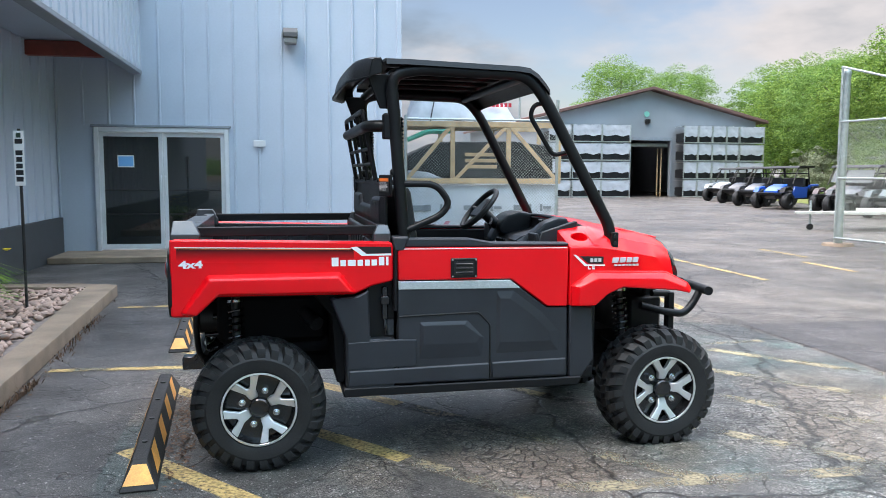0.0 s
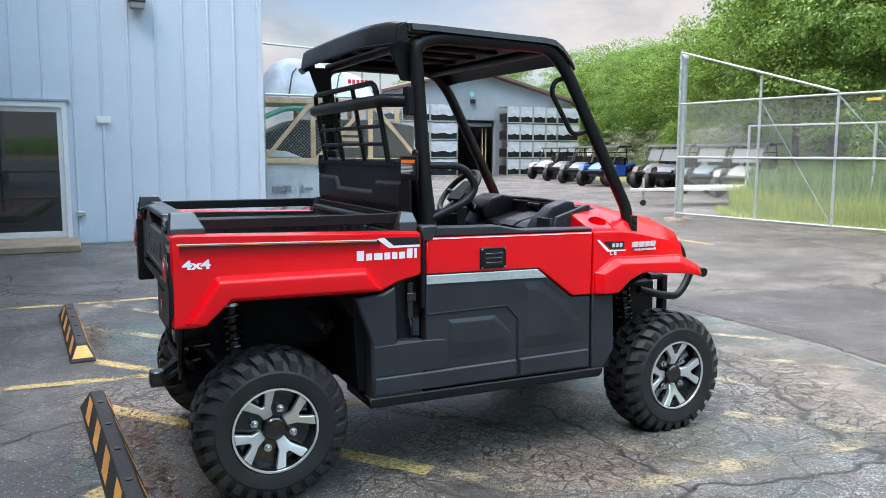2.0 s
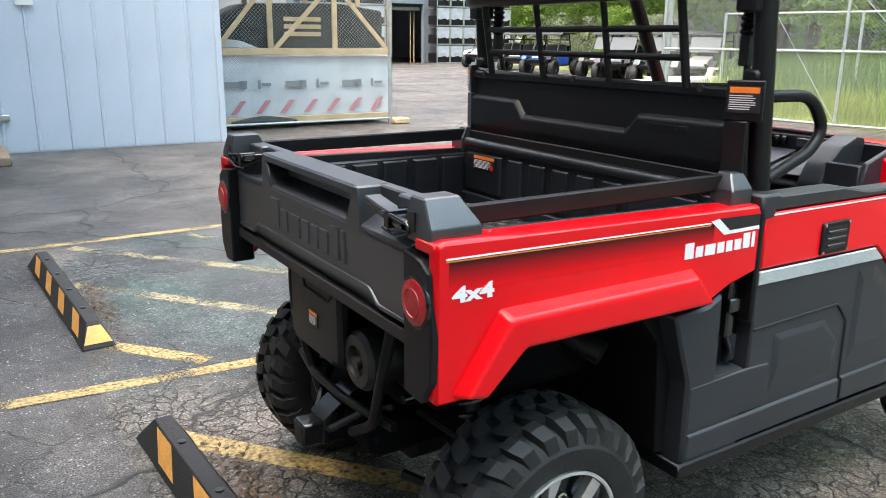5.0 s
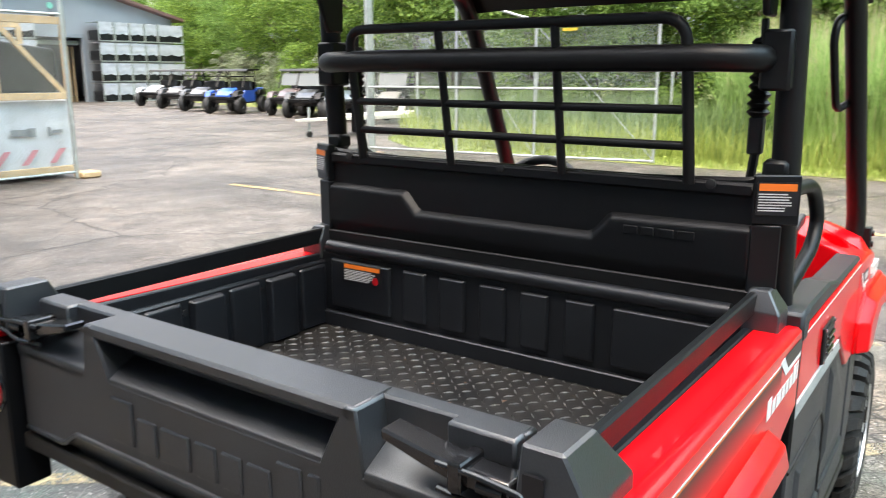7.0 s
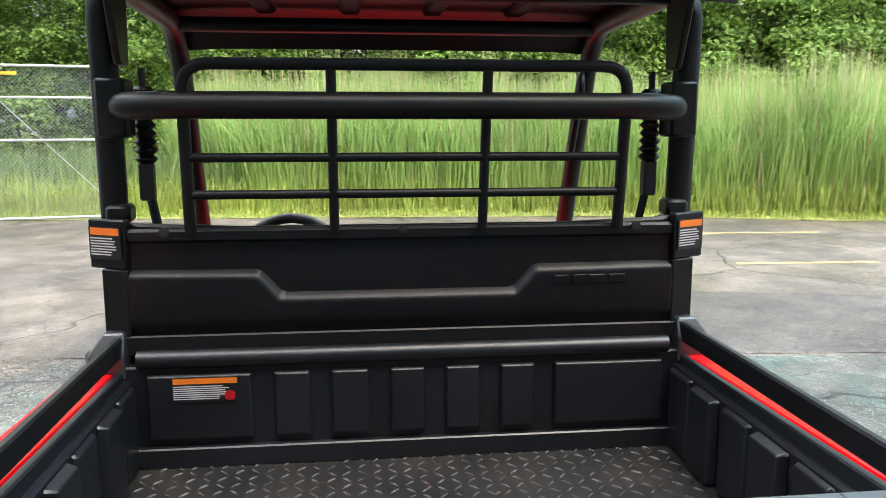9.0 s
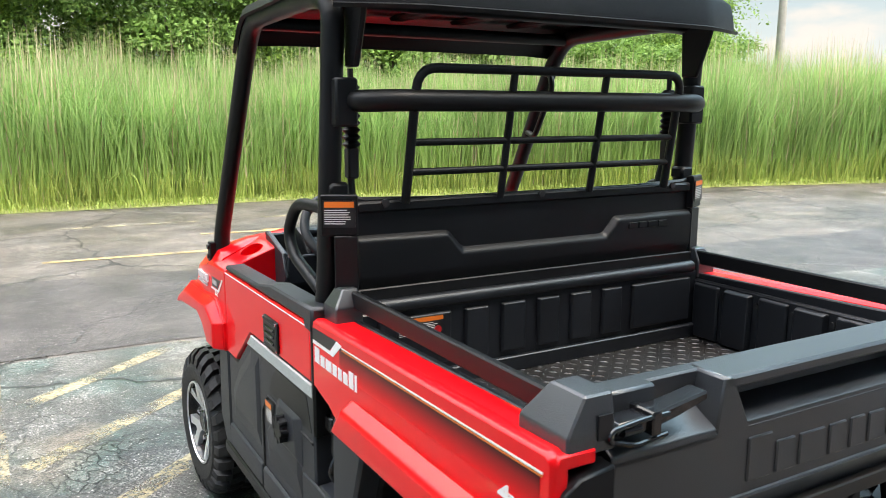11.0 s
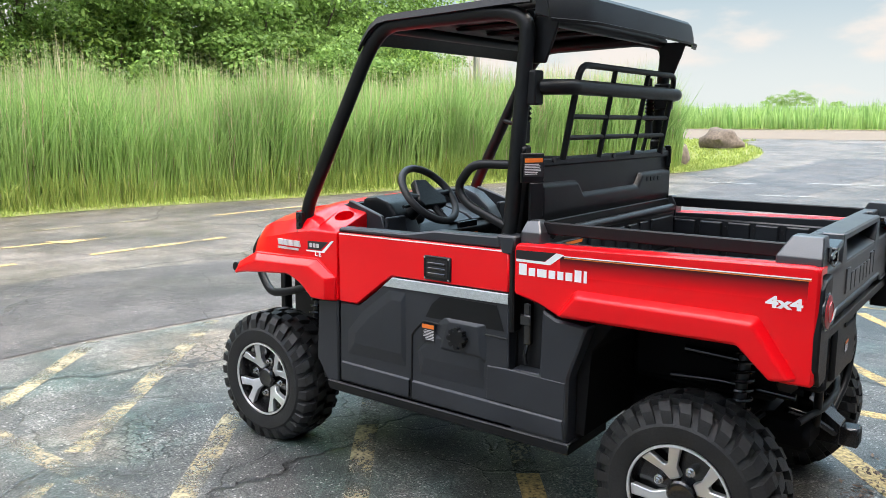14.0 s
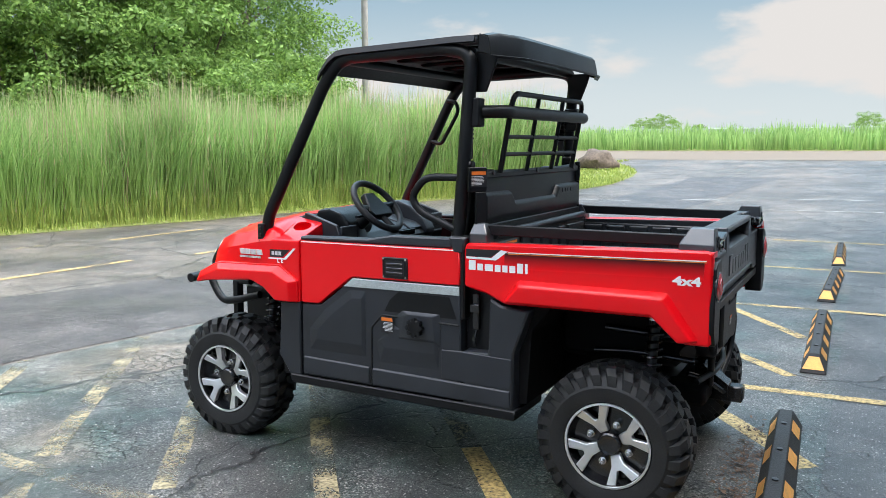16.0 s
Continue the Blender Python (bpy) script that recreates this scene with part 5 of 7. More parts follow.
# running gear
for x0 in (-1.0, 1.0):
    axle = part("drive_housing", box(x0 - 0.14, x0 + 0.14, -0.16, 0.16, 0.27, 0.50, 0.04), DARKSTEEL, CAR)
    for s in (1, -1):
        part("drive_shaft", tube([(x0, s * 0.15, 0.34), (x0, s * 0.50, 0.305)], 0.018, 10), DARKSTEEL, axle)
        b = tube([(x0 - 0.16, s * 0.18, 0.27), (x0, s * 0.50, 0.24)], 0.016, 8)
        tube([(x0 + 0.16, s * 0.18, 0.27), (x0, s * 0.50, 0.24)], 0.016, 8, 0, b)
        tube([(x0 - 0.12, s * 0.20, 0.47), (x0, s * 0.49, 0.38)], 0.014, 8, 0, b)
        tube([(x0 + 0.12, s * 0.20, 0.47), (x0, s * 0.49, 0.38)], 0.014, 8, 0, b)
        part("suspension_arm", b, TUBE, axle)
        if x0 < 0:
            b = tube([(x0 - 0.26, s * 0.36, 0.60), (x0 - 0.02, s * 0.37, 0.615), (x0 + 0.16, s * 0.36, 0.60)], 0.013, 10, 0.05)
            tube([(x0 - 0.22, s * 0.34, 0.685), (x0 + 0.12, s * 0.34, 0.70)], 0.016, 10, 0, b)
            part("upper_link", b, GLOSSBLACK, axle, "glossy black link rods")
            part("frame_bracket", box(x0 - 0.20, x0 - 0.06, min(s * 0.30, s * 0.335), max(s * 0.30, s * 0.335), 0.66, 0.76, 0.008), TUBE, axle)
        part("brake_disc", lathe([(0.10, s * 0.44), (0.10, s * 0.452), (0.03, s * 0.452), (0.03, s * 0.44)], 24, m=Matrix.Translation((x0, 0, 0.305))), DARKSTEEL, axle)
        dx = -0.11 if x0 < 0 else -0.10
        top, bot = Vector((x0 + dx, s * 0.40, 0.80)), Vector((x0 + dx * 0.9, s * 0.47, 0.40))
        shock = part("shock_absorber", tube([top, bot], 0.020, 10), DARKSTEEL, CAR, "black coil-over shock absorber")
        d = (bot - top)
        u = d.orthogonal().normalized()
        w = d.normalized().cross(u)
        coil = []
        for k in range(8 * 12 + 1):
            a = 2 * math.pi * k / 12
            coil.append(top + d * (0.12 + 0.62 * k / 96) + (u * math.cos(a) + w * math.sin(a)) * 0.036)
        part("coil_spring", tube(coil, 0.0065, 6), GLOSSBLACK, shock)
        part("shock_collar", tube([top + d * 0.76, top + d * 0.80], 0.037, 14), ORANGE if x0 < 0 else DARKSTEEL, shock)
        for k in (0.06, 0.70):
            part("shock_seat", tube([top + d * k, top + d * (k + 0.03)], 0.042, 14), CHROME, shock)
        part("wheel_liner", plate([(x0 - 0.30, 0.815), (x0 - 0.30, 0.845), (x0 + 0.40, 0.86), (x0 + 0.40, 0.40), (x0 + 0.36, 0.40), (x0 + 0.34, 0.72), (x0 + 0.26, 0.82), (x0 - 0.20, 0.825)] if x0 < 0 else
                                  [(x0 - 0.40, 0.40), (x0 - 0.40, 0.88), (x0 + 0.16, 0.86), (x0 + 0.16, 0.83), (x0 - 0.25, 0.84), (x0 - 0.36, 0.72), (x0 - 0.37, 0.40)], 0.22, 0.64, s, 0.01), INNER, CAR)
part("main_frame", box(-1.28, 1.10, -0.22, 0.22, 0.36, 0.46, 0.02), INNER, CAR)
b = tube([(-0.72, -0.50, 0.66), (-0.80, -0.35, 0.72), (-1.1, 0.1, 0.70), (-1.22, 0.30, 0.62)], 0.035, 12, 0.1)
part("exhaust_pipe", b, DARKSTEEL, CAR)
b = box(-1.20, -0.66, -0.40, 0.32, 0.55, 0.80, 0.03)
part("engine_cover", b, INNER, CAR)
b = box(-1.320, -1.20, -0.075, 0.225, 0.585, 0.842, 0.015)
box(-1.338, -1.30, -0.150, 0.190, 0.62, 0.838, 0.012, b)
rearp = part("rear_cover", b, BLACK, CAR, "black lower rear cover")
part("cover_recess", tube([(-1.338, 0.085, 0.842), (-1.339, 0.075, 0.797), (-1.339, -0.085, 0.795), (-1.338, -0.135, 0.842)], 0.005, 8, 0.008), GROOVE, rearp)
warning(rearp, -0.012, 0.048, 0.694, 0.738, 1, "x", -1.3385)
for sg in (1,):
    part("rear_guard_tube", tube([(-1.29, sg * 0.285, 0.85), (-1.30, sg * 0.265, 0.70), (-1.30, sg * 0.20, 0.60), (-1.28, sg * 0.12, 0.44)], 0.015, 10, 0.05), TUBE, CAR)
b = box(-1.405, -1.315, -0.036, 0.036, 0.350, 0.420, 0.006)
hitch = part("hitch_receiver", b, GLOSSBLACK, CAR, "black square hitch receiver")
for s in (1, -1):
    part("hitch_gusset", plate([(-1.20, 0.360), (-1.20, 0.505), (-1.245, 0.500), (-1.345, 0.424), (-1.345, 0.352)], 0.037, 0.044, s, 0.002), GLOSSBLACK, hitch)
    part("hitch_brace", tube([(-1.20, s * 0.20, 0.50), (-1.27, s * 0.12, 0.46), (-1.33, s * 0.045, 0.395)], 0.012, 8, 0.03), GLOSSBLACK, hitch)
part("hitch_plate", plate([(-1.235, 0.508), (-1.345, 0.428), (-1.348, 0.421), (-1.238, 0.500)], -0.045, 0.045, 1, 0.001), GLOSSBLACK, hitch)
# receiver end is solid; this near-black plate paints the shade of its hollow
part("hitch_opening", box(-1.4065, -1.402, -0.025, 0.025, 0.361, 0.409, 0), GROOVE, hitch)
part("muffler", lathe([(0, -0.16), (0.075, -0.15), (0.082, 0.07), (0.070, 0.085), (0.045, 0.088), (0.040, 0.070), (0.018, 0.066), (0, 0.066)], 28, m=pose(-1.235, -0.215, 0.665, 0, 0, 90)), DARKSTEEL, CAR, "dull steel exhaust silencer")
part("rear_frame_tube", tube([(-1.27, -0.335, 0.82), (-1.305, -0.330, 0.66), (-1.30, -0.27, 0.50), (-1.28, -0.10, 0.40)], 0.015, 10, 0.05), TUBE, CAR)
part("rear_frame_tube", tube([(-1.26, -0.31, 0.50), (-1.30, -0.10, 0.505), (-1.30, 0.12, 0.505), (-1.26, 0.31, 0.50)], 0.013, 10, 0.05), TUBE, CAR)
part("tail_pipe", tube([(-1.29, -0.215, 0.665), (-1.325, -0.215, 0.660)], 0.020, 14), DARKSTEEL, CAR)


# ---- ground ----
def rise(y):
    """The lot climbs gently to the road behind it."""
    return 0.034 * max(0.0, -y - 8.0) if y > -60 else 0.034 * 52


def sheet(name, poly, lift, mat, label="", category="", kind="structure", step=2.0):
    """A thin sheet that follows the ground, cut to an outline in x and y."""
    b = bmesh.new()
    f = b.faces.new([b.verts.new((x, y, 0)) for x, y in poly])
    ys = [y for _, y in poly]
    y = math.ceil(min(ys) / step) * step
    while y < max(ys):
        if y < -6:
            bmesh.ops.bisect_plane(b, geom=list(b.verts) + list(b.edges) + list(b.faces), plane_co=(0, y, 0), plane_no=(0, 1, 0))
        y += step
    for v in b.verts:
        v.co.z = rise(v.co.y) + lift
    return tagged(part(name, b, mat), label, category, "", kind)


b = bmesh.new()
gx = [-600, -120, -40, -12, -4, 0, 4, 12, 40, 120, 600]
gy = [-900, -300, -120, -60, -50, -40, -30, -20, -12, -8, -4, 0, 4, 8, 12, 20, 40, 80, 200, 900]
rows = [[b.verts.new((x, y, rise(y))) for x in gx] for y in gy]
for r0, r1 in zip(rows, rows[1:]):
    for k in range(len(gx) - 1):
        b.faces.new((r0[k], r0[k + 1], r1[k + 1], r1[k]))
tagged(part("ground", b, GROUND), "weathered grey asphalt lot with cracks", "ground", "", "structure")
sheet("parking_bay", [(-1.72, -9.5), (2.2, -9.5), (2.75, -4), (3.0, -1.2), (3.28, 0.4), (3.32, 2.2), (3.2, 4.3), (-1.72, 4.3)], 0.0036, BAY, "dark sealed asphalt of the parking bays with greenish stains", "pavement")
sheet("asphalt_patch", [(3.38, 2.15), (5.95, 2.0), (5.85, 0.5), (5.55, -1.2), (4.95, -3.0), (4.3, -6.0), (3.6, -12), (3.0, -22), (0.5, -22), (1.9, -9.5), (2.80, -4), (3.05, -1.2), (3.33, 0.3)], 0.004, PATCH, "newer dark asphalt strip across the lot", "pavement")
sheet("road", [(-120, -41), (90, -41), (90, -32), (-120, -32)], 0.01, material("road_concrete", (0.125, 0.098, 0.072), 0.85, vary=0.1), "pale concrete road behind the lot", "road")


LIFT = [0.0048]


def stripe(p, q, w=0.10, mat=None):
    """A painted line; each lies a hair above the one before."""
    LIFT[0] += 0.00004
    lift = LIFT[0]
    p, q = Vector((*p, 0)), Vector((*q, 0))
    d = (q - p)
    n = max(1, int(d.length / 0.25))
    u = Vector((-d.y, d.x, 0)).normalized() * w / 2
    rng = random.Random(int(1000 * (p.x + 7 * p.y)))
    b = bmesh.new()
    prev = None
    for i in range(n + 1):
        c = p + d * i / n
        e0, e1 = rng.uniform(0.9, 1.06), rng.uniform(0.9, 1.06)
        cur = [b.verts.new((c + u * e0).to_tuple()), b.verts.new((c - u * e1).to_tuple())]
        for v in cur:
            v.co.z = rise(v.co.y) + lift
        if prev:
            b.faces.new((prev[0], prev[1], cur[1], cur[0]))
        prev = cur
    return tagged(part("road_marking", b, mat or YELLOW), "worn yellow painted line on the asphalt", "marking", "painted lines", "structure")


for s0, ya, yb in ((-1.82, -0.20, -1.30), (-0.80, 0.95, -1.30), (0.06, 2.05, -1.28), (0.98, 3.20, -1.26), (1.87, 4.15, -1.25), (2.66, 4.15, -0.55), (3.50, 4.15, 0.75)):
    if ya > 1.55:
        stripe((s0 - 0.8 * ya, ya), (s0 - 0.8 * 1.6, 1.6), 0.10, YELLOW if s0 < 0.5 else YELLOWOLD)
        stripe((s0 - 0.8 * 1.35, 1.35), (s0 - 0.8 * 0.3, 0.3), 0.11, YELLOW if s0 < 0.5 else YELLOWOLD)
        stripe((s0 - 0.8 * 0.3, 0.3), (s0 - 0.8 * yb, yb), 0.11, GHOSTLINE)
    elif s0 > -1:
        stripe((s0 - 0.8 * ya, ya), (s0 + 0.8 * 0.62, -0.62), 0.11)
        stripe((s0 + 0.8 * 0.62, -0.62), (s0 - 0.8 * yb, yb), 0.11, GHOSTLINE)
    else:
        stripe((s0 - 0.8 * ya, ya), (s0 - 0.8 * yb, yb), 0.11)
stripe((-2.45, 1.60), (-0.9, 1.46), 0.09)
stripe((-0.9, 1.46), (3.1, 1.48), 0.10, GHOSTLINE)
stripe((-2.45, 4.28), (0.2, 4.30), 0.09)
stripe((0.3, -1.13), (2.9, -1.30), 0.11, GHOSTLINE)
stripe((-2.3, -1.42), (-1.0, -1.36), 0.09)
stripe((-0.85, -2.40), (-1.46, -1.74), 0.09)
stripe((-0.80, -3.80), (-1.46, -2.87), 0.09)
for y in (-4.05, -6.6, -9.2):
    stripe((-2.5, y - 0.05), (-0.6, y), 0.09)
for x, y0, y1 in ((6.85, 0.95, -0.80), (6.70, -1.60, -3.40), (9.30, 0.6, -1.2), (9.2, -2.1, -3.9), (8.75, -4.8, -6.7), (5.62, 8.1, 4.85), (8.1, 8.75, 7.3), (7.45, 6.7, 5.4), (3.36, 3.85, 2.95), (6.3, -4.2, -5.9)):
    stripe((x, y0), (x - 0.10, y1), 0.10, YELLOW if x < 9 else YELLOWOLD)
stripe((8.0, -0.95), (7.86, -2.0), 0.09)
b = bmesh.new()
b.faces.new([b.verts.new(p) for p in ((7.70, -1.85, 0.0075), (8.05, -1.75, 0.0075), (7.80, -2.45, 0.0075))])
tagged(part("arrow_marking", b, YELLOW), "worn yellow painted arrow on the asphalt", "marking", "", "structure")
for x0, x1, y in ((0.6, 2.0, -15.0), (-1.9, -0.3, -15.7), (-2.1, -0.1, -13.4), (2.9, 4.0, -14.3), (4.5, 6.0, -12.6), (1.3, 2.4, -12.5), (2.8, 3.7, -11.4), (-4.5, -2.9, -14.2)):
    stripe((x0, y), (x1, y + 0.15), 0.10, WHITELINE)


# ---- wheel stops ----
def wheel_stop():
    """A rubber parking kerb with pale stripes wrapped over it, 1.78 m long along y."""
    root = thing("wheel_stop", "black rubber wheel stop with orange-yellow stripes on the asphalt", "wheel stop", group="wheel stops")
    L, H, W0, W1 = 0.885, 0.115, 0.080, 0.032

    def ring(y, k=1.0, grow=0.0):
        return [(-W0 * k - grow, y, 0), (-W1 * k - grow, y, H * k + grow), (W1 * k + grow, y, H * k + grow), (W0 * k + grow, y, 0)]

    b = bmesh.new()
    ys = [(-L, 0.02), (-L + 0.10, 1), (L - 0.10, 1), (L, 0.02)]
    secs = [[b.verts.new(((x, y, max(z, 0)) if k == 1 else (x / 0.02 * 1.0 if False else (W0 if x > 0 else -W0), y, 0.0 if z < 1e-3 else 0.012))) for x, y, z in ring(y, k)] for y, k in ys]
    for a, c in zip(secs, secs[1:]):
        for i in range(3):
            b.faces.new((a[i], a[i + 1], c[i + 1], c[i]))
        b.faces.new((a[3], a[0], c[0], c[3]))
    b.faces.new(secs[0])
    b.faces.new(secs[-1][::-1])
    bevelled(b, 0.006)
    part("body", b, STOP, root)
    for i in range(4):
        y = -0.585 + i * 0.40
        for sg in (1, -1):
            b = bmesh.new()
            g = 0.003
            lo = [(sg * (W0 - 0.012) + sg * g, y - 0.17, 0.028), (sg * (W0 - 0.012) + sg * g, y - 0.0, 0.028)]
            hi = [(sg * (W1 + 0.002) + sg * g, y + 0.11, H - 0.004), (sg * (W1 + 0.002) + sg * g, y - 0.06, H - 0.004)]
            b.faces.new([b.verts.new(p) for p in (lo[0], lo[1], hi[0], hi[1])])
            part("side_stripe", b, STOPYELLOW, root)
    for sg in (1, -1):
        b = bmesh.new()
        b.faces.new([b.verts.new(p) for p in ((-0.066, sg * (L - 0.010), 0.028), (0.066, sg * (L - 0.010), 0.028), (0.030, sg * (L - 0.080), 0.098), (-0.030, sg * (L - 0.080), 0.098))])
        part("end_stripe", b, STOPYELLOW, root)
    for y in (-0.55, -0.18, 0.18, 0.55):
        part("bolt", lathe([(0.014, 0.0), (0.014, 0.006), (0, 0.008)], 10, m=Matrix.Translation((0, y, H)) @ Matrix.Rotation(math.pi / 2, 4, "X")), DARKSTEEL, root)
    return root


first = wheel_stop()
first.matrix_basis = pose(-1.555, 0.11, 0.003, 0, 0, 2.5)
for x, y, a in ((-1.655, 2.90, 2), (-1.565, -2.74, 1), (-1.55, -5.38, -1), (-1.54, -7.90, 1)):
    copy_thing(first, pose(x, y, rise(y) + 0.003, 0, 0, a))

# ---- main building ----
wall = tagged(part("wall_north", box(-4.6, -3.97, 9.60, 9.8, 0, 9), SIDING), "grey-blue metal siding wall", "wall", "", "structure")
b = box(-1.83, 1.10, 9.60, 9.8, 0, 9)
box(-3.97, -1.83, 9.60, 9.8, 2.14, 9, 0, b)
tagged(part("wall_north_main", b, SIDING), "grey-blue metal siding wall with a glass entrance", "wall", "", "structure")
tagged(part("wall_east", box(0.92, 1.10, 9.8, 40, 0, 9), SIDING), "grey-blue metal side wall", "wall", "", "structure")
west = tagged(part("wall_west", box(-4.75, -4.55, -14, 9.6, 0.0, 9), SIDING), "grey-blue metal siding wall", "wall", "", "structure")
tagged(part("wall_base", box(-4.55, -4.47, -14, 9.50, 0.0, 0.66, 0.004), material("dark_base_panel", (0.05, 0.055, 0.06), 0.6, vary=0.2)), "dark skirting panel along the wall", "trim", "", "structure")


def siding_mesh(width, h):
    b = bmesh.new()
    prof = [(0, 0.0), (0.010, 0.022), (0.032, 0.022), (0.042, 0.0), (width, 0.0)]
    lo = [b.verts.new((x, -y, 0)) for x, y in prof]
    hi = [b.verts.new((x, -y, h)) for x, y in prof]
    for k in range(len(prof) - 1):
        b.faces.new((lo[k], lo[k + 1], hi[k + 1], hi[k]))
    return finish(b, "siding_panel", SIDING, 20)


full, short = siding_mesh(0.40, 8.9), siding_mesh(0.40, 6.84)
x = -4.55
while x < 0.8:
    over = -4.0 < x + 0.2 < -1.83
    ob = new("siding_panel", short if over else full)
    ob.parent = tagged(wall)
    ob.location = (x, 9.595, 2.16 if over else 0.02)
    x += 0.40
for i in range(24):
    ob = new("siding_panel", full)
    ob.parent = west
    ob.matrix_basis = pose(-4.545, 9.55 - i * 0.40, 0.05, 0, 0, 90) @ Matrix.Translation((-0.40, 0, 0))
tagged(part("corner_trim", box(1.04, 1.12, 9.555, 9.64, 0, 9, 0.004), SIDING), "grey-blue corner trim", "trim", "", "structure")
# canopy over the walkway
can = thing("canopy", "grey-blue metal clad canopy over the walkway", "canopy", kind="structure")
part("fascia", box(-3.30, -3.20, -6, 9.56, 3.02, 4.25, 0.01), SIDING, can)
part("soffit", box(-4.54, -3.30, -6, 9.56, 3.30, 3.40, 0.0), SIDING, can)
part("fascia_edge", box(-3.36, -3.185, -6, 9.56, 3.00, 3.06, 0.006), GREYTRIM, can)
part("top_edge", box(-3.40, -3.14, -6, 9.56, 4.25, 4.36, 0.006), material("dark_flashing", (0.04, 0.045, 0.05), 0.5), can)
fr = siding_mesh(0.30, 1.17)
for i in range(48):
    ob = new("siding_panel", fr)
    ob.parent = can
    ob.matrix_basis = pose(-3.198, 9.30 - i * 0.30, 3.07, 0, 0, 90)
tagged(part("steel_beam", box(-4.54, -3.36, 8.15, 8.30, 3.08, 3.29, 0.006), RUST), "red-brown painted steel beam under the canopy", "beam", "", "structure")

# entrance
door = thing("door_1", "white aluminium double glass entrance door, shut", "door", kind="structure")
for x0, x1, z0, z1 in ((-3.97, -3.90, 0.10, 2.14), (-1.90, -1.83, 0.10, 2.14), (-3.90, -1.90, 2.06, 2.14)):
    part("door_frame", box(x0, x1, 9.54, 9.66, z0, z1, 0.006), ALU, door)
part("frame_flashing", box(-4.01, -1.79, 9.525, 9.60, 2.14, 2.18, 0.004), GREYTRIM, door)
for x0, x1, hinge in ((-3.895, -2.905, 1), (-2.895, -1.905, 0)):
    leaf = part("door_leaf", box(x0, x1, 9.585, 9.625, 0.115, 0.20, 0.004), ALU, door)
    b = box(x0, x1, 9.585, 9.625, 1.985, 2.055, 0.004)
    box(x0, x0 + 0.062, 9.585, 9.625, 0.20, 1.985, 0.003, b)
    box(x1 - 0.062, x1, 9.585, 9.625, 0.20, 1.985, 0.003, b)
    part("stile_frame", b, ALU, leaf)
    pane = part("glass_pane", box(x0 + 0.062, x1 - 0.062, 9.600, 9.608, 0.20, 1.985), GLASSDARK, leaf, "dark reflecting glass")
    for z in (0.70, 1.10):
        part("push_bar", box(x0 + 0.062, x1 - 0.062, 9.592, 9.600, z - 0.010, z + 0.010), DARKSTEEL, leaf)
    hx = x1 - 0.03 if hinge else x0 + 0.03
    part("pull_handle", tube([(hx, 9.585, 1.02), (hx, 9.54, 1.04), (hx, 9.54, 1.32), (hx, 9.585, 1.34)], 0.011, 8, 0.02), ALU, leaf)
tagged(part("door_notice", box(-3.62, -3.36, 9.590, 9.594, 1.48, 1.68), WHITE), "white sheet with blue print taped to the door glass", "notice")
part("notice_print", box(-3.605, -3.375, 9.5885, 9.5905, 1.50, 1.66), material("blue_print", (0.16, 0.42, 0.75), 0.5), bpy.data.objects["door_notice"])
tagged(part("entrance_step", box(-4.45, -1.72, 8.45, 9.60, 0.0, 0.10, 0.012), CONCRETE), "pale concrete entrance step", "step", "", "structure")
lampo = thing("wall_lamp", "grey metal box wall lamp", "lamp")
part("lamp_body", plate([(9.57, 3.80), (9.57, 3.66), (9.36, 3.66), (9.36, 3.74), (9.42, 3.82), (9.57, 3.82)], -0.90, -0.66, 1, 0.008, None, None, "x"), material("lamp_grey", (0.08, 0.08, 0.08), 0.5), lampo)
part("lamp_glass", box(-0.88, -0.68, 9.38, 9.55, 3.56, 3.66, 0.01), material("frosted_glass", (0.22, 0.22, 0.21), 0.35), lampo)
tagged(part("wall_plate", box(-1.42, -1.22, 9.545, 9.56, 1.84, 1.945, 0.003), ALU), "small white blank plate on the siding", "sign")
b = box(-1.77, -1.64, 9.53, 9.575, 0.425, 0.495, 0.006)
tagged(part("outlet_box", b, GALV), "small grey outdoor outlet box on the siding", "outlet")

# planter with kerb, stones and sign
b = plate([(-2.75, 5.02), (-3.16, 5.20), (-4.46, 5.35), (-4.46, 5.1), (-3.06, 4.90), (-2.79, 1.7), (-2.48, -6), (-2.20, -6), (-2.52, 0.6)], 0.0, 0.135, 1, 0.015, None, None, "z")
tagged(part("kerb", b, CONCRETE), "pale concrete planter kerb", "kerb", "", "structure")
b = plate([(-3.07, 4.88), (-4.46, 5.08), (-4.46, -6), (-2.49, -6), (-2.80, 1.7)], 0.0, 0.085, 1, 0, None, None, "z")
tagged(part("planter_soil", b, material("planter_gravel", (0.20, 0.16, 0.14), 0.9, vary=0.3, scale=20, bump=0.6, bump_scale=40)), "stone-filled planter bed", "planter", "", "structure")
rng = random.Random(11)
pm = []
for k in range(4):
    b = bmesh.new()
    bmesh.ops.create_icosphere(b, subdivisions=1, radius=1)
    for v in b.verts:
        v.co *= 1 + rng.uniform(-0.18, 0.18)
        v.co.z *= 0.62
    pm.append(finish(b, "river_stone", STONE, 60))
root = tagged(thing("river_stones", "loose rounded pinkish-grey river stones in the planter", "stones"), kind="stuff")
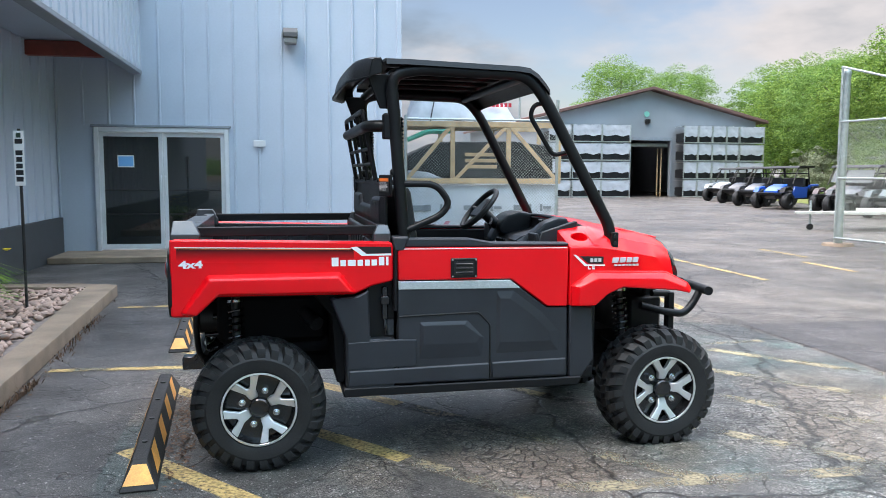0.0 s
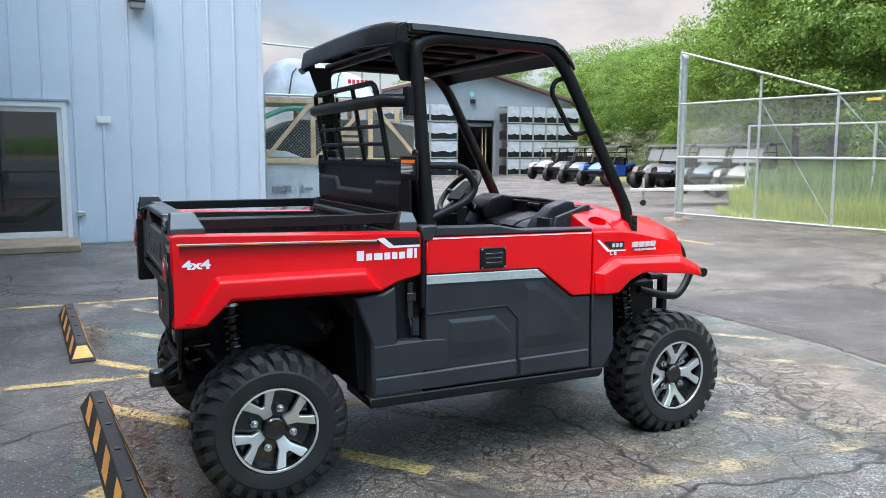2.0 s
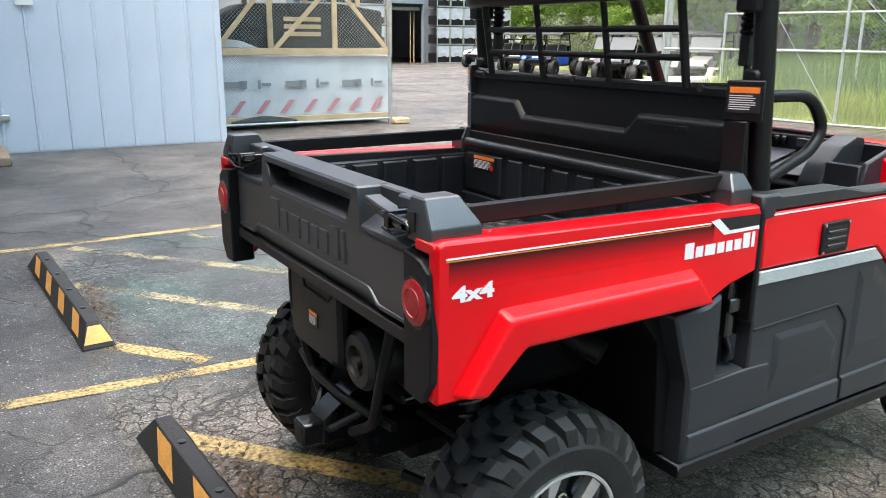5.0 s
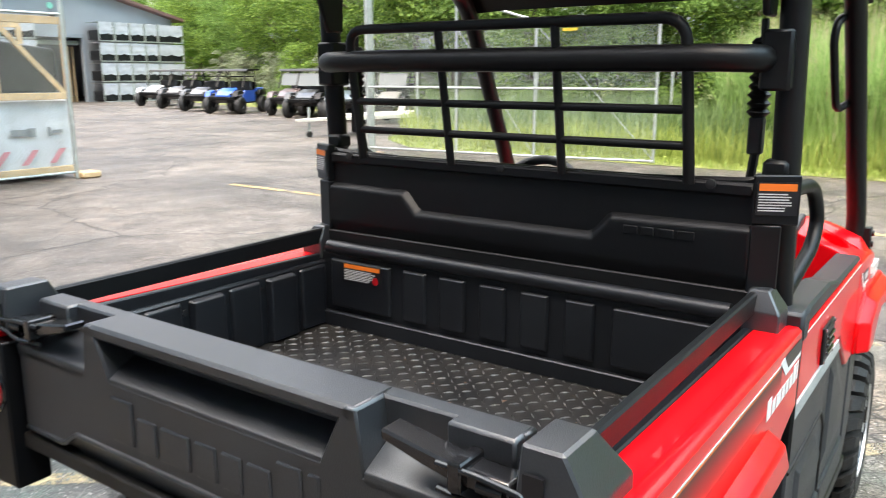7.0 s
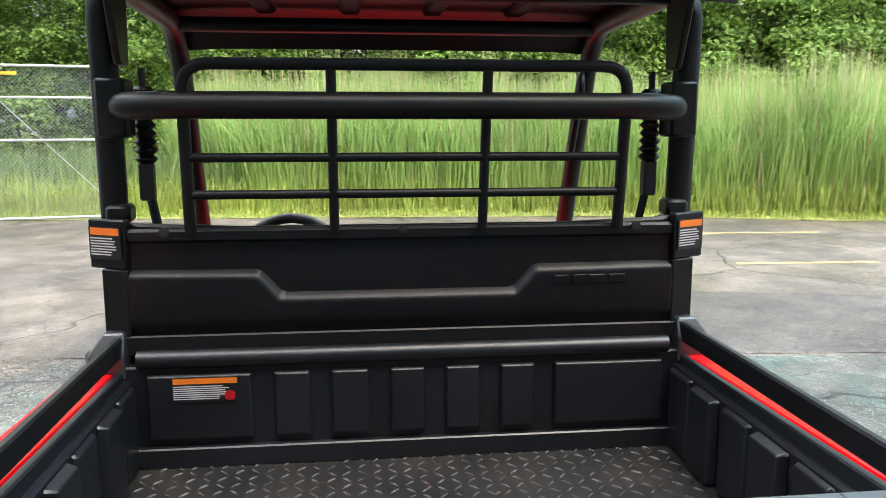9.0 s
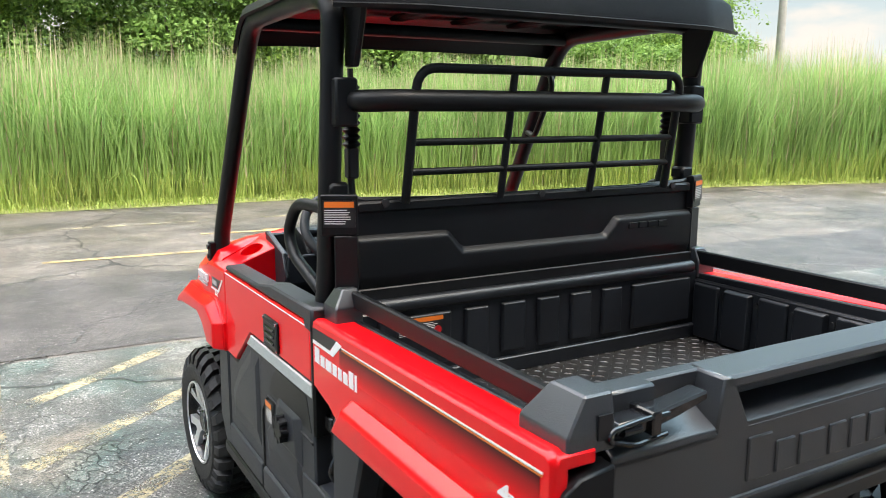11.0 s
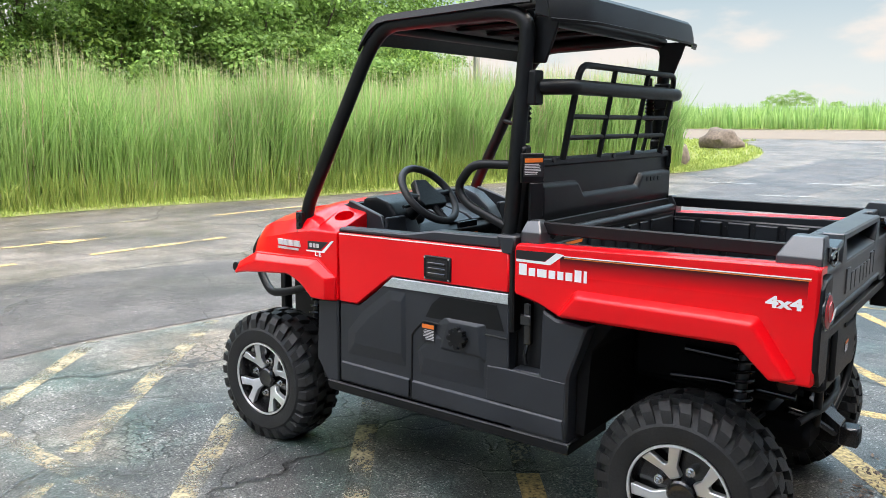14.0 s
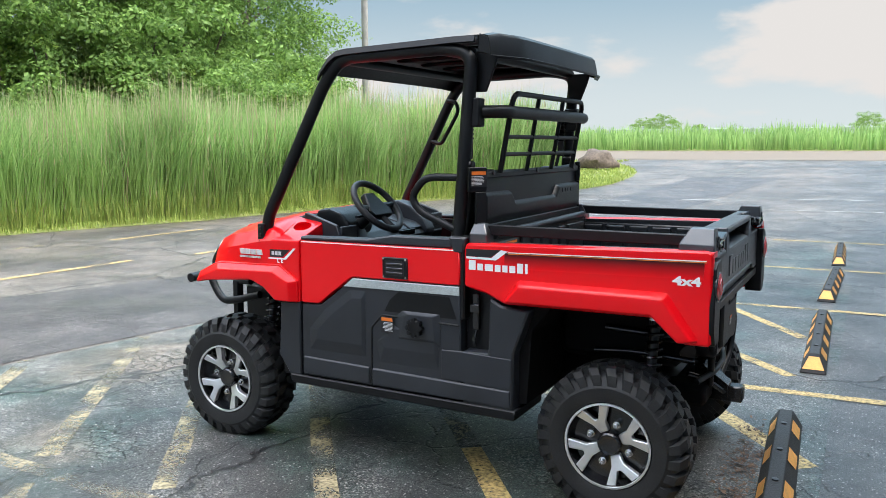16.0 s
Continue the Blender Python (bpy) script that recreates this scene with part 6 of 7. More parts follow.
for i in range(300):
    y = rng.uniform(1.3, 4.85)
    xa = -2.85 - 0.06 * (y - 1.7) - 0.03
    x = rng.uniform(xa - 0.95, xa)
    ob = new("stone", pm[i % 4])
    ob.parent = root
    ob.matrix_basis = pose(x, y, 0.10 + rng.uniform(0, 0.03), rng.uniform(-25, 25), rng.uniform(-25, 25), rng.uniform(0, 360)) @ Matrix.Diagonal((*[rng.uniform(0.035, 0.065)] * 2, rng.uniform(0.03, 0.05), 1))
b = None
vs, fs = [], []
for i in range(900):
    y = rng.uniform(-2.5, 4.85)
    xa = -2.85 - 0.06 * (y - 1.7) - 0.03
    x = rng.uniform(-4.4, xa)
    r = rng.uniform(0.035, 0.06)
    k = len(vs)
    for dx, dy, dz in ((1, 0, 0), (0, 1, 0), (-1, 0, 0), (0, -1, 0), (0.3, 0.2, 0.8), (0, 0, -0.5)):
        vs.append((x + dx * r + rng.uniform(-.01, .01), y + dy * r + rng.uniform(-.01, .01), 0.105 + dz * r))
    for f in ((0, 1, 4), (1, 2, 4), (2, 3, 4), (3, 0, 4), (1, 0, 5), (2, 1, 5), (3, 2, 5), (0, 3, 5)):
        fs.append([k + q for q in f])
far = raw("stone_fill", vs, fs, STONE, root, True)
tagged(far, kind="stuff")
sign = thing("parking_sign", "narrow white sign with dark bars of writing on a thin post", "sign", pose(-3.25, 3.55, 0.09))
part("post", tube([(0, 0, 0), (0, 0, 1.70)], 0.014, 8), DARKSTEEL, sign)
pl = part("sign_plate", box(-0.045, 0.045, -0.020, -0.015, 1.18, 1.68, 0.004), WHITE, sign)
for z, w in ((1.64, 0.04), (1.585, 0.065), (1.48, 0.06), (1.42, 0.05), (1.36, 0.055), (1.30, 0.065), (1.24, 0.06)):
    part("writing_bar", box(-w / 2, w / 2, -0.0225, -0.0205, z - 0.022, z + 0.022), material("sign_ink", (0.02, 0.05, 0.03), 0.5) if z > 1.6 else DECALBLACK, pl)
plant = thing("flowering_plant", "green leafy plant with yellow flowers in the planter", "plant", pose(-3.55, 3.15, 0.09))
vs, fs = [], []
for i in range(160):
    a, l, up = rng.uniform(0, 6.28), rng.uniform(0.2, 0.5), rng.uniform(0.25, 0.6)
    d = Vector((math.cos(a), math.sin(a), 0))
    w = Vector((-d.y, d.x, 0)) * 0.008
    k = len(vs)
    for t, h in ((0, 0), (0.5, up * 0.85), (1, up * 0.7)):
        c = d * l * t + Vector((0, 0, h))
        vs += [tuple(c - w), tuple(c + w)]
    fs += [(k, k + 1, k + 3, k + 2), (k + 2, k + 3, k + 5, k + 4)]
raw("leaves", vs, fs, LEAF2, plant)
vs, fs = [], []
for i in range(10):
    c = Vector((rng.uniform(-.25, .25), rng.uniform(-.25, .25), rng.uniform(0.55, 0.75)))
    k = len(vs)
    vs.append(tuple(c))
    for q in range(6):
        vs.append(tuple(c + Vector((0.045 * math.cos(q * 1.047), 0.045 * math.sin(q * 1.047), 0.02))))
    fs += [(k, k + 1 + q, k + 1 + (q + 1) % 6) for q in range(6)]
raw("petals", vs, fs, material("yellow_petals", (0.75, 0.6, 0.03), 0.5), plant)


# ---- chain link ----
def chain_link(name, p, q, z0, z1, parent, pitch=0.06, w=0.0015):
    """Diamond wire mesh between two points of the plan."""
    p, q = Vector((*p, 0)), Vector((*q, 0))
    L = (q - p).length
    u = (q - p) / L
    n = Vector((-u.y, u.x, 0))
    H = z1 - z0
    vs, fs = [], []
    for sg in (1, -1):
        k = -int(H / pitch) - 1
        while k * pitch < L + H:
            a0 = k * pitch
            lo, hi = (a0, a0 + H) if sg > 0 else (a0 + H, a0)
            t0, t1 = 0.0, 1.0
            if hi != lo:
                ta, tb = (0 - lo) / (hi - lo), (L - lo) / (hi - lo)
                t0, t1 = max(0, min(ta, tb)), min(1, max(ta, tb))
            if t1 - t0 > 0.01:
                i = len(vs)
                for t in (t0, t1):
                    c = p + u * (lo + (hi - lo) * t) + Vector((0, 0, z0 + H * t)) + n * 0.002 * sg
                    e = Vector((u.x, u.y, 0)) * w * 1.4
                    vs += [tuple(c - e), tuple(c + n * w), tuple(c + e), tuple(c - n * w)]
                for s in range(4):
                    fs.append((i + s, i + (s + 1) % 4, i + 4 + (s + 1) % 4, i + 4 + s))
            k += 1
    ob = raw(name, vs, fs, WIRE, parent)
    return tagged(ob, kind="stuff")


fence = thing("chain_link_fence", "galvanised chain-link fence with a sloping top rail beside the lot", "fence")
P0, P1, P2 = Vector((9.98, 9.05, 0)), Vector((10.32, 5.64, 0)), Vector((10.68, 3.6, 0))
part("gate_post", tube([(10.12, 9.17, 0), (10.12, 9.17, 3.36)], 0.085, 18), GALV, fence, "thick galvanised gate post")
part("post_cap", lathe([(0.0, 3.47), (0.06, 3.45), (0.092, 3.40), (0.092, 3.34)], 16, m=Matrix.Translation((10.12, 9.17, 0)) @ Matrix.Rotation(math.pi / 2, 4, "X") @ Matrix.Scale(1, 4)), GALV, fence)
part("post_footing", lathe([(0, 0.06), (0.28, 0.05), (0.30, 0.0)], 12, m=Matrix.Translation((10.12, 9.17, 0)) @ Matrix.Rotation(math.pi / 2, 4, "X")), CONCRETE, fence)
part("slim_post", tube([(9.98, 9.10, 0.12), (9.98, 9.10, 3.48)], 0.025, 10), GALV, fence)
for pt, top in ((P0.lerp(P1, 0.55), 2.85), (P1, 2.46), (P2, 2.46)):
    part("fence_post", tube([(pt.x, pt.y, 0.14), (pt.x, pt.y, top)], 0.024, 10), GALV, fence)
part("sloping_rail", tube([(9.98, 9.10, 3.47), (P1.x, P1.y, 2.46)], 0.022, 10), GALV, fence)
for z in (0.16, 1.33, 2.42):
    part("rail", tube([(9.98, 9.08, z), (P1.x, P1.y, z), (P2.x, P2.y, z)], 0.021, 10), GALV, fence)
for a, c in ((P0.lerp(P1, 0.55), P1), (P1, P2)):
    part("brace_rod", tube([(a.x, a.y, 2.40), (c.x, c.y, 0.18)], 0.006, 6), GALV, fence)
chain_link("chain_mesh", (9.98, 9.05), (P1.x, P1.y), 0.16, 2.42, fence)
chain_link("chain_mesh", (P1.x, P1.y), (P2.x, P2.y), 0.16, 2.42, fence)
tagged(part("fence_tag", box(10.40, 10.41, 4.92, 5.18, 2.285, 2.33), material("yellow_tag", (0.62, 0.40, 0.035), 0.5, vary=0.2)), "yellow plastic tag on the fence", "tag")
back = thing("back_fence", "galvanised chain-link fence behind the verge", "fence")
for i in range(5):
    part("fence_post", tube([(13.5 + i * 0.6, 10.5 - i * 2.9, 0), (13.5 + i * 0.6, 10.5 - i * 2.9, 2.1)], 0.03, 8), GALV, back)
part("rail", tube([(13.5, 10.5, 2.08), (15.9, -1.1, 2.08)], 0.02, 8), GALV, back)

# ---- crate behind a wire screen ----
screenf = thing("wire_screen", "galvanised chain-link panel at the building corner", "fence")
for x, h in ((1.36, 2.50), (4.40, 2.85)):
    part("fence_post", tube([(x, 10.75, 0), (x, 10.75, h)], 0.032, 10), GALV, screenf)
for z in (0.10, 2.44):
    part("rail", tube([(1.36, 10.75, z), (4.40, 10.75, z)], 0.020, 8), GALV, screenf)
chain_link("chain_mesh", (1.36, 10.75), (4.40, 10.75), 0.10, 2.44, screenf, 0.062, 0.0018)
tagged(part("post_block", box(4.42, 4.72, 10.6, 10.9, 0, 0.10, 0.02), TIMBER), "rough timber block at the fence post", "block")
crate = thing("boat_crate", "timber crate with dark goods above a white plastic-wrapped base", "crate", pose(2.95, 11.65, 0))
def beam(p, q, w, parent, name="timber"):
    p, q = Vector(p), Vector(q)
    d = q - p
    b = bmesh.new()
    bmesh.ops.create_cube(b, size=1, matrix=Matrix.Diagonal((w, w * 0.55, d.length, 1)))
    bevelled(b, 0.004)
    b.transform(Matrix.Translation((p + q) / 2) @ d.to_track_quat("Z", "Y").to_matrix().to_4x4())
    return part(name, b, TIMBER, parent)
for sg in (-1, 1):
    for z, w in ((1.25, 0.10), (2.36, 0.11), (0.14, 0.10)):
        b = box(-1.60, 1.60, sg * 0.68 - 0.025, sg * 0.68 + 0.025, z - w / 2, z + w / 2, 0.005)
        part("timber_rail", b, TIMBER, crate)
for x in (-1.57, -0.62, 0.52, 1.57):
    b = box(x - 0.045, x + 0.045, -0.68, -0.64, 1.27, 2.32, 0.004)
    part("timber_post", b, TIMBER, crate)
    b = box(x - 0.045, x + 0.045, 0.64, 0.68, 1.27, 2.32, 0.004)
    part("timber_post", b, TIMBER, crate)
for x0, x1 in ((-1.52, -0.66), (-0.56, 0.46), (1.50, 0.58)):
    b = plate([(x0 - 0.05, 1.29), (x0 + 0.05, 1.29), (x1 + 0.04, 2.31), (x1 - 0.06, 2.31)], -0.70, -0.665, 1, 0.004)
    part("timber_brace", b, TIMBER, crate)
b = box(-1.58, 1.58, -0.62, 0.62, 0.10, 1.20, 0.03)
bmesh.ops.subdivide_edges(b, edges=list(b.edges), cuts=6, use_grid_fill=True)
for v in b.verts:
    v.co += Vector((noise.noise(v.co * 4), noise.noise(v.co * 4 + Vector((9, 0, 0))), noise.noise(v.co * 3))) * 0.022
wrapb = part("wrapped_base", b, WRAP, crate, "white plastic wrapping with print")
for i in range(3):
    for k, (w, h, dx) in enumerate(((0.30, 0.10, 0), (0.13, 0.13, 0.24), (0.05, 0.14, 0.55), (0.16, 0.05, 0.62))):
        x = -1.42 + i * 1.03 + dx
        part("print_mark", box(x, x + w, -0.662, -0.656, 0.72 - h / 2, 0.72 + h / 2), material("grey_print", (0.20, 0.22, 0.24), 0.5), wrapb)
PINK = material("pink_print", (0.55, 0.20, 0.24), 0.5)
for i in range(7):
    x = -1.35 + i * 0.42
    b = plate([(x, 0.24), (x + 0.10, 0.24), (x + 0.28, 0.46), (x + 0.18, 0.46)], -0.656, -0.662, 1, 0)
    part("print_band", b, PINK, wrapb)
b = plate([(-1.5, 1.30), (1.5, 1.30), (1.5, 1.95), (0.7, 2.05), (-0.9, 2.02), (-1.5, 1.75)], -0.55, 0.55, 1, 0.06)
part("covered_machine", b, DARKGOODS, crate, "dark covered machine")
for z in (1.50, 1.62, 1.74):
    part("slat", box(-0.35, 0.30, -0.60, -0.57, z, z + 0.07, 0.004), TIMBER, crate)
part("pale_bag", plate([(-1.5, 1.30), (-0.8, 1.30), (-1.1, 1.42), (-1.5, 1.46)], -0.64, -0.3, 1, 0.03), TARP, crate)
part("green_part", tube([(-1.5, -0.5, 2.05), (-1.1, -0.5, 2.22), (-0.6, -0.4, 2.24)], 0.05, 8, 0.1), material("teal_plastic", (0.03, 0.40, 0.28), 0.4), crate)
tarp = thing("tarp_bundle", "pale tarpaulin-covered load lashed on top of the crate", "tarp", pose(2.65, 11.7, 2.42))
b = bmesh.new()
grid = []
for i in range(15):
    row = []
    for j in range(9):
        u, v = i / 14, j / 8
        x, y = -1.15 + 2.2 * u, -0.6 + 1.2 * v
        edge = min(1, 6 * min(u, 1 - u)) * min(1, 5 * min(v, 1 - v))
        z = 0.75 * edge ** 0.5 * (0.75 + 0.25 * math.sin(3 * u + 1)) + 0.05 * noise.noise(Vector((x * 3, y * 3, 0)))
        row.append(b.verts.new((x, y, max(0, z))))
    grid.append(row)
for i in range(14):
    for j in range(8):
        b.faces.new((grid[i][j], grid[i + 1][j], grid[i + 1][j + 1], grid[i][j + 1]))
cover = solid(part("cover", b, TARP, tarp, "", 60), 0.01)
for x in (-0.75, 0.15):
    part("strap", tube([(x, -0.62, 0.0), (x + 0.1, -0.55, 0.45), (x + 0.35, -0.3, 0.72)], 0.012, 6), DARKSTEEL, tarp)
b = None
for i in range(6):
    b = box(0.42 + i * 0.085, 0.48 + i * 0.085, -0.585, -0.575, 0.30, 0.38, 0, b)
part("brand_bars", b, material("red_mark", (0.6, 0.03, 0.05), 0.5), tarp)
rackb = tube([(1.3, 11.2, 3.4), (3.75, 11.2, 3.3)], 0.02, 8)
tube([(3.75, 11.2, 2.5), (3.75, 11.2, 3.38)], 0.022, 8, 0, rackb)
tube([(3.75, 12.3, 2.5), (3.75, 12.3, 3.30), (3.75, 11.2, 3.30)], 0.02, 8, 0, rackb)
tagged(part("pipe_rack", rackb, GALV), "thin steel pipe frame over the load", "rack")
tagged(part("rubber_mat", tube([(1.6, 10.95, 0.06), (2.1, 10.9, 0.16), (2.7, 10.95, 0.07)], 0.07, 8, 0.2), RUBBER), "black rubber roll on the ground", "roll")

# ---- shed ----
SHEDM = material("shed_siding", (0.25, 0.275, 0.30), 0.55, vary=0.08, scale=0.6)
shed = thing("storage_shed", "grey metal gabled storage shed with an open doorway", "shed")
part("gable_wall", plate([(13.9, 0), (19.5, 0), (19.5, 3.55), (22.65, 3.55), (22.65, 0), (28.5, 0), (28.5, 4.75), (21.2, 6.55), (13.9, 4.75)], 42.0, 42.2, 1, 0), SHEDM, shed)
part("side_wall", box(28.3, 28.5, 42.2, 60, 0, 4.75), SHEDM, shed)
part("side_wall", box(13.9, 14.1, 42.2, 60, 0, 4.75), SHEDM, shed)
part("back_wall", box(14.1, 28.3, 59.8, 60, 0, 4.75), SHEDM, shed)
BROWN = material("brown_roof", (0.13, 0.07, 0.06), 0.6, vary=0.15)
part("roof_slope", plate([(13.4, 4.66), (21.2, 6.60), (29.1, 4.62), (29.1, 4.80), (21.2, 6.78), (13.4, 4.84)], 41.5, 60.5, 1, 0.02), BROWN, shed)
part("door_header", box(19.4, 22.75, 41.92, 42.0, 3.50, 3.70), GREYTRIM, shed)
for x in (19.40, 22.65):
    part("door_jamb", box(x, x + 0.12, 41.92, 42.0, 0, 3.55), GREYTRIM, shed)
for x in (22.1, 22.35):
    part("door_pole", tube([(x, 42.6, 0), (x, 42.6, 3.0)], 0.04, 8), TIMBER, shed)
part("rolled_door", box(19.5, 22.65, 42.3, 42.5, 3.1, 3.35, 0.05), GALV, shed)
part("round_badge", lathe([(0, -0.03), (0.17, -0.03), (0.17, 0.0)], 24, m=Matrix.Translation((21.0, 41.98, 5.12))), material("green_badge", (0.20, 0.55, 0.45), 0.5), shed)
part("shed_lamp", box(20.9, 21.2, 41.8, 42.0, 4.55, 4.80, 0.02), DARKSTEEL, shed)


WRAPGREY = material("grey_plastic_wrap", (0.42, 0.44, 0.48), 0.28, vary=0.10, scale=2, bump=0.5, bump_scale=7, fine=0.05)


def wrapped_crate(w):
    root = thing("wrapped_crate", "steel-framed crate of dark machines under pale plastic wrap", "crate", group="stacked crates")
    part("covered_machine", box(-w / 2 + 0.05, w / 2 - 0.05, -0.55, 0.55, 0.06, 0.62, 0.05), DARKGOODS, root)
    b = bmesh.new()
    n, mm = max(5, int(w / 0.16)), 6
    rng = random.Random(int(w * 100))
    rows = []
    for j in range(mm):
        v = j / (mm - 1)
        z = 1.03 - 0.62 * v
        rows.append([b.verts.new((-w / 2 + w * i / n, -0.60 + 0.06 * noise.noise(Vector((i * 0.7, j * 0.8, w))), z + (0.05 * math.sin(math.pi * i / n * 4 + w) * v) + rng.uniform(-.02, .02))) for i in range(n + 1)])
    top = [b.verts.new((-w / 2 + w * i / n, 0.6, 1.03)) for i in range(n + 1)]
    for r0, r1 in zip([top] + rows, rows):
        for i in range(n):
            b.faces.new((r0[i], r0[i + 1], r1[i + 1], r1[i]))
    solid(part("wrap", b, WRAPGREY, root, "crumpled pale plastic", 70), 0.01)
    for x in (-w / 2 + 0.03, w / 2 - 0.03):
        part("frame_post", box(x - 0.025, x + 0.025, -0.64, -0.59, 0, 1.05), GALV, root)
    part("frame_rail", box(-w / 2, w / 2, -0.64, -0.59, 0.0, 0.07), GALV, root)
    return root


made = {}
for x, w, levels in ((16.6, 1.85, 4), (18.45, 1.85, 4), (14.9, 1.4, 4), (23.3, 0.95, 4), (24.25, 0.95, 4), (25.2, 0.95, 4), (26.1, 0.85, 4), (27.4, 1.7, 4)):
    for k in range(levels):
        m = pose(x, 41.2, k * 1.10)
        if w in made:
            copy_thing(made[w], m)
        else:
            made[w] = wrapped_crate(w)
            made[w].matrix_basis = m


# ---- parked side-by-sides ----
def small_tyre(r, w):
    return lathe([(r * 0.55, w / 2), (r * 0.9, w / 2), (r, w / 3), (r, -w / 3), (r * 0.9, -w / 2), (r * 0.55, -w / 2)], 20)


HAZED = material("hazed_screen", (0.13, 0.145, 0.15), 0.5, spec=0.2)


def side_by_side(color, label, at, screen, hood_h=1.05):
    body = material(label.split()[0] + "_body", color, 0.35, vary=0.1, coat=0.4)
    root = thing("side_by_side", label, "vehicle", at, "parked side-by-sides")
    b = plate([(-1.35, 0.55), (-0.75, 0.42), (0.70, 0.42), (1.40, 0.58), (1.42, 0.70), (0.70, 0.75), (0.55, 0.95), (0.40, 0.62), (-0.45, 0.62), (-0.55, 0.90), (-1.40, 0.90)], -0.60, 0.60, 1, 0.03)
    part("chassis_body", b, BLACK, root)
    b = plate([(0.55, 0.80), (1.30, 0.66), (1.34, 0.78), (0.95, hood_h - 0.08), (0.55, hood_h + 0.04)], -0.36, 0.36, 1, 0.05)
    part("hood", b, body, root)
    part("bed", box(-1.42, -0.66, -0.62, 0.62, 0.86, 1.06, 0.03), body, root)
    for s in (1, -1):
        part("side_panel", plate([(-0.50, 0.48), (0.55, 0.46), (0.62, 0.72), (0.48, 0.98), (-0.52, 0.94)], 0.56, 0.63, s, 0.02), body, root)
    for s in (1, -1):
        b = plate([(0.75, 0.80), (0.95, 0.98), (1.35, 0.93), (1.50, 0.72), (1.30, 0.78), (1.0, 0.84)], 0.50, 0.74, s, 0.02)
        part("fender", b, BLACK if s > 0 else body, root)
        b = plate([(-1.42, 0.74), (-1.20, 0.98), (-0.80, 0.98), (-0.60, 0.78), (-0.85, 0.86), (-1.15, 0.86)], 0.60, 0.76, s, 0.02)
        part("fender", b, BLACK, root)
        b = tube([(0.62, s * 0.60, 1.08), (0.20, s * 0.58, 1.78), (-0.55, s * 0.58, 1.80), (-0.72, s * 0.60, 0.95)], 0.028, 8, 0.08)
        part("roll_tube", b, TUBE, root)
        part("headlight", box(1.26, 1.34, s * 0.40 - 0.09, s * 0.40 + 0.09, 0.80, 0.86, 0.02), DARKSTEEL, root)
        for x in (-0.98, 1.02):
            w = part("wheel", small_tyre(0.36, 0.26), RUBBER, root)
            w.matrix_basis = pose(x + (0.12 if x > 0 else 0), s * 0.72, 0.36)
            part("rim", lathe([(0.19, s * 0.10), (0.17, s * 0.05), (0, s * 0.06)], 12), DARKSTEEL, w)
    part("roof", plate([(-0.95, 1.80), (0.22, 1.80), (0.36, 1.76), (0.34, 1.80), (0.22, 1.87), (-0.92, 1.87)], -0.68, 0.68, 1, 0.01), BLACK, root)
    part("cab_back", box(-0.68, -0.62, -0.56, 0.56, 0.98, 1.30, 0.01), INNER, root)
    part("cross_bar", tube([(-0.62, -0.58, 1.55), (-0.62, 0.58, 1.55)], 0.025, 8), TUBE, root)
    if screen:
        part("windscreen", plate([(0.56, 1.20), (0.575, 1.20), (0.30, 1.68), (0.285, 1.68)], -0.50, 0.50, 1, 0), screen, root)
    part("seat", box(-0.45, 0.05, -0.52, 0.52, 0.60, 0.80, 0.05), SEATBLACK, root)
    part("seat_back", box(-0.55, -0.40, -0.52, 0.52, 0.75, 1.35, 0.05), SEATBLACK, root)
    part("bumper", tube([(1.50, -0.40, 0.45), (1.60, -0.35, 0.70), (1.60, 0.35, 0.70), (1.50, 0.40, 0.45)], 0.028, 8, 0.05), TUBE, root)
    return root


for color, label, x, y, a in (((0.5, 0.5, 0.5), "white and black parked side-by-side vehicle", 22.3, 34.2, 183), ((0.05, 0.05, 0.055), "black parked side-by-side vehicle with roof", 21.3, 31.0, 183),
                              ((0.06, 0.065, 0.075), "charcoal parked side-by-side vehicle with roof", 20.3, 28.0, 184), ((0.01, 0.09, 0.48), "blue parked side-by-side vehicle with roof", 19.6, 25.4, 184),
                              ((0.10, 0.07, 0.07), "maroon parked side-by-side vehicle", 20.2, 22.4, 182), ((0.04, 0.045, 0.05), "dark parked side-by-side vehicle with windscreen", 19.4, 20.6, 183),
                              ((0.07, 0.10, 0.11), "slate parked side-by-side vehicle with windscreen", 19.0, 18.2, 184), ((0.22, 0.215, 0.20), "pale parked side-by-side vehicle with muddy wheels", 18.3, 15.8, 182)):
    side_by_side(color, label, pose(x, y, 0, 0, 0, a + 20) @ Matrix.Scale(0.94, 4), HAZED if y < 24 else None)
trailer = thing("flat_trailer", "white flat utility trailer resting on its jack wheel", "trailer", pose(15.45, 13.12, 0, 0, 0, 171))
TW = material("white_trailer", (0.50, 0.49, 0.45), 0.5, vary=0.1)
part("deck", box(-3.0, 1.7, -0.75, 0.75, 0.42, 0.52, 0.01), TW, trailer)
part("tongue", plate([(1.7, -0.4), (3.7, -0.04), (3.7, 0.04), (1.7, 0.4)], 0.40, 0.47, 1, 0.005, None, None, "z"), TW, trailer)
part("jack", tube([(3.3, 0, 0.12), (3.3, 0, 0.75)], 0.03, 8), GALV, trailer)
part("jack_wheel", lathe([(0.08, -0.03), (0.08, 0.03), (0, 0.03)], 12, m=Matrix.Translation((3.3, 0, 0.08))), RUBBER, trailer)
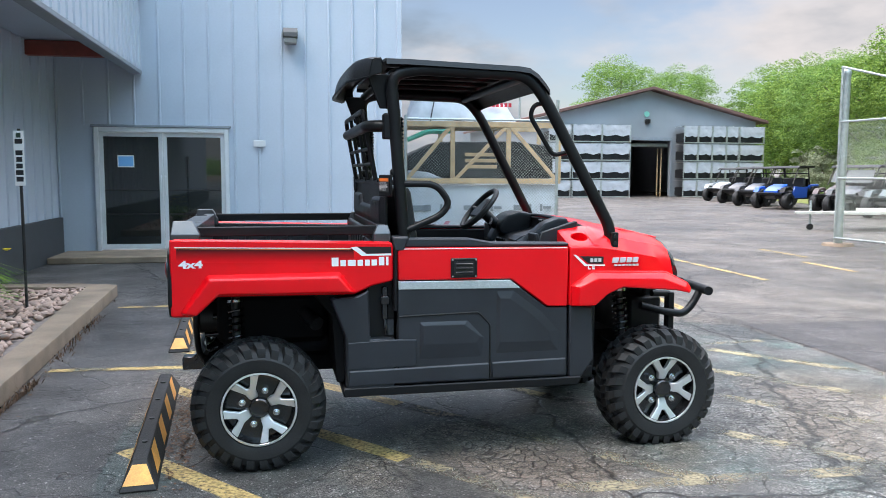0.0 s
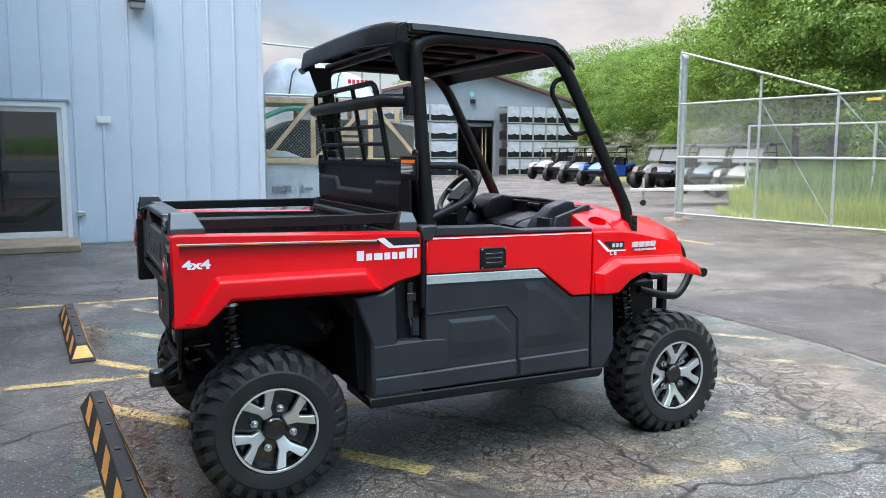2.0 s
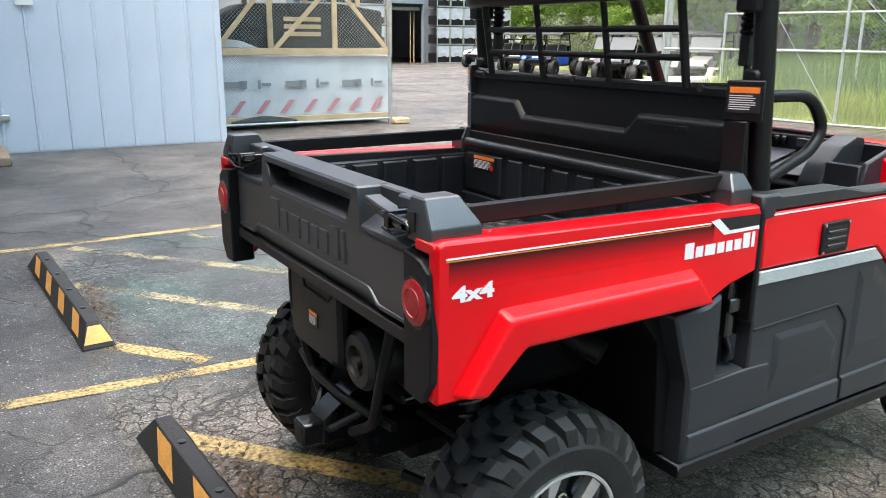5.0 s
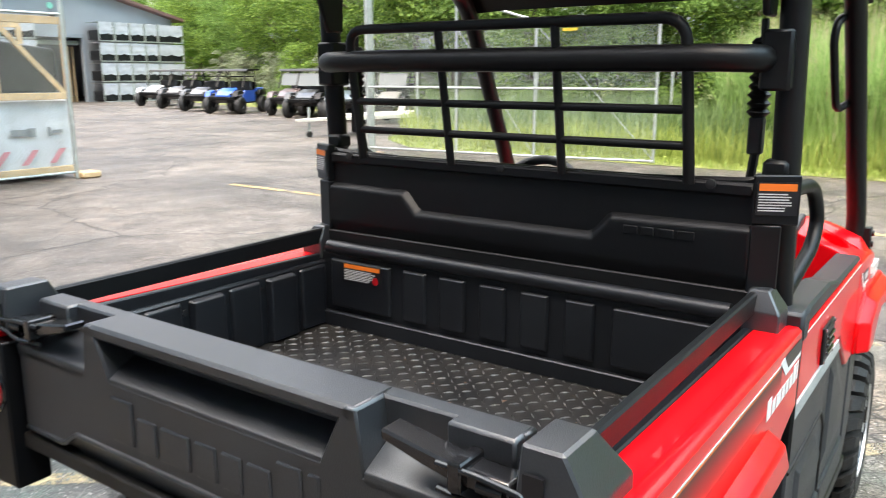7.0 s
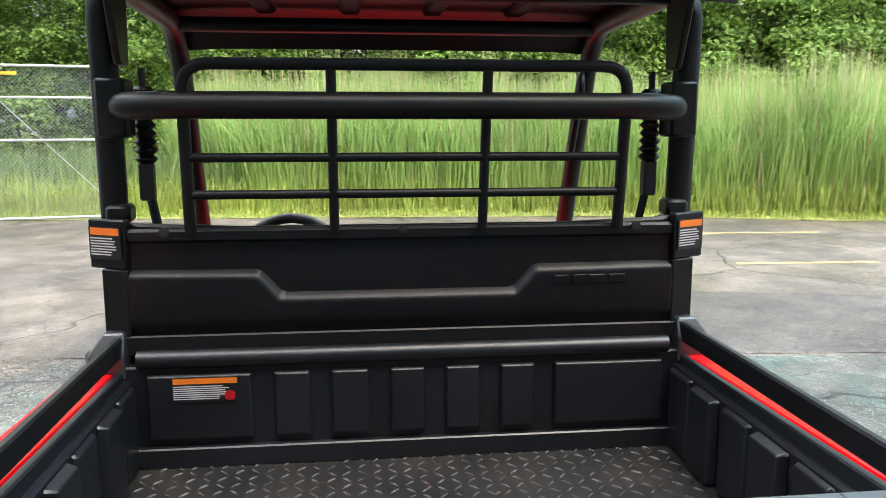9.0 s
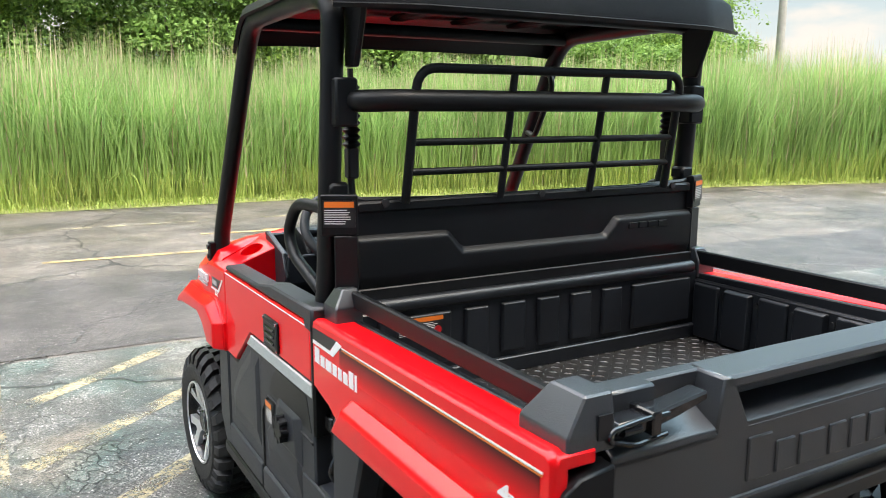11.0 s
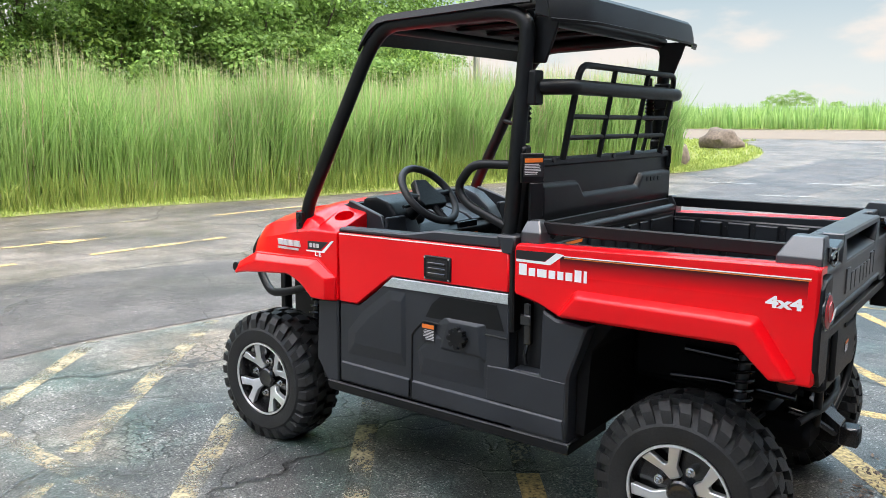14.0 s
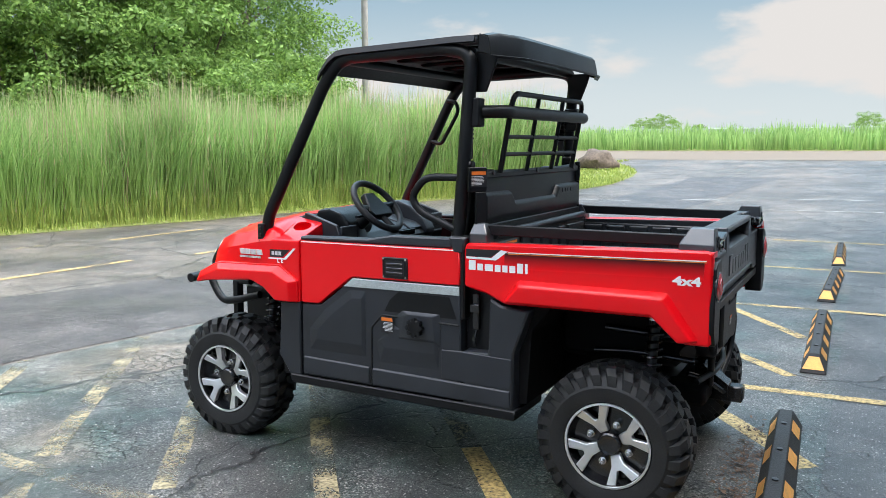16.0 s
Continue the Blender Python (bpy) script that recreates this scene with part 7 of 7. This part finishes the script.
for s in (1, -1):
    part("mudguard", plate([(-1.55, 0.45), (-1.45, 0.74), (-0.65, 0.74), (-0.55, 0.45), (-0.62, 0.45), (-0.70, 0.68), (-1.40, 0.68), (-1.48, 0.45)], 0.78, 1.0, s, 0.01), TW, trailer)
    w = part("wheel", small_tyre(0.30, 0.18), RUBBER, trailer)
    w.matrix_basis = pose(-1.05, s * 0.90, 0.30)
    part("rim", lathe([(0.17, s * 0.07), (0.15, s * 0.04), (0, s * 0.05)], 12), GALV, w)


# ---- verge, reeds, trees ----
EDGE = [(60, 36), (46, 32), (34, 26), (22, 22.8), (14, 20.5), (12.5, 17), (11, 13), (9.5, 11.8), (8, 11.6), (4, 11.5), (1, 11.35), (-4, 11.0), (-6, 10.45), (-8.6, 9.6), (-11.5, 8.1), (-14.4, 6.35), (-15.2, 5.6), (-16.6, 4.95), (-18.5, 4.65), (-21.5, 4.85), (-23.8, 5.3), (-25.5, 5.9), (-28.5, 7.4)]


def edge_x(y):
    return float(np.interp(y, [p[0] * 1.0 for p in EDGE][::-1], [p[1] for p in EDGE][::-1]))


tagged(sheet("verge", [(36, 60), (32, 46), (26, 34), (22.8, 22), (20.5, 14), (17, 12.5), (13, 11), (11.8, 9.5), (11.6, 8), (11.5, 4), (11.35, 1), (11.0, -4), (10.45, -6), (9.6, -8.6), (8.1, -11.5), (6.35, -14.4), (5.6, -15.2), (4.95, -16.6), (4.65, -18.5), (4.85, -21.5), (5.3, -23.8), (5.9, -25.5), (7.4, -28.5), (10, -30.8), (16, -31.8), (60, -32), (200, -32), (200, 60)], 0.007, SOIL), "grassy verge beside the lot", "verge")
tagged(sheet("far_verge", [(-300, -400), (300, -400), (300, -41.2), (-300, -41.2)], 0.02, SOIL, step=20), "grass beyond the road", "verge")


def blades(name, n, place, h0, h1, width, mat, seed, lean=0.25, parent=None, droop=0.35):
    rng = np.random.default_rng(seed)
    base = place(rng, n)
    h = rng.uniform(h0, h1, n) * (0.85 + 0.3 * np.array([noise.noise(Vector((p[0] * 0.6, p[1] * 0.6, 0))) for p in base]))
    a, t = rng.uniform(0, 2 * np.pi, n), rng.uniform(0, lean, n)
    face = rng.uniform(0, 2 * np.pi, n)
    d = np.stack([np.cos(a) * t, np.sin(a) * t, np.zeros(n)], 1)
    w = np.stack([np.cos(face), np.sin(face), np.zeros(n)], 1) * width
    z = np.array([0, 0, 1.0])
    mid = base + z * (h * 0.55)[:, None] + d * (h * 0.35)[:, None]
    tip = base + z * (h * (1 - droop * t))[:, None] + d * (h * 1.0)[:, None]
    v = np.stack([base - w * 0.8, base + w * 0.8, mid + w, mid - w, tip], 1).reshape(-1, 3)
    k = (np.arange(n) * 5)[:, None]
    quads, tris = (k + [0, 1, 2, 3]).tolist(), (k + [3, 2, 4]).tolist()
    ob = raw(name, v.tolist(), quads + tris, mat, parent)
    return ob


def in_reeds(rng, n):
    y = rng.uniform(-17.2, 3.6, n)
    e = np.array([edge_x(q) for q in y])
    depth = 0.75 + 4.8 * rng.uniform(0, 1, n) ** 1.4
    depth += 1.2 * np.clip((y - 1.5), 0, 3)
    return np.stack([e + depth, y, np.array([rise(q) for q in y])], 1)


tagged(blades("reeds", 90000, in_reeds, 1.6, 3.15, 0.0095, REED, 1, 0.42), "dense tall green reeds beside the lot", "reeds", "", "stuff")
tagged(blades("reed_heads", 4200, in_reeds, 2.8, 3.3, 0.013, REEDTOP, 2, 0.12), "pale brown reed plumes above the reeds", "reeds", "", "stuff")


def in_low(rng, n):
    y = rng.uniform(2.0, 30, n) ** 1.0
    e = np.array([edge_x(q) for q in y])
    return np.stack([e + 0.9 + rng.uniform(0, 5, n), y, np.zeros(n)], 1)


tagged(blades("tall_grass", 16000, in_low, 0.7, 1.7, 0.012, DULLGRASS, 3, 0.4), "tall green grass behind the fence", "grass", "", "stuff")


def in_lawn(rng, n):
    y = rng.uniform(-20, 20, n)
    e = np.array([edge_x(q) for q in y])
    return np.stack([e - 0.07 + rng.uniform(0, 1.5, n) ** 1.2, y, np.array([rise(q) + 0.02 for q in y])], 1)


def in_margin(rng, n):
    y = rng.uniform(-16.5, 16, n)
    e = np.array([edge_x(q) for q in y])
    return np.stack([e + 0.45 + rng.uniform(0, 1.0, n), y, np.array([rise(q) + 0.02 for q in y])], 1)


tagged(blades("margin_grass", 16000, in_margin, 0.25, 0.95, 0.007, LAWN, 14, 0.55), "unmown yellow-green grass in front of the reeds", "grass", "", "stuff")
tagged(blades("lawn", 16000, in_lawn, 0.05, 0.20, 0.008, LAWN, 4, 0.8), "yellow-green mown grass along the verge", "grass", "", "stuff")


def in_island(rng, n):
    y = rng.uniform(-30.5, -14.5, n)
    x0 = np.array([edge_x(q) for q in y])
    return np.stack([x0 + rng.uniform(0, 6.0, n), y, np.array([rise(q) + 0.02 for q in y])], 1)


tagged(blades("island_grass", 12000, in_island, 0.05, 0.16, 0.012, LAWN, 5, 0.8), "yellow-green mown grass round the boulders", "grass", "", "stuff")


def in_far(rng, n):
    x = rng.uniform(-60, 50, n)
    y = -41.6 - rng.uniform(0, 6, n)
    return np.stack([x, y, np.array([rise(q) for q in y])], 1)


tagged(blades("far_reeds", 26000, in_far, 0.8, 1.75, 0.035, REED, 6, 0.3), "band of reeds beyond the road", "reeds", "", "stuff")


def leaf_cloud(n, clumps, size, seed, radii, centre_z, flat=0.8):
    """Leaves in clumps that fill an uneven crown."""
    rng = np.random.default_rng(seed)
    c = rng.normal(size=(clumps, 3))
    c /= np.linalg.norm(c, axis=1)[:, None]
    c *= (rng.uniform(0.35, 1.0, clumps) ** 0.5)[:, None]
    c = c * radii * rng.uniform(0.8, 1.15, (clumps, 1))
    c[:, 2] += centre_z
    per = n // clumps
    cr = rng.uniform(0.12, 0.27, clumps) * min(radii)
    off = rng.normal(size=(clumps * per, 3))
    off /= np.linalg.norm(off, axis=1)[:, None]
    off[:, 2] = np.abs(off[:, 2]) * 0.9 - 0.25
    p = np.repeat(c, per, 0) + off * (rng.uniform(0.25, 1.0, (clumps * per, 1)) ** 0.5) * np.repeat(cr, per)[:, None] * (1.3, 1.3, 1.1)
    m = len(p)
    # each leaf faces up and out of its clump
    face = off * 0.9 + np.array([0, 0, 0.45]) + rng.normal(size=(m, 3)) * 0.55
    u = np.cross(face, rng.normal(size=(m, 3)))
    u /= np.linalg.norm(u, axis=1)[:, None]
    w = np.cross(u, face)
    w /= np.linalg.norm(w, axis=1)[:, None]
    s = rng.uniform(0.6, 1.25, m)[:, None] * size
    v = np.stack([p - u * s, p + w * s * 0.5, p + u * s, p - w * s * 0.5], 1).reshape(-1, 3)
    return v, (np.arange(m) * 4)[:, None] + [0, 1, 2, 3]


def tree(seed, h, r, leaves, clumps, size, mat, label):
    root = thing("tree", label, "tree", group="trees round the lot")
    rng = random.Random(seed)
    b = tube([(0, 0, 0), (rng.uniform(-.1, .1), rng.uniform(-.1, .1), h * 0.35), (rng.uniform(-.3, .3), rng.uniform(-.3, .3), h * 0.85)], 0.16, 8, 0.8, None, False, 0.25)
    for i in range(9):
        a, z = rng.uniform(0, 6.28), h * rng.uniform(0.22, 0.65)
        l = r * rng.uniform(0.5, 0.9)
        tube([(0, 0, z), (l * 0.5 * math.cos(a), l * 0.5 * math.sin(a), z + l * 0.35), (l * math.cos(a), l * math.sin(a), z + l * 0.8)], 0.06, 6, 0.3, b, False, 0.3)
    part("trunk", b, BARK, root)
    v, f = leaf_cloud(leaves, clumps, size, seed, np.array([r, r, h * 0.40]), h * 0.60)
    raw("crown", v.tolist(), f.tolist(), mat, root)
    return root


def bush(seed, r, h, mat, label, name="bush"):
    root = thing(name, label, "bush", group="bushes behind the reeds")
    rng = random.Random(seed)
    b = None
    for i in range(6):
        a = rng.uniform(0, 6.28)
        b = tube([(0, 0, 0), (0.3 * r * math.cos(a), 0.3 * r * math.sin(a), h * 0.4), (0.6 * r * math.cos(a), 0.6 * r * math.sin(a), h * 0.75)], 0.03, 5, 0.2, b, False, 0.4)
    part("stem", b, BARK, root)
    v, f = leaf_cloud(15000, 130, 0.044, seed, np.array([r, r, h * 0.5]), h * 0.5)
    raw("crown", v.tolist(), f.tolist(), mat, root)
    return root


T = [tree(21, 9.0, 3.2, 50000, 300, 0.062, LEAF, "tall leafy green tree"), tree(22, 8.0, 3.0, 46000, 280, 0.062, LEAF2, "light green leafy tree"), tree(23, 10.5, 3.4, 54000, 320, 0.064, LEAF, "tall dark green leafy tree")]
B = [bush(31, 1.7, 3.2, LEAF, "dense dark green bush behind the reeds"), bush(32, 1.5, 2.8, LEAF2, "light green bush behind the reeds"), bush(33, 1.3, 2.6, LEAFGREY, "pale silvery green bush by the trees")]
rng = random.Random(5)
spots = [(16.2, -16.3, 0, 1.0), (16.6, -12.6, 2, 0.85), (17.0, -9.5, 0, 1.0), (17.4, -6.2, 0, 0.95), (17.8, -3.0, 2, 0.95), (18.0, 0.4, 0, 1.0), (18.4, 3.8, 2, 0.85), (18.8, 7.2, 2, 0.9), (19.6, 10.6, 0, 1.1),
         (21.5, 13.4, 1, 1.35), (24.0, 16.4, 1, 1.4), (26.5, 20.0, 2, 1.0), (28.2, 24.2, 1, 1.05), (29.8, 28.6, 1, 1.05), (31.2, 33.0, 1, 1.0), (33.0, 38.0, 2, 0.85), (35.0, 43.0, 1, 1.15), (38.0, 49.0, 1, 1.1),
         (32.6, 67.0, 2, 1.20), (39.2, 68.0, 2, 1.16), (44, 60, 0, 1.2), (42, 54, 1, 1.1)]
used = set()
for x, y, k, sc in spots:
    m = pose(x, y, max(0, rise(y)), 0, 0, rng.uniform(0, 360)) @ Matrix.Scale(sc, 4)
    if k not in used:
        used.add(k)
        T[k].matrix_basis = m
    else:
        o = copy_thing(T[k], m)
        o.matrix_basis = m
used = set()
for i in range(30):
    y = -15.5 + i * 1.55
    x = edge_x(y) + 5.2 + rng.uniform(-0.5, 0.9) + (1.6 if y > 6 else 0)
    k = (i * 7) % 3 if y > 8 else i % 2
    if k == 2 and y < 8:
        k = 0
    sc = rng.uniform(0.85, 1.25) * (1.35 if y < 9 else 1.0)
    x += 2.6 if i == 0 else 0.7 if y < 9 else 0
    m = pose(x, y, max(0, rise(y)), 0, 0, rng.uniform(0, 360)) @ Matrix.Scale(sc, 4)
    if k not in used:
        used.add(k)
        B[k].matrix_basis = m
    else:
        o = copy_thing(B[k], m)
        o.matrix_basis = m
for x, y, sc, k in ((32, 38, 1.3, 2), (30.5, 34.5, 1.2, 2), (29.5, 31, 1.2, 2), (27, 27, 1.1, 1), (25, 23, 1.1, 2), (34, 45, 1.3, 0), (16, -75, 0.85, 0), (18.5, -76, 0.75, 0), (13, -76, 0.6, 1), (-1.5, -75, 0.8, 0), (-4, -76, 0.7, 0), (14.3, -17.4, 0.80, 1), (15.6, -15.2, 1.7, 0), (16.2, -13.0, 2.1, 0), (15.5, -17.3, 1.35, 0), (15.6, -11, 1.7, 0)):
    m = pose(x, y, max(0, rise(y)), 0, 0, rng.uniform(0, 360)) @ Matrix.Scale(sc, 4)
    if k not in used:
        used.add(k)
        B[k].matrix_basis = m
    else:
        o = copy_thing(B[k], m)
        o.matrix_basis = m

# utility pole, boulders, guard rail
pole = thing("utility_pole", "weathered wooden utility pole beyond the trees", "pole", pose(13.6, -19.4, 0.35))
part("pole", tube([(0, 0, 0), (0, 0, 9.5)], 0.13, 12, 0, None, False, 0.75), POLEWOOD, pole)
for x, y, sx, sy, sz, seed in ((7.0, -24.8, 0.66, 0.50, 0.52, 1), (6.40, -17.85, 0.62, 0.5, 0.60, 2)):
    b = bmesh.new()
    bmesh.ops.create_icosphere(b, subdivisions=3, radius=1)
    for v in b.verts:
        n1 = noise.noise(v.co * 1.3 + Vector((seed * 5, 0, 0))) * 0.35 + noise.noise(v.co * 3.5 + Vector((0, seed * 3, 0))) * 0.12
        v.co *= 1 + n1
        v.co = Vector((v.co.x * sx, v.co.y * sy, max(-0.3, v.co.z) * sz))
    ob = tagged(part("boulder", b, ROCKM, None, "", 50), "rough brown-grey boulder on the grass island", "boulder", "boulders")
    ob.location = (x, y, rise(y) + 0.22)
rail = thing("guard_rail", "low steel guard rail along the far road", "guard rail")
part("beam", box(-80, 60, -50.1, -50.0, rise(-50) + 0.85, rise(-50) + 1.08, 0.02), GALV, rail)
for i in range(28):
    part("rail_post", box(-79 + i * 5, -78.85 + i * 5, -50.0, -49.85, rise(-50), rise(-50) + 0.95), GALV, rail)


# the building and its yard stand at a slight angle to the parking bays
YARD = ("wall_", "corner_trim", "canopy", "steel_beam", "door_", "entrance_step", "outlet_box", "kerb", "planter_soil", "river_stones", "parking_sign", "flowering_plant",
        "wire_screen", "post_block", "boat_crate", "tarp_bundle", "pipe_rack", "rubber_mat", "storage_shed", "wrapped_crate", "side_by_side", "flat_trailer")
for ob in list(bpy.data.objects):
    if ob.parent is None and ob.name.startswith(YARD):
        ob.matrix_basis = Matrix.Rotation(radians(-1.8), 4, "Z") @ ob.matrix_basis

# leaf litter beside the nearest stops
rngn = np.random.default_rng(9)
vs, fs = [], []
for cx, cy, n, sx, sy in ((-1.40, -0.15, 420, 0.05, 0.28), (-1.42, 0.45, 260, 0.05, 0.2), (-1.52, 2.7, 420, 0.05, 0.30), (-2.52, 1.6, 300, 0.06, 0.9)):
    for i in range(n):
        c = Vector((cx + rngn.normal() * sx, cy + rngn.normal() * sy, 0.008 + rngn.uniform(0, 0.012)))
        a, s0 = rngn.uniform(0, 6.28), rngn.uniform(0.006, 0.017)
        u, w = Vector((math.cos(a), math.sin(a), rngn.uniform(-.4, .4))) * s0, Vector((-math.sin(a), math.cos(a), rngn.uniform(-.4, .4))) * s0 * 0.5
        k = len(vs)
        vs += [tuple(c - u), tuple(c + w), tuple(c + u), tuple(c - w)]
        fs.append((k, k + 1, k + 2, k + 3))
tagged(raw("leaf_litter", vs, fs, LITTER), "dry brown leaf litter along the wheel stops", "litter", "", "stuff")

# dry bits lying in the cargo bed
vs, fs = [], []
for i in range(46):
    c = Vector((rngn.uniform(-1.24, -0.50), rngn.uniform(-0.52, 0.52), 0.874))
    a, s0 = rngn.uniform(0, 6.28), rngn.uniform(0.0025, 0.008)
    u, w = Vector((math.cos(a), math.sin(a), 0.1)) * s0, Vector((-math.sin(a), math.cos(a), 0.2)) * s0 * 0.45
    k = len(vs)
    vs += [tuple(c - u), tuple(c + w), tuple(c + u), tuple(c - w)]
    fs.append((k, k + 1, k + 2, k + 3))
tagged(raw("bed_litter", vs, fs, LITTER), "small dry leaf bits scattered on the bed floor", "litter", "", "stuff")


def in_kerb(rng, n):
    y = rng.uniform(-1.5, 4.6, n)
    x = np.interp(y, [-6, 0.6, 5.02], [-2.20, -2.52, -2.75]) + 0.02 + np.abs(rng.normal(size=n)) * 0.035
    keep = np.array([noise.noise(Vector((3.0, q * 1.1, 0))) for q in y]) > -0.05
    x, y = np.where(keep, x, -2.49 + 0.02 * rng.uniform(0, 1, n)), np.where(keep, y, rng.uniform(0.2, 1.2, n))
    c, sn = math.cos(radians(-1.8)), math.sin(radians(-1.8))
    return np.stack([x * c - y * sn, x * sn + y * c, np.full(n, 0.002)], 1)


tagged(blades("kerb_weeds", 420, in_kerb, 0.02, 0.08, 0.004, LITTER, 21, 1.1), "dry brown weeds and stalks at the foot of the kerb", "weeds", "", "stuff")
